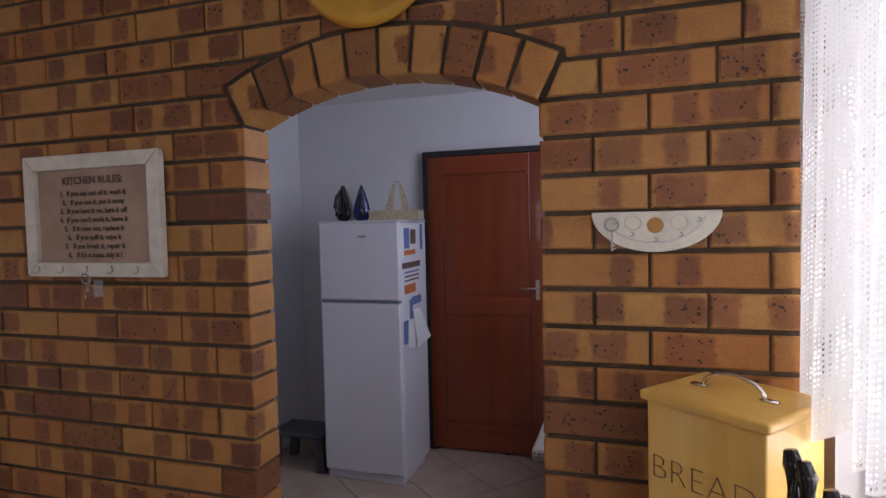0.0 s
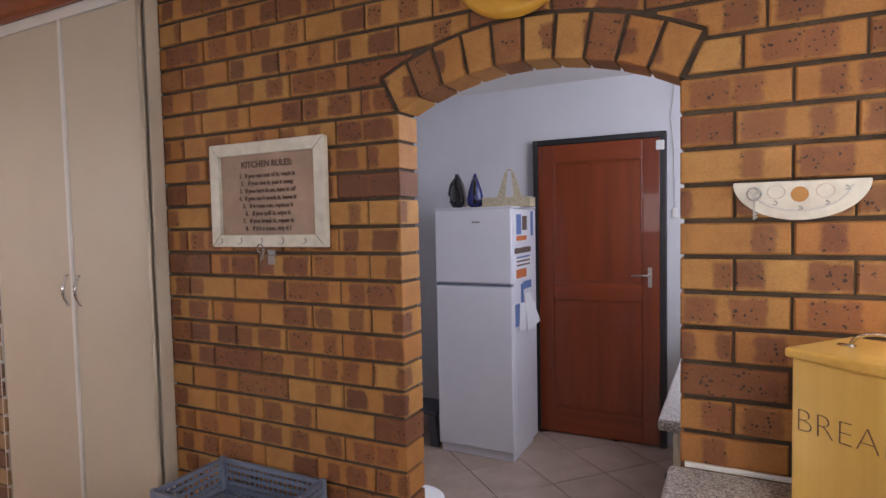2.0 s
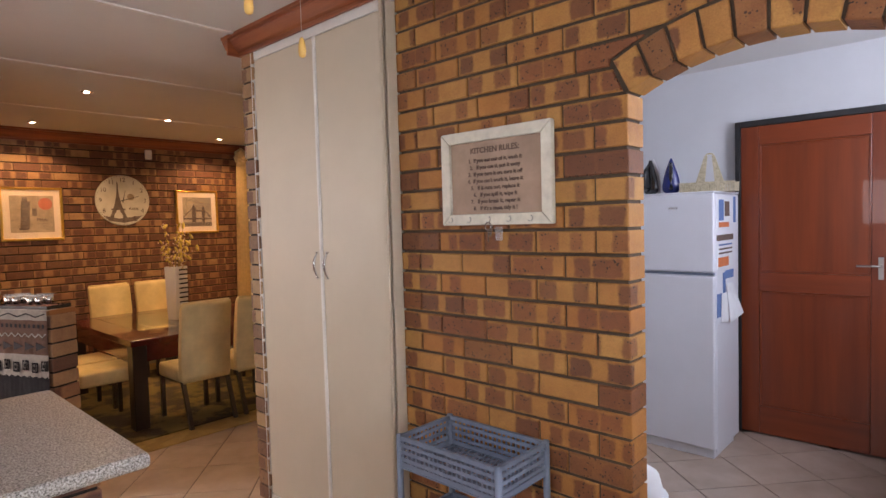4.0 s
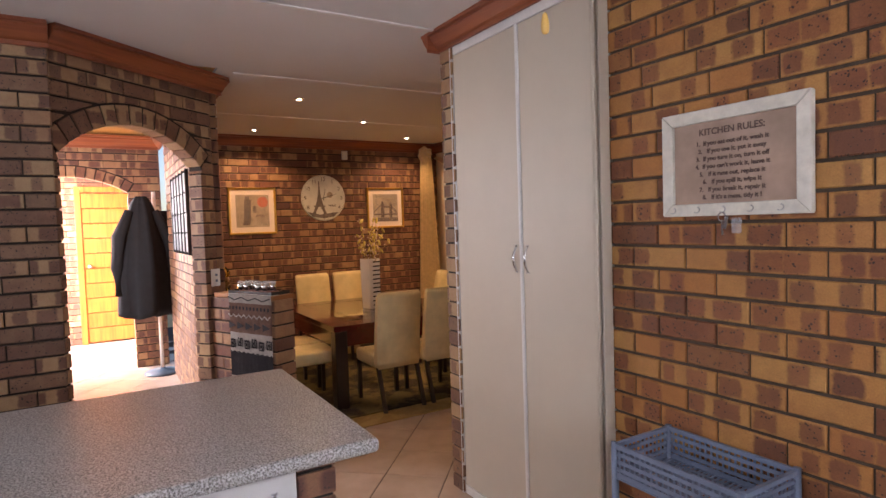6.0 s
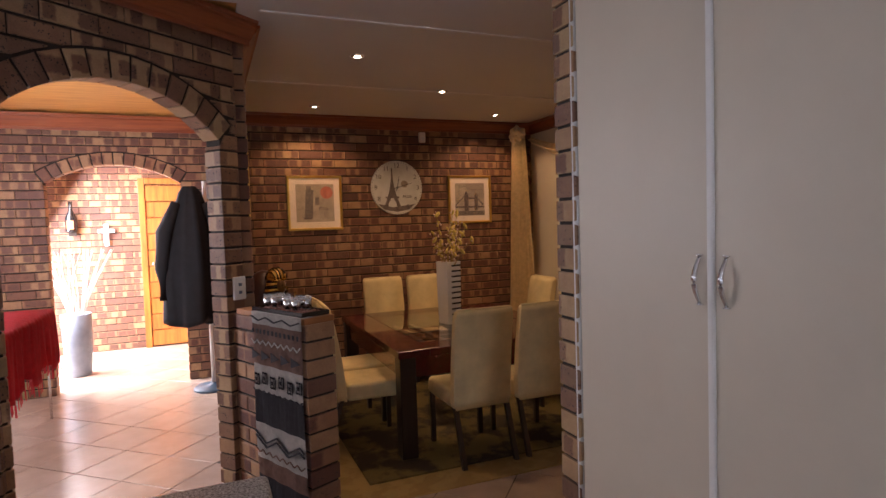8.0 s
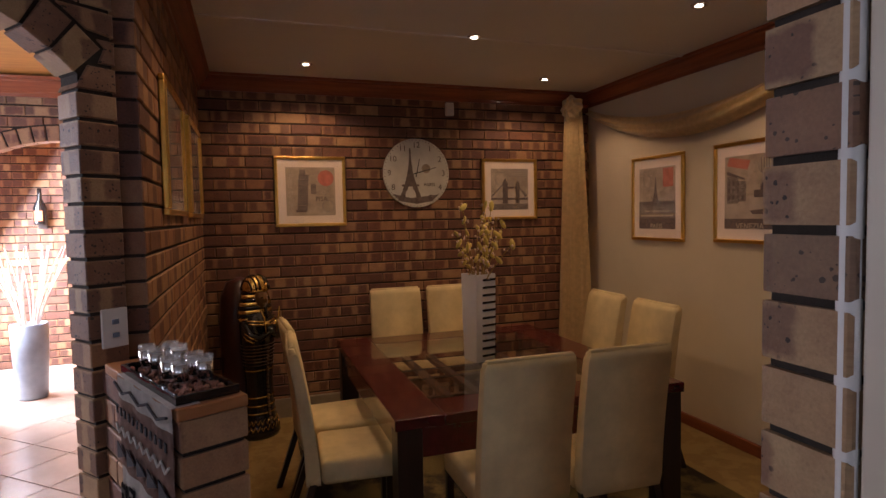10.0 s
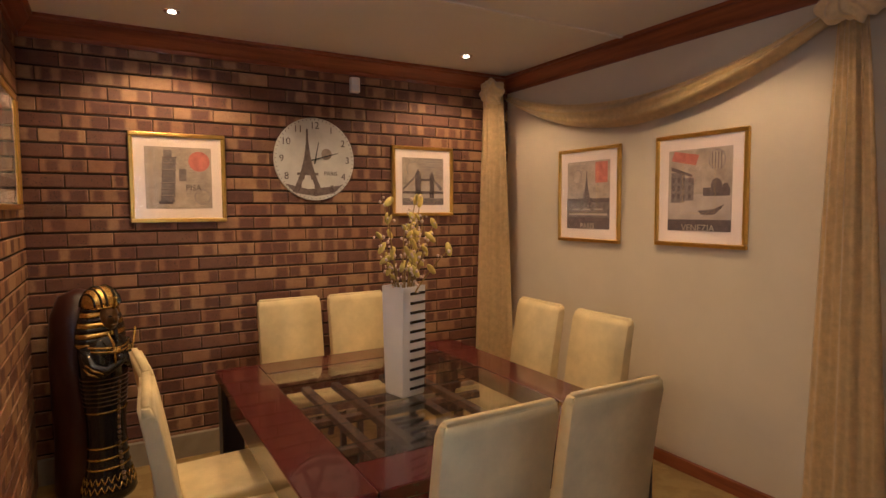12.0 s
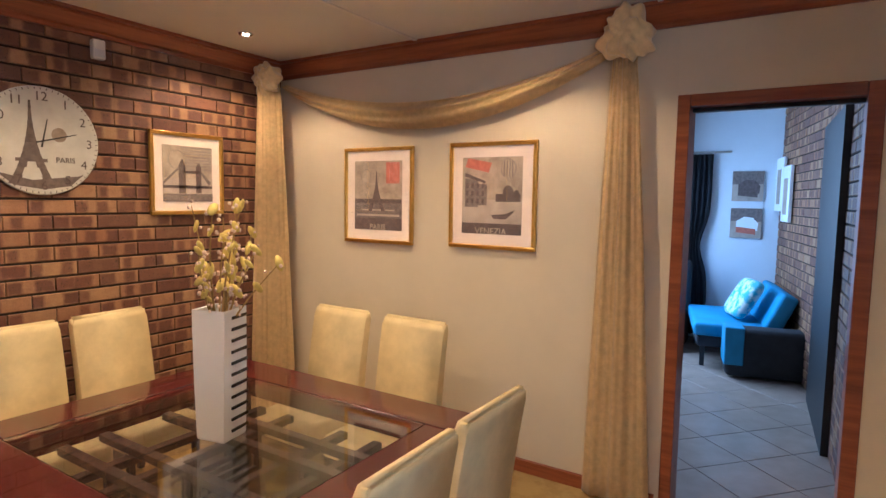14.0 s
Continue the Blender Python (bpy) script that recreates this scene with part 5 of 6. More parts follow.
for dims in ((TX0 + 0.1, TX1 - 0.1, TY0 + 0.03, TY0 + 0.06, TZ - 0.17, TZ - 0.046), (TX0 + 0.1, TX1 - 0.1, TY1 - 0.06, TY1 - 0.03, TZ - 0.17, TZ - 0.046), (TX0 + 0.03, TX0 + 0.06, TY0 + 0.1, TY1 - 0.1, TZ - 0.17, TZ - 0.046), (TX1 - 0.06, TX1 - 0.03, TY0 + 0.1, TY1 - 0.1, TZ - 0.17, TZ - 0.046)):
    flat_box("apron", dims, M["mahogany"], tb, r=0.002)
for x in (TX0 + 0.01, TX1 - 0.11):
    for y in (TY0 + 0.01, TY1 - 0.11):
        flat_box("leg", (x, x + 0.1, y, y + 0.1, 0.015, TZ - 0.046), M["darkwood"], tb, r=0.004)
for k in range(5):
    x = (TX0 + TX1) / 2 - 0.1 + 0.05 * k
    flat_box("centre_slat", (x - 0.008, x + 0.008, (TY0 + TY1) / 2 - 0.1, (TY0 + TY1) / 2 + 0.1, 0.2, TZ - 0.161), M["darkwood"], tb, r=0.001)


# chairs
def dining_chair():
    t = thing("dining_chair", "high-backed cream suede dining chair with dark legs at the table", "dining chair", group="chairs round the dining table")
    w = 0.185
    bm = bmesh.new()
    n = 14
    rows = []
    for k in range(n + 1):
        z = 0.33 + (0.925 - 0.33) * k / n
        y = 0.19 + 0.075 * (k / n) ** 1.6
        th = 0.030 - 0.008 * k / n
        rows.append([bm.verts.new(p) for p in ((-w, y - th, z), (w, y - th, z), (w, y + th, z), (-w, y + th, z))])
    for a, b in zip(rows, rows[1:]):
        for i in range(4):
            bm.faces.new((a[i], a[(i + 1) % 4], b[(i + 1) % 4], b[i]))
    bm.faces.new(rows[0][::-1])
    bm.faces.new(rows[-1])
    sharp = [e for e in bm.edges if abs(e.verts[0].co.x) > w - 1e-4 and e.verts[0].co.x == e.verts[1].co.x or (e.verts[0].co.z > 0.92 and e.verts[1].co.z > 0.92)]
    bmesh.ops.bevel(bm, geom=sharp, offset=0.012, segments=3, affect="EDGES", clamp_overlap=True)
    part("backrest", bm, M["suede"], t, smooth=True)
    bm = bmesh.new()
    box(bm, -w, w, -0.21, 0.158, 0.33, 0.435)
    bevel(bm, 0.022, 4)
    part("seat", bm, M["suede"], t, smooth=True)
    for x in (-w + 0.018, w - 0.018):
        for y, dy in ((-0.18, 0.0), (0.19, 0.115)):
            bm = bmesh.new()
            prism(bm, [(x - 0.014, y - 0.014 + dy, 0.015), (x + 0.014, y - 0.014 + dy, 0.015), (x + 0.014, y + 0.014 + dy, 0.015), (x - 0.014, y + 0.014 + dy, 0.015)], (0, -dy, 0.33))
            part("leg", bm, M["darkwood"], t, "dark tapered leg")
    return t


c0 = dining_chair()
spots = [((-3.66, 0.285), -90), ((-3.66, 0.715), -90), ((-5.355, 0.325), 90), ((-5.355, 0.755), 90), ((-4.75, 1.275), 0), ((-4.265, 1.275), 0), ((-4.51, -0.25), 182), ((-4.08, -0.25), 178)]
c0.matrix_world = pose(spots[0][0][0], spots[0][0][1], 0, 0, 0, spots[0][1])
for n, ((x, y), a) in enumerate(spots[1:]):
    copy_thing(c0, pose(x, y, 0, 0, 0, a + (n % 3 - 1) * 1.2))

# vase with buds
vs = thing("piano_key_vase", "square white vase with black piano keys and dried yellow sprigs", "vase", (-4.36, 0.475, TZ), 12)
vs.scale.z = 1.1
bm = bmesh.new()
rings = []
for z, s, tw in ((0, 0.056, 0), (0.006, 0.058, 0), (0.2, 0.062, 3), (0.415, 0.064, 6), (0.42, 0.063, 6), (0.418, 0.056, 6), (0.3, 0.054, 5)):
    a0 = radians(tw)
    rings.append([bm.verts.new((s * 1.414 * math.cos(a0 + math.pi / 4 + k * math.pi / 2), s * 1.414 * math.sin(a0 + math.pi / 4 + k * math.pi / 2), z)) for k in range(4)])
for a, b in zip(rings, rings[1:]):
    for k in range(4):
        bm.faces.new((a[k], a[(k + 1) % 4], b[(k + 1) % 4], b[k]))
bm.faces.new(rings[0][::-1])
bm.faces.new(rings[-1])
part("vessel", bm, M["ceramic"], vs)
for k in range(11):
    bm = bmesh.new()
    z = 0.025 + k * 0.0362
    box(bm, 0.0595, 0.0665, -0.024, 0.0645, z, z + 0.011, pose(0, 0, 0, 0, 0, 1 + 0.5 * k))
    bevel(bm, 0.003, 2)
    part("key_mark", bm, M["black_gloss"], vs, "black piano key")
rnd = random.Random(4)
for k in range(16):
    a, lean = rnd.uniform(0, 6.28), rnd.uniform(0.04, 0.21)
    h = rnd.uniform(0.14, 0.33)
    pts = [(0.01 * math.cos(a), 0.01 * math.sin(a), 0.3)]
    for i in range(1, 8):
        f = i / 7
        pts.append((math.cos(a + f * 0.4) * (0.01 + lean * f ** 1.3), math.sin(a + f * 0.4) * (0.01 + lean * f ** 1.3), 0.3 + (0.12 + h) * f))
    bm = bmesh.new()
    tube(bm, pts, [0.0045 - 0.0004 * i for i in range(8)], 6)
    sprig = part("sprig", bm, M["twig"], vs)
    for i in (4, 5, 6, 7):
        if rnd.random() < 0.75:
            bm = bmesh.new()
            p = Vector(pts[i])
            m_ = Matrix.Translation(p) @ Euler((rnd.uniform(-0.9, 0.9), rnd.uniform(-0.9, 0.9), rnd.uniform(0, 6))).to_matrix().to_4x4() @ Matrix.Diagonal((0.35, 0.5, 1, 1))
            bmesh.ops.create_icosphere(bm, subdivisions=2, radius=rnd.uniform(0.018, 0.031), matrix=m_)
            part("bud", bm, M["bud"], sprig, "yellow bud", smooth=True)
    for i in range(3, 8):
        for _ in range(2):
            bm = bmesh.new()
            p = Vector(pts[i]) + Vector((rnd.uniform(-0.02, 0.02), rnd.uniform(-0.02, 0.02), rnd.uniform(-0.015, 0.015)))
            bmesh.ops.create_icosphere(bm, subdivisions=2, radius=rnd.uniform(0.004, 0.007), matrix=Matrix.Translation(p))
            part("berry", bm, M["berry"], sprig, "pale berry", smooth=True)


# framed pictures, drawn flat in layers; local x right, z up, front at -y
def framed(name, label, w, h, m, margin, art, frame_mat="gold"):
    t = thing(name, label, "framed picture")
    t.matrix_world = m
    fw = 0.023
    for dims in ((-w / 2, w / 2, -0.022, 0, h / 2 - fw, h / 2), (-w / 2, w / 2, -0.022, 0, -h / 2, -h / 2 + fw), (-w / 2, -w / 2 + fw, -0.022, 0, -h / 2 + fw + 0.0005, h / 2 - fw - 0.0005), (w / 2 - fw, w / 2, -0.022, 0, -h / 2 + fw + 0.0005, h / 2 - fw - 0.0005)):
        side = flat_box("frame_side", dims, M[frame_mat], t, "gold moulding", 0.005, 3)
        x0, x1, _, _, z0, z1 = dims
        if x1 - x0 > z1 - z0:
            bead = (x0 + 0.006, x1 - 0.006, -0.027, -0.0225, (z0 + z1) / 2 + 0.003, (z0 + z1) / 2 + 0.008)
        else:
            bead = ((x0 + x1) / 2 + 0.003, (x0 + x1) / 2 + 0.008, -0.027, -0.0225, z0 + 0.002, z1 - 0.002)
        flat_box("bead", bead, M[frame_mat], side, r=0.002)
    flat_box("mount", (-w / 2 + fw, w / 2 - fw, -0.009, -0.004, -h / 2 + fw, h / 2 - fw), M["mat_board"], t, "cream mount", 0)
    aw, ah = w / 2 - fw - margin, h / 2 - fw - margin
    flat_box("print", (-aw, aw, -0.011, -0.0095, -ah, ah), M["print_bg"], t, "sepia print", 0)
    bm_by = {}
    for shape, mat_, lay in art:
        bm = bm_by.setdefault(mat_, bmesh.new())
        prism(bm, [(x * aw, -0.0115 - lay * 0.0004, z * ah) for x, z in shape], (0, 0.0003, 0))
    for mat_, bm in bm_by.items():
        part("print_shape", bm, M[mat_], t)
    flat = flat_box("glass_front", (-w / 2 + fw, w / 2 - fw, -0.0165, -0.0150, -h / 2 + fw, h / 2 - fw), M["pic_glass"], t, "picture glass", 0)
    flat.visible_shadow = False
    return t


M["pic_glass"] = glass_mat("picture_glass", (1, 1, 1))
M["pic_glass"].node_tree.nodes["Principled BSDF"].inputs["IOR"].default_value = 1.35


def rect(a, b, c, d):
    return [(a, c), (b, c), (b, d), (a, d)]


def disc(cx, cz, r, ax=1.0, n=20):
    return [(cx + r * ax * math.cos(2 * math.pi * k / n), cz + r * math.sin(2 * math.pi * k / n)) for k in range(n)]


def lines(x0, x1, z0, z1, n, rnd, th=0.012):
    return [(rect(x0 + rnd.uniform(0, 0.1) * (x1 - x0), x1 - rnd.uniform(0, 0.3) * (x1 - x0), z0 + (z1 - z0) * k / n, z0 + (z1 - z0) * k / n + th), "print_line", 1) for k in range(n)]


def eiffel(cx, z0, s, lay=3):
    out = []
    for k in range(10):
        f, g = k / 10, (k + 1) / 10
        wf, wg = 0.30 * (1 - f) ** 2.2 + 0.02, 0.30 * (1 - g) ** 2.2 + 0.015
        if k < 3:
            gap = 0.55 if k < 2 else 0.35
            out += [([(cx - wf * s, z0 + f * s), (cx - wf * s * gap, z0 + f * s), (cx - wg * s * gap * 0.9, z0 + g * s), (cx - wg * s, z0 + g * s)], "print_dark", lay),
                    ([(cx + wf * s * gap, z0 + f * s), (cx + wf * s, z0 + f * s), (cx + wg * s, z0 + g * s), (cx + wg * s * gap * 0.9, z0 + g * s)], "print_dark", lay)]
        else:
            out.append(([(cx - wf * s, z0 + f * s), (cx + wf * s, z0 + f * s), (cx + wg * s, z0 + g * s), (cx - wg * s, z0 + g * s)], "print_dark", lay))
    out.append((rect(cx - 0.22 * s, cx + 0.22 * s, z0 + 0.27 * s, z0 + 0.31 * s), "print_dark", lay + 1))
    return out


ra = random.Random(9)
pisa = lines(0.15, 0.95, -0.6, 0.8, 18, ra) + [(disc(0.62, 0.55, 0.33), "print_red", 2), (disc(0.7, -0.62, 0.26), "print_line", 2), (disc(0.7, -0.62, 0.22), "print_bg", 3), (rect(0.0, 0.22, -0.1, 0.3), "print_mid", 2), (rect(-0.62, -0.2, -0.85, -0.75), "print_dark", 3)]
for k in range(7):
    z = -0.78 + k * 0.21
    pisa += [([(-0.56 + 0.012 * k, z), (-0.12 + 0.012 * k - 0.03, z), (-0.13 + 0.012 * k - 0.03, z + 0.17), (-0.55 + 0.012 * k, z + 0.17)], "print_mid", 3), (rect(-0.58 + 0.012 * k, -0.13 + 0.012 * k, z + 0.17, z + 0.2), "print_dark", 4)]
pisa += [(rect(-0.44, -0.2, 0.68, 0.9), "print_mid", 3)]
tower = [(rect(-1, 1, -1, -0.15), "print_sky", 1)] + [(rect(-0.2 + 0.0, 1, 0.98 - 0.11 * k, 0.91 - 0.11 * k), "print_line", 2) for k in range(8)] + [(disc(-0.45, 0.5, 0.35), "print_line", 2), (disc(-0.45, 0.5, 0.31), "print_bg", 3)]
for cx, s in ((-0.25, 1.0), (0.42, 0.8)):
    tower += [(rect(cx - 0.14 * s, cx + 0.14 * s, -0.7, 0.3 * s), "print_dark", 4), ([(cx - 0.14 * s, 0.3 * s), (cx + 0.14 * s, 0.3 * s), (cx, 0.55 * s)], "print_dark", 4)]
tower += [(rect(-0.25, 0.42, 0.02, 0.12), "print_dark", 4), (rect(-1, 1, -0.52, -0.42), "print_dark", 4), ([(-1, -0.3), (-0.39, 0.25), (-0.39, 0.15), (-1, -0.42)], "print_mid", 4), ([(0.95, -0.3), (0.5, 0.15), (0.5, 0.05), (0.85, -0.42)], "print_mid", 4), (rect(-1, 1, -1, -0.72), "print_mid", 3)]
paris = [(rect(-1, 1, -1, -0.66), "print_dark", 2), (rect(-1, 1, -0.66, -0.15), "print_mid", 2), (rect(-1, 1, -0.22, -0.1), "print_dark", 3), (rect(0.35, 0.9, 0.35, 0.95), "print_red", 2), (disc(-0.5, 0.55, 0.22), "print_line", 2), (disc(-0.5, 0.55, 0.19), "print_bg", 3)] + eiffel(-0.05, -0.45, 1.15, 4) + lines(-0.9, 0.2, 0.3, 0.95, 8, ra) + [(rect(-0.9, 0.9, -0.6, -0.54), "print_sky", 3), (rect(-0.7, 0.7, -0.44, -0.4), "print_sky", 3)]
venice = [(rect(-1, 1, -1, -0.72), "print_dark", 2), (rect(-1, 1, -0.72, -0.1), "print_sky", 2), (rect(-0.9, -0.45, -0.3, 0.45), "print_mid", 3), (rect(-0.45, -0.15, -0.25, 0.3), "print_mid", 4), ([(-0.9, 0.5), (-0.2, 0.32), (-0.2, 0.38), (-0.9, 0.6)], "print_dark", 4), (rect(0.15, 0.95, -0.15, 0.05), "print_dark", 3), (disc(0.55, 0.1, 0.17), "print_dark", 4), (disc(0.82, 0.05, 0.1), "print_dark", 4), ([(0.0, -0.5), (0.7, -0.45), (0.8, -0.35), (0.5, -0.6), (0.1, -0.6)], "print_dark", 4), ([(-0.9, 0.75), (-0.1, 0.6), (0.0, 0.85), (-0.8, 0.98)], "print_red", 4), (disc(0.55, 0.7, 0.26), "print_line", 2), (disc(0.55, 0.7, 0.22), "print_bg", 3)]
for i in range(4):
    for k in range(3):
        venice.append((rect(-0.86 + i * 0.18, -0.78 + i * 0.18, -0.2 + k * 0.2, -0.08 + k * 0.2), "print_dark", 5))
    venice.append((rect(0.4 + i * 0.09, 0.43 + i * 0.09, 0.5, 0.88), "print_mid", 4))
WESTM = lambda y, z: pose(-5.828, y, z, 0, 0, 90)
NORTHM = lambda x, z: pose(x, 2.096, z)
SOUTHM = lambda x, z: pose(x, -0.962, z, 0, 0, 180)
pf = framed("framed_print", "gold framed sepia leaning tower print on the brick wall", 0.505, 0.505, WESTM(-0.233, 1.636), 0.055, pisa)
pz = words("lettering", "PISA", 0.045, pose(0.075, -0.0135, -0.07, 90), M["print_dark"], pf, bold=0.0005)
framed("framed_print", "gold framed sepia tower bridge print on the brick wall", 0.485, 0.487, WESTM(1.35, 1.647), 0.055, tower)
p3 = framed("framed_print", "gold framed iron tower print on the cream wall", 0.548, 0.605, NORTHM(-4.945, 1.536), 0.062, paris)
words("lettering", "PARIS", 0.05, pose(0.0, -0.0145, -0.215, 90), M["print_bg"], p3, bold=0.0005)
p4 = framed("framed_print", "gold framed canal and church print on the cream wall", 0.545, 0.60, NORTHM(-4.138, 1.543), 0.062, venice)
words("lettering", "VENEZIA", 0.05, pose(0.0, -0.0145, -0.215, 90), M["print_bg"], p4, bold=0.0005)
framed("framed_print", "gold framed brown city print on the shaded brick wall", 0.66, 0.52, SOUTHM(-4.225, 1.722), 0.06, paris)
framed("framed_print", "second gold framed brown city print on the shaded brick wall", 0.73, 0.53, SOUTHM(-5.16, 1.722), 0.06, venice)

# wall clock
ck = thing("round_wall_clock", "large round pale wall clock with black numerals on brick wall", "wall clock")
ck.matrix_world = pose(-5.826, 0.565, 1.772, 0, 0, 90)
RC = 0.262
bm = bmesh.new()
lathe(bm, ((0, 0), (RC - 0.004, 0), (RC, 0.004), (RC, 0.014), (RC - 0.004, 0.018), (0, 0.018)), 64)
bmesh.ops.transform(bm, matrix=pose(0, 0, 0, 90), verts=bm.verts[:])
part("dial", bm, M["clock_face"], ck)
for k in range(12):
    a = radians(30 * (k + 1))
    words("numeral", str(k + 1), 0.062, pose(0.215 * math.sin(a), -0.0195, 0.215 * math.cos(a) - 0.021, 90), M["print_dark"], ck)
for k in range(60):
    bm = bmesh.new()
    box(bm, -0.0015, 0.0015, -0.0205, -0.0185, 0.246, 0.256, pose(0, 0, 0, 0, 6 * k, 0))
    part("minute_mark", bm, M["print_dark"], ck)
bm = bmesh.new()
for shape, _, lay in eiffel(-0.05, -0.21, 0.40, 2):
    prism(bm, [(x * 0.78 - 0.012, -0.0192 - lay * 0.0003, z) for x, z in shape], (0, 0.0004, 0))
prism(bm, [(-0.2, -0.0192, -0.155), (-0.05, -0.0192, -0.19), (0.16, -0.0192, -0.165), (0.185, -0.0192, -0.155), (0.12, -0.0192, -0.215), (0.0, -0.0192, -0.235), (-0.13, -0.0192, -0.215)], (0, 0.0004, 0))
part("tower_print", bm, M["print_mid"], ck, "grey tower print")
words("lettering", "PARIS", 0.036, pose(0.10, -0.0195, -0.10, 90), M["print_dark"], ck, bold=0.0005)
bm = bmesh.new()
prism(bm, [(x, -0.0192, z) for x, z in disc(0.075, 0.035, 0.035)], (0, 0.0004, 0))
part("stamp", bm, M["print_bg"], ck, "faint stamp")
for ang, ln in ((12, 0.11), (74, 0.16)):
    bm = bmesh.new()
    prism(bm, [(-0.004, -0.024, -0.03), (0.004, -0.024, -0.03), (0.002, -0.024, ln), (-0.002, -0.024, ln)], (0, 0.0015, 0), pose(0, 0, 0, 0, ang, 0))
    part("hand_pointer", bm, M["black"], ck, "black pointer")
sn = thing("motion_sensor", "small white alarm sensor high on the brick wall", "alarm sensor", (-5.826, 0.84, 2.265), 90)
flat_box("housing", (-0.032, 0.032, -0.04, 0, -0.05, 0.05), M["white_trim"], sn, r=0.008, seg=3)
flat_box("lens", (-0.024, 0.024, -0.043, -0.04, -0.04, 0.0), M["plaster"], sn, r=0.002)


# draped voile
def cloth_sheet(rows, material, parent, name, label=""):
    bm = bmesh.new()
    vs_ = [[bm.verts.new(p) for p in row] for row in rows]
    for a, b in zip(vs_, vs_[1:]):
        for k in range(len(a) - 1):
            bm.faces.new((a[k], a[k + 1], b[k + 1], b[k]))
    bmesh.ops.solidify(bm, geom=bm.faces[:], thickness=0.002)
    return part(name, bm, material, parent, label, smooth=True)


dr = thing("draped_curtain", "gold voile swag with knots and long tails on cream wall", "curtain")


def tail(x0, x1, zt, top_w, bot_w, y0=2.04, y1=2.04, name="tail"):
    rows = []
    for j in range(31):
        f = j / 30
        z = zt - (zt - 0.02) * f
        half = (top_w + (bot_w - top_w) * f ** 0.8) / 2
        cx = x0 + (x1 - x0) * f
        row = []
        for i in range(49):
            g = i / 48 * 2 - 1
            row.append((cx + g * half, (y0 + y1) / 2 + (y1 - y0) / 2 * g * half * 2 / bot_w - 0.013 * math.sin(g * 8 + f * 1.2) * (0.4 + 0.6 * f) - 0.005 * math.sin(g * 21 + f * 3) - 0.03 * (1 - g * g), z))
        rows.append(row)
    return cloth_sheet(rows, M["drape"], dr, name)


tail(-5.69, -5.68, 2.30, 0.09, 0.19, 1.75, 1.99)
tail(-3.42, -3.38, 2.27, 0.11, 0.34)


def knot(x, z, s=0.1, y=1.995):
    """One gathered rosette: a ball of cloth with deep winding folds."""
    bm = bmesh.new()
    bmesh.ops.create_icosphere(bm, subdivisions=5, radius=1.0)
    for v in bm.verts:
        c = v.co.normalized()
        turn_, r = math.atan2(c.z, c.x), math.hypot(c.x, c.z)
        w = math.sin(3 * turn_ + 7 * r + x) * 0.10 + math.sin(8 * turn_ - 5 * r + 2.2 * x) * 0.055 + 0.05 * math.sin(15 * c.x + 9 * c.z)
        q = s * (1 + w * (0.4 + r))
        v.co = Vector((x + c.x * q, y + 0.62 * c.y * q, z + c.z * q * 1.02))
    return part("knot", bm, M["drape"], dr, "gathered rosette knot", smooth=True)


knot(-5.70, 2.285, 0.105, 1.86)
knot(-3.40, 2.30, 0.122)
rows = []
for i in range(61):
    f = i / 60
    x = -5.70 + 2.28 * f
    sag = 4 * f * (1 - f)
    zt = 2.30 - 0.20 * sag ** 1.0 - 0.02 * (1 - f)
    width = 0.045 + 0.082 * sag ** 0.8
    row = []
    for k in range(25):
        g = k / 24
        row.append((x, 2.045 - 0.055 * math.sin(math.pi * g) - 0.009 * math.sin(g * 15 + f * 5), zt - width * g * (1 + 0.25 * sag)))
    rows.append(row)
cloth_sheet(rows, M["drape"], dr, "swag", "sagging swag")

# pharaoh statue, one plain mesh; local x is its front
bm = bmesh.new()
BLACK, GOLD, MAROON, BRONZE = 0, 1, 2, 3
done = 0


def paint(slot):
    """Gives the faces made since the last call one material slot."""
    global done
    bm.faces.ensure_lookup_table()
    for f in bm.faces[done:]:
        f.material_index = slot
    done = len(bm.faces)


def blob(at, size, segs=20):
    bmesh.ops.create_uvsphere(bm, u_segments=segs, v_segments=segs * 2 // 3, radius=1.0, matrix=Matrix.Translation(at) @ Matrix.Diagonal((*size, 1)))


def girdle(z, r, thick, depth_=0.8):
    tube(bm, [(r * math.cos(a), r * depth_ * math.sin(a), z) for a in [2 * math.pi * q / 28 for q in range(29)]], thick, 6)


body = ((0.13, 0.0), (0.14, 0.02), (0.135, 0.05), (0.128, 0.08), (0.108, 0.15), (0.098, 0.25), (0.096, 0.38), (0.104, 0.48), (0.116, 0.62), (0.124, 0.74), (0.115, 0.80), (0.07, 0.84), (0.05, 0.88))


def body_r(z):
    for (r0, z0), (r1, z1) in zip(body, body[1:]):
        if z0 <= z <= z1:
            return r0 + (r1 - r0) * (z - z0) / (z1 - z0)
    return 0.1


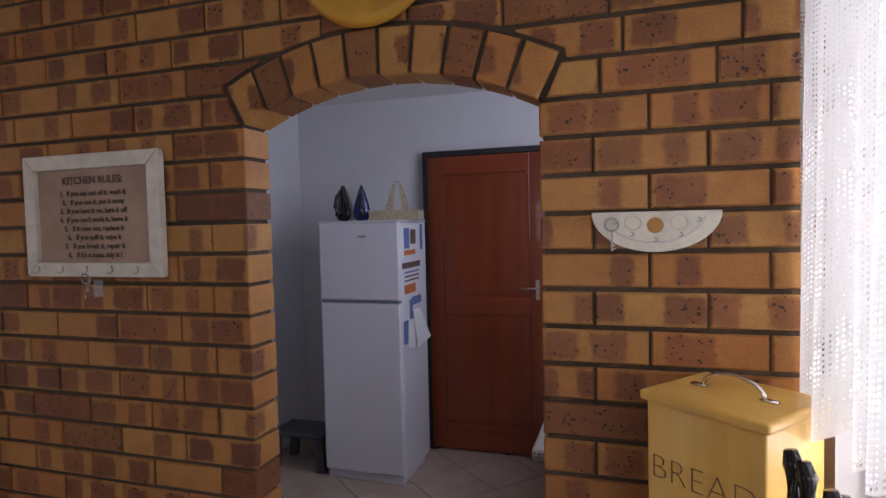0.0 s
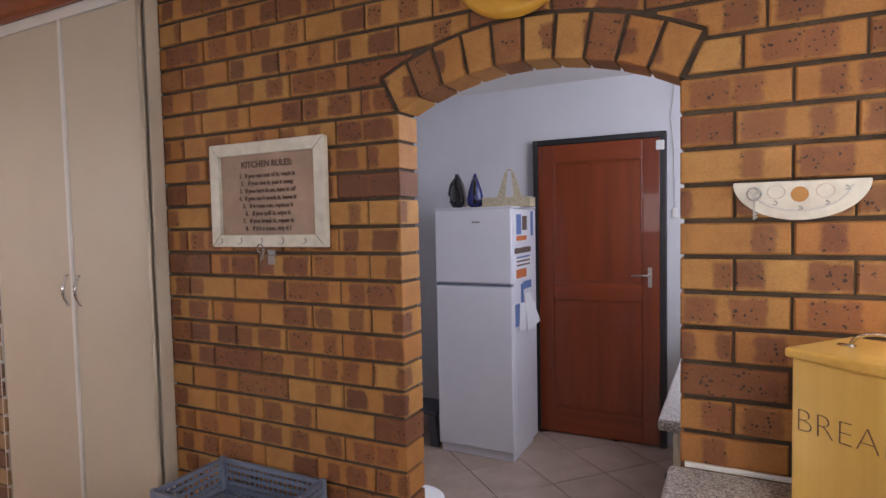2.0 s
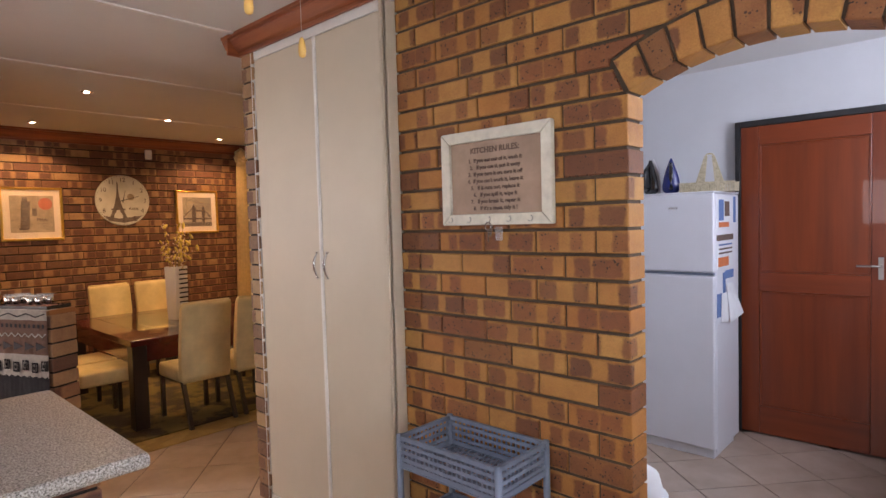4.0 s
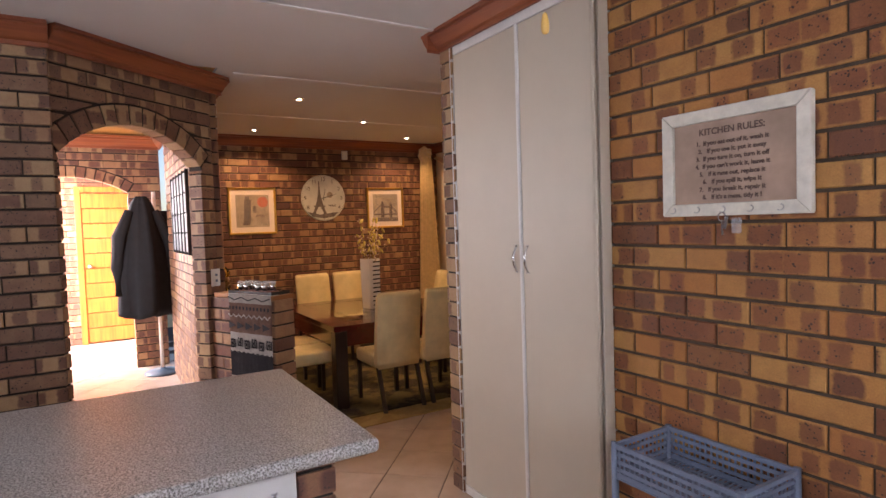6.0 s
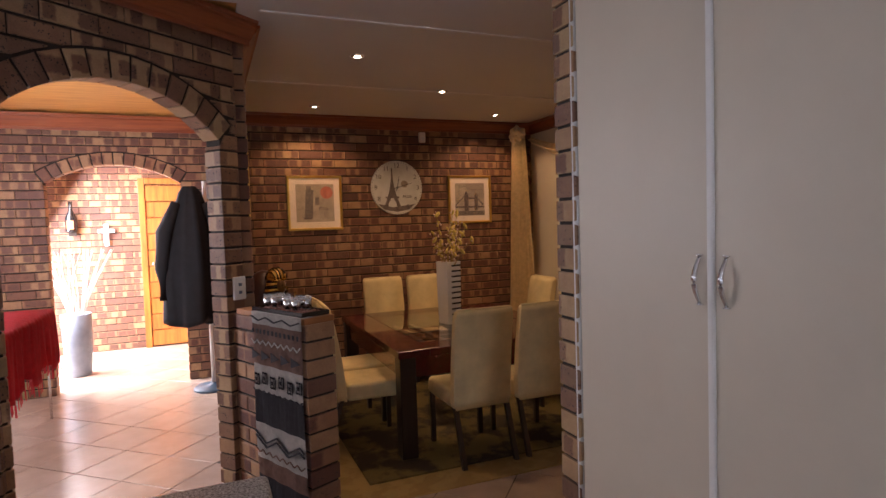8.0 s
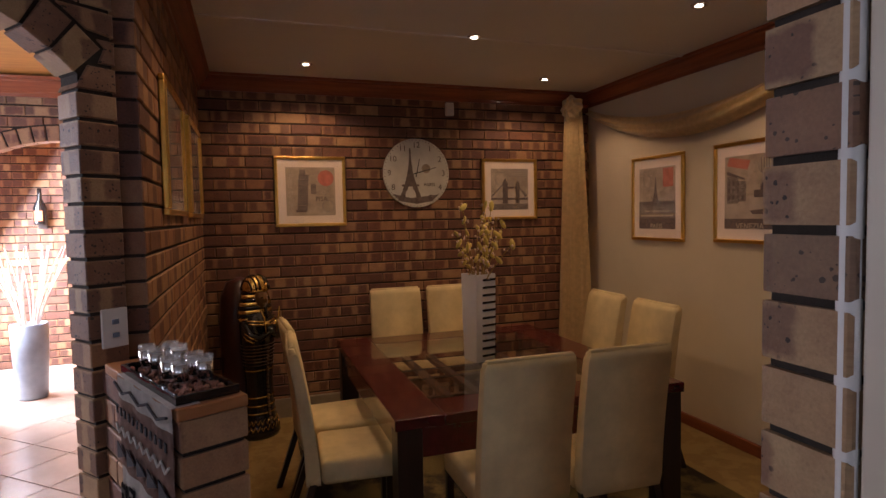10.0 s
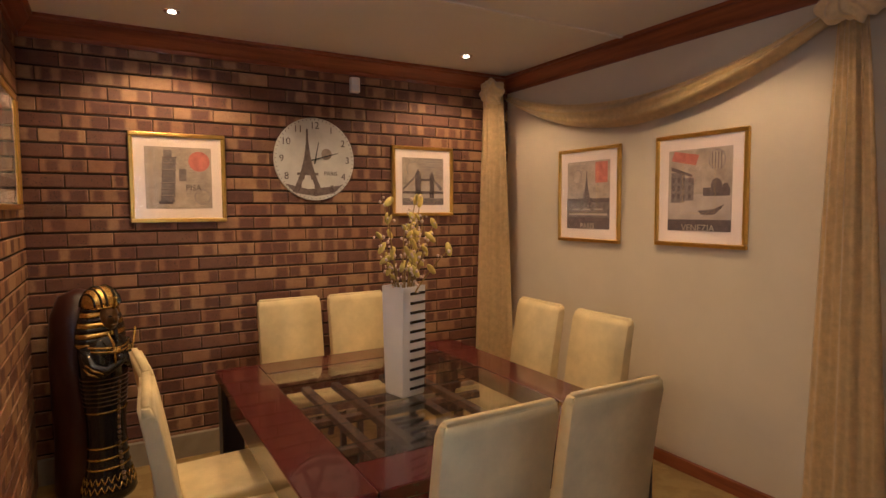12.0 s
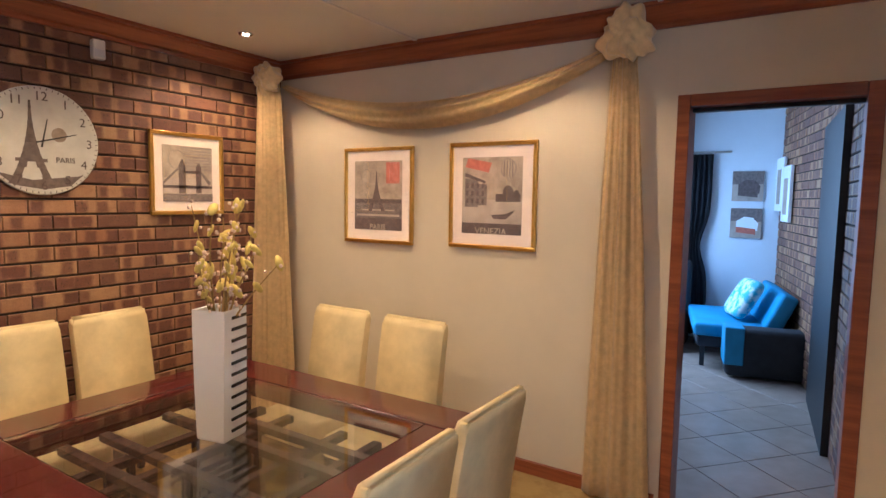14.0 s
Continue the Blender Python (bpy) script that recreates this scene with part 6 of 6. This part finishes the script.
lathe(bm, body, 36, 0.8, 1.0)
paint(BLACK)
for z in (0.165, 0.215, 0.27, 0.45):
    tube(bm, [(0.8 * body_r(z) * math.cos(a), body_r(z) * math.sin(a), z) for a in [2 * math.pi * q / 28 for q in range(29)]], 0.005, 6)
for k in range(24):
    a, a2 = 2 * math.pi * k / 24, 2 * math.pi * (k + 1) / 24
    for z in (0.055, 0.095):
        p = [((0.8 * body_r(q) + 0.001) * math.cos(c), (body_r(q) + 0.001) * math.sin(c), q) for c, q in ((a, z), ((a + a2) / 2, z + 0.032), (a2, z))]
        tube(bm, p, 0.0035, 5)
paint(GOLD)
for k in range(7):
    z = 0.485 + 0.022 * k
    tube(bm, [(0.8 * body_r(z) * math.cos(a), body_r(z) * math.sin(a), z) for a in [2 * math.pi * q / 28 for q in range(29)]], 0.0028, 5)
for k in range(20):
    z = 0.10 + 0.026 * k
    blob((0.8 * body_r(z) + 0.003, 0, z), (0.007, 0.011, 0.010), 8)
paint(BRONZE)
# headdress: striped lappets, then the domed crown with stripes front to back
prof = ((0.128, 0.775), (0.134, 0.80), (0.132, 0.825), (0.129, 0.85), (0.124, 0.875), (0.117, 0.90), (0.109, 0.925), (0.101, 0.95), (0.094, 0.97))
for k, ((r0, z0), (r1, z1)) in enumerate(zip(prof, prof[1:])):
    lathe(bm, ((r0 - 0.006, z0), (r0, z0 + 0.003), (r1 + 0.001, z1 - 0.003), (r1 - 0.006, z1)), 32, 0.58, 1.0, (-0.012, 0, 0))
    paint(GOLD if k % 2 == 0 else BLACK)
lathe(bm, ((0.094, 0.97), (0.092, 1.0), (0.082, 1.03), (0.06, 1.055), (0.03, 1.068), (0.002, 1.072)), 32, 0.78, 1.0, (-0.005, 0, 0))
paint(GOLD)
for y in (-0.075, -0.05, -0.025, 0.025, 0.05, 0.075):
    pts = []
    for k in range(13):
        a = math.pi * k / 12
        h = math.sqrt(max(1 - (y / 0.096) ** 2, 0.05))
        pts.append((-0.005 + 0.079 * h * math.cos(a), y, 0.975 + 0.099 * h * math.sin(a)))
    tube(bm, pts, 0.0055, 5)
paint(BLACK)
blob((0.030, 0, 0.915), (0.058, 0.052, 0.072))
blob((0.092, 0, 0.908), (0.010, 0.009, 0.016), 10)
blob((0.082, 0, 0.882), (0.009, 0.018, 0.005), 10)
for sgn in (-1, 1):
    blob((0.022, sgn * 0.062, 0.915), (0.012, 0.012, 0.020), 10)
blob((0.02, 0, 0.86), (0.045, 0.04, 0.03), 12)
paint(BRONZE)
for sgn in (-1, 1):
    blob((0.079, sgn * 0.021, 0.925), (0.006, 0.012, 0.005), 10)
tube(bm, [(0.082, 0, 0.862), (0.094, 0, 0.79)], [0.010, 0.013], 8)
paint(BLACK)
tube(bm, [(0.085 * math.cos(a) * 0.86, 0.066 * math.sin(a) * 1.2, 0.965 + 0.006 * math.cos(a)) for a in [-1.5 + 3.0 * q / 12 for q in range(13)]], 0.006, 6)
tube(bm, [(0.078, 0, 0.965), (0.095, 0, 0.985), (0.088, 0, 1.01), (0.10, 0, 1.018)], [0.009, 0.008, 0.007, 0.009], 8)
for z, r in ((0.765, 0.122), (0.745, 0.122)):
    tube(bm, [(0.8 * r * math.cos(a) + 0.003, r * math.sin(a), z + 0.02 * abs(math.sin(a))) for a in [-1.5 + 3.0 * q / 16 for q in range(17)]], 0.005, 6)
paint(GOLD)
for sgn in (-1, 1):
    tube(bm, [(0.01, sgn * 0.115, 0.78), (0.055, sgn * 0.118, 0.69), (0.10, sgn * 0.075, 0.665), (0.118, sgn * 0.01, 0.70), (0.122, -sgn * 0.03, 0.74)], [0.028, 0.028, 0.025, 0.020, 0.017], 12)
paint(BLACK)
for sgn in (-1, 1):
    for q in range(4):
        tube(bm, [(0.112, -sgn * (0.018 + 0.010 * q), 0.735 + 0.004 * q), (0.138, -sgn * (0.026 + 0.010 * q), 0.757), (0.132, -sgn * (0.030 + 0.009 * q), 0.782 - 0.004 * q)], 0.0058, 6)
    tube(bm, [(0.126, -sgn * 0.045, 0.70), (0.135, -sgn * 0.06, 0.80), (0.125, -sgn * 0.082, 0.86)], 0.006, 6)
    tube(bm, [(0.035, sgn * 0.143, 0.69), (0.06, sgn * 0.138, 0.665), (0.085, sgn * 0.112, 0.645)], 0.006, 6)
    tube(bm, [(0.05, sgn * 0.146, 0.71), (0.08, sgn * 0.13, 0.68), (0.105, sgn * 0.10, 0.66)], 0.005, 6)
paint(GOLD)
lathe(bm, ((0.15, 0.0), (0.16, 0.04), (0.15, 0.3), (0.16, 0.75), (0.145, 0.92), (0.10, 1.02), (0.02, 1.05)), 32, 0.75, 0.95, (-0.15, 0, 0))
paint(MAROON)
bmesh.ops.recalc_face_normals(bm, faces=bm.faces[:])
me = bpy.data.meshes.new("pharaoh_statue")
bm.to_mesh(me)
bm.free()
for m_ in (M["black_gloss"], plain("antique_gold", (0.72, 0.50, 0.14), 0.25, 0.95, 0.2, 40, 0.2), plain("maroon_lacquer", (0.035, 0.008, 0.006), 0.35, 0, 0.15, 6, 0.05), plain("dark_bronze", (0.16, 0.09, 0.04), 0.3, 0.8, 0.25, 40, 0.2)):
    me.materials.append(m_)
for p_ in me.polygons:
    p_.use_smooth = True
ph = new("pharaoh_statue", me)
ph.matrix_world = pose(-5.52, -0.64, 0.006, 0, 0, 42)
tagged(ph, "black and gold pharaoh statue on the carpet by the corner", "statue")

# hall
cr = thing("coat_stand", "slim pale coat stand hung with dark coats in the hall", "coat stand", (-5.93, -1.18, 0))
bm = bmesh.new()
lathe(bm, ((0.17, 0.0), (0.17, 0.015), (0.15, 0.03), (0.03, 0.045), (0.02, 0.06)), 32)
part("foot", bm, plain("slate_blue_paint", (0.05, 0.085, 0.13), 0.4, 0, 0.1, 10, 0.05), cr, "round slate blue foot", smooth=True)
bm = bmesh.new()
tube(bm, [(0, 0, 0.05), (0, 0, 1.85)], 0.018, 14)
part("pole", bm, M["white_trim"], cr, smooth=True)


def hung_coat(at, turn, w, top, bottom, label):
    t = thing("coat", label, "coat", at, turn, group="coats on the stand")
    bm = bmesh.new()
    rows = []
    for j in range(22):
        f = j / 21
        z = top - (top - bottom) * f
        r = w * (0.22 + 0.78 * min(1, f * 1.5) ** 0.6)
        ring_ = []
        for k in range(36):
            a = 2 * math.pi * k / 36
            q = r * (1 + (0.05 + 0.08 * f) * math.sin(5 * a + f * 2) + 0.05 * math.sin(11 * a))
            ring_.append(bm.verts.new((q * math.cos(a) * 0.75, q * math.sin(a), z + 0.02 * math.sin(3 * a) * f)))
        rows.append(ring_)
    for a, b in zip(rows, rows[1:]):
        for k in range(36):
            bm.faces.new((a[k], a[(k + 1) % 36], b[(k + 1) % 36], b[k]))
    bm.faces.new(rows[0][::-1])
    bm.faces.new(rows[-1])
    part("body", bm, M["coat"], t, smooth=True)
    for s in (-1, 1):
        bm = bmesh.new()
        tube(bm, [(0.02, s * w * 0.45, top - 0.15), (0.05, s * w * 0.95, top - 0.4), (0.05, s * w * 1.05, top - 0.7), (0.04, s * w * 0.98, bottom + 0.22)], [0.05, 0.065, 0.06, 0.05], 14)
        part("sleeve", bm, M["coat"], t, smooth=True)
    return t


hung_coat((-5.87, -1.30, 0), 10, 0.235, 1.80, 0.62, "long black coat on the hall coat stand")
hung_coat((-6.02, -1.09, 0), -15, 0.20, 1.66, 0.60, "shorter black jacket on the hall coat stand")
hp = thing("lattice_panel", "black lattice picture panel on the hall brick wall", "wall panel", (-4.6, -1.080, 1.58), 0)
for i in range(5):
    for k in range(4):
        flat_box("cell", (-0.48 + i * 0.195, -0.30 + i * 0.195, -0.02, 0, -0.30 + k * 0.155, -0.155 + k * 0.155), M["dark_window"], hp, r=0.004)
for i in range(6):
    flat_box("bar", (-0.5 + i * 0.195, -0.485 + i * 0.195, -0.028, -0.002, -0.32, 0.33), M["black"], hp, r=0.002)

cs = thing("console_table", "narrow hall console table under a red throw", "console table", (-5.05, -2.5, 0))
flat_box("tabletop", (-0.62, 0.72, -0.18, 0.18, 0.81, 0.84), M["darkwood"], cs, r=0.004)
for x in (-0.58, 0.68):
    for y in (-0.15, 0.15):
        bm = bmesh.new()
        tube(bm, [(x, y, 0), (x, y, 0.81)], [0.008, 0.012], 10)
        part("leg", bm, M["chrome"], cs, "thin metal leg", smooth=True)
th = thing("red_throw", "red fringed woollen throw over the hall console table", "throw", (-5.05, -2.5, 0))
rows = []
for i in range(60):
    f = i / 59
    x = -0.64 + 1.38 * f
    row = [(x, -0.19, 0.75), (x, -0.19, 0.846), (x, 0.0, 0.85), (x, 0.185, 0.847)]
    drop = 0.40 + 0.05 * math.sin(i * 0.3)
    for k in range(1, 12):
        row.append((x + 0.01 * math.sin(k * 0.5 + i), 0.20 + 0.018 * math.sin(i * 0.8) * k / 11 + 0.01 * math.sin(i * 1.9), 0.845 - drop * k / 11))
    rows.append(row)
bm = bmesh.new()
vv = [[bm.verts.new(p) for p in row] for row in rows]
for a, b in zip(vv, vv[1:]):
    for k in range(len(a) - 1):
        bm.faces.new((a[k], a[k + 1], b[k + 1], b[k]))
bmesh.ops.solidify(bm, geom=bm.faces[:], thickness=0.006)
part("cloth", bm, M["red_cloth"], th, smooth=True)
bm = bmesh.new()
for i in range(60):
    x, y, z = rows[i][-1]
    tube(bm, [(x, y, z), (x + 0.004, y + 0.003, z - 0.07)], 0.003, 5)
part("fringe", bm, M["red_cloth"], th, kind="stuff")

po = thing("floor_vase", "tall blue grey floor vase with bleached twigs in the entry", "vase", (-7.1, -2.42, 0))
bm = bmesh.new()
lathe(bm, ((0.10, 0), (0.11, 0.02), (0.13, 0.4), (0.135, 0.62), (0.12, 0.62), (0.11, 0.4), (0.05, 0.38)), 28)
part("vessel", bm, M["pot_grey"], po, smooth=True)
for k in range(26):
    a, l_ = rnd.uniform(0, 6.28), rnd.uniform(0.1, 0.35)
    bm = bmesh.new()
    pts = [(0.04 * math.cos(a), 0.04 * math.sin(a), 0.4)] + [((0.05 + l_ * f ** 1.4) * math.cos(a + f * 0.5), (0.05 + l_ * f ** 1.4) * math.sin(a + f * 0.5), 0.5 + 0.75 * f) for f in (0.2, 0.4, 0.6, 0.8, 1.0)]
    tube(bm, pts, [0.006, 0.005, 0.005, 0.004, 0.003, 0.002], 5)
    part("twig", bm, M["white_twig"], po)
fd = new("door_2")
fd.matrix_world = pose(-8.285, -1.92, 0, 0, 0, 90)
tagged(fd, "golden varnished plank front door, closed", kind="structure")
for dims in ((0.0, 0.07, -0.06, 0, 0, 2.06), (0.78, 0.85, -0.06, 0, 0, 2.06), (0.0715, 0.7785, -0.06, 0, 1.99, 2.06)):
    flat_box("frame", dims, M["door_gold"], fd, r=0.004)
for k in range(10):
    flat_box("plank", (0.075, 0.775, -0.045 - 0.004 * (k % 2), -0.01, 0.02 + k * 0.196, 0.206 + k * 0.196), M["door_gold"], fd, r=0.005)
bm = bmesh.new()
lathe(bm, ((0.03, 0), (0.03, 0.01), (0.012, 0.02), (0.025, 0.05), (0.01, 0.06)), 16)
bmesh.ops.transform(bm, matrix=pose(0.14, -0.045, 1.02, 90), verts=bm.verts[:])
part("door_knob", bm, M["chrome"], fd, "steel knob", smooth=True)
lt = thing("wall_bottle_holder", "dark bottle shaped ornament on the entry wall", "ornament", (-8.28, -2.62, 1.55))
bm = bmesh.new()
lathe(bm, ((0.05, -0.12), (0.06, -0.1), (0.06, 0.05), (0.02, 0.14), (0.02, 0.24)), 18, at=(0.07, 0, 0))
part("bottle", bm, M["black_gloss"], lt, smooth=True)
flat_box("label_band", (0.127, 0.134, -0.035, 0.035, -0.08, 0.02), M["orange_print"], lt, r=0)
flat_box("bracket", (0, 0.02, -0.04, 0.04, -0.16, 0.05), M["darkwood"], lt, r=0.003)
cx_ = thing("wall_cross", "white cross on the entry brick wall", "wall ornament", (-8.27, -2.28, 1.4))
flat_box("upright", (0, 0.012, -0.025, 0.025, -0.14, 0.12), M["white_trim"], cx_, r=0.004)
flat_box("crossbar", (0.001, 0.013, -0.09, 0.09, 0.02, 0.06), M["white_trim"], cx_, r=0.004)

# lounge beyond the north door
slab("wall_lounge_north", -5.6, -1.9, 6.2, 6.35, 0, 2.5, M["lounge_wall"], "pale blue painted wall")
slab("wall_lounge_west", -5.6, -5.45, 2.26, 6.2, 0, 2.5, M["lounge_wall"], "pale blue painted wall")
brick_wall("wall_lounge_east", (-2.88, 6.2), (-2.52, 4.5), 2.5, DB, DM, "dim brick wall of the lounge", back=0.1)
brick_wall("wall_lounge_east", (-2.52, 4.5), (-2.38, 2.27), 2.5, DB, DM, "dim brick wall of the lounge", back=0.1)
slab("ceiling", -5.6, -1.9, 2.26, 6.35, 2.5, 2.6, M["ceiling"], "white lounge ceiling")
for dims in ((-3.18, -3.125, 2.097, 2.263, 0, 2.02), (-2.46, -2.40, 2.097, 2.263, 0, 2.02), (-3.124, -2.461, 2.097, 2.263, 1.965, 2.02)):
    trim("door_frame", *dims, M["pine"], "red brown wooden door frame", 0.004)
trim("door_track", -3.124, -2.461, 2.16, 2.2, 1.945, 1.964, M["black"], "dark sliding door track")
# Black sheet on the wall stands in for the unlit passage opening.
bm = bmesh.new()
box(bm, 0.0, 1.15, -0.045, -0.004, 0.0, 2.1, pose(-2.512, 4.45, 0, 0, 0, -86.4))
structure("door_3", bm, M["black"], "black sheet standing in for the dark doorway in the lounge wall")
so = thing("futon_sofa", "blue covered futon sofa bed with a dark arm in the lounge", "sofa", (-3.04, 5.08, 0), 12)
flat_box("base", (-0.42, 0.28, -0.1, 0.95, 0.20, 0.30), M["charcoal"], so, r=0.02, seg=3)
bm = bmesh.new()
box(bm, -0.45, 0.2, -0.12, 0.97, 0.301, 0.42)
bevel(bm, 0.035, 4)
part("seat", bm, M["blue_cloth"], so, smooth=True)
bm = bmesh.new()
box(bm, -0.07, 0.07, -0.1, 0.95, 0.0, 0.42, pose(0.16, 0, 0.33, 0, 24, 0))
bevel(bm, 0.035, 4)
part("backrest", bm, M["blue_cloth"], so, smooth=True)
bm = bmesh.new()
box(bm, -0.20, 0.44, -0.36, -0.125, 0.02, 0.44)
bevel(bm, 0.04, 4)
part("arm", bm, M["charcoal"], so, "dark upholstered arm", smooth=True)
flat_box("arm_cover", (-0.215, -0.06, -0.37, -0.12, 0.12, 0.452), M["blue_cloth"], so, r=0.012)
for x, y in ((-0.38, -0.02), (-0.38, 0.88), (0.2, 0.88)):
    flat_box("leg", (x, x + 0.04, y, y + 0.04, 0, 0.199), M["charcoal"], so, r=0.003)
cu = thing("cushion", "turquoise and cream patterned cushion leaning on the futon", "cushion")
cu.matrix_world = pose(-3.10, 5.36, 0.62, 0, 30, 24)
bm = bmesh.new()
bmesh.ops.create_uvsphere(bm, u_segments=24, v_segments=16, radius=1, matrix=Matrix.Identity(4))
for v in bm.verts:
    c = v.co
    v.co = (0.065 * c.x, 0.20 * (abs(c.y) ** 0.3) * (1 if c.y > 0 else -1), 0.20 * (abs(c.z) ** 0.3) * (1 if c.z > 0 else -1))
part("pad", bm, M["cushion"], cu, smooth=True)
for z in (1.705, 1.31):
    pc_ = thing("car_print", "unframed grey black car canvas on the pale wall" if z > 1.5 else "unframed red and white car canvas on the pale wall", "canvas print", (-3.185, 6.196, z))
    pc_.scale.x = 0.75
    flat_box("canvas", (-0.2, 0.2, -0.02, 0, -0.16, 0.16), M["print_sky"], pc_, r=0.003)
    flat_box("backdrop_shape", (-0.199, 0.199, -0.022, -0.0205, 0.02, 0.159), M["print_mid"], pc_, r=0)
    bm = bmesh.new()
    prism(bm, [(-0.12, -0.024, -0.06), (0.15, -0.024, -0.08), (0.16, -0.024, 0.0), (0.09, -0.024, 0.06), (-0.02, -0.024, 0.07), (-0.12, -0.024, 0.02)], (0, 0.0012, 0))
    part("car_shape", bm, M["print_dark"] if z > 1.5 else M["paper"], pc_)
    bm = bmesh.new()
    prism(bm, [(-0.12, -0.0255, -0.10), (0.13, -0.0255, -0.12), (0.13, -0.0255, -0.06), (-0.12, -0.0255, -0.04)], (0, 0.001, 0))
    part("car_body_shape", bm, M["print_dark"] if z > 1.5 else M["print_red"], pc_)
dk = thing("dark_curtain", "charcoal curtain gathered with a tie-back in the lounge", "curtain")
rows = []
for j in range(28):
    f = j / 27
    z = 2.05 - 2.0 * f
    half = 0.17 - 0.09 * math.exp(-((f - 0.5) / 0.12) ** 2)
    rows.append([(-3.70 + (i / 30 * 2 - 1) * half, 6.12 + 0.03 * math.sin(i * 1.3), z) for i in range(31)])
cloth_sheet(rows, M["charcoal"], dk, "cloth")
bm = bmesh.new()
tube(bm, [(-4.9, 6.12, 2.07), (-3.35, 6.12, 2.07)], 0.012, 10)
part("rod", bm, M["metal"], dk, smooth=True)
ac = thing("armchair", "dark grey armchair with a small blue cushion in the lounge", "armchair", (-3.95, 5.6, 0))
flat_box("seat", (-0.3, 0.3, -0.3, 0.3, 0.0, 0.40), M["charcoal"], ac, r=0.04, seg=3)
flat_box("backrest", (-0.3, 0.3, 0.18, 0.34, 0.401, 0.9), M["charcoal"], ac, r=0.04, seg=3)
flat_box("seat_pad", (-0.2, 0.25, -0.25, 0.1, 0.405, 0.46), M["blue_cloth"], ac, r=0.02, seg=3)
for m_, lab in ((pose(-2.792, 5.72, 1.62, 0, 0, -78), "white"), (pose(-2.862, 6.04, 1.72, 0, 0, -78), "pale")):
    wp = thing("canvas_print", lab + " canvas print on the dim brick lounge wall", "canvas print")
    wp.matrix_world = m_
    flat_box("canvas", (-0.17, 0.17, -0.03, 0, -0.27, 0.27), M["paper"], wp, r=0.003)
    flat_box("print_shape", (-0.1, 0.08, -0.032, -0.0305, -0.2, 0.15), M["print_sky"], wp, r=0)


lay_tiles()
lay_bricks()
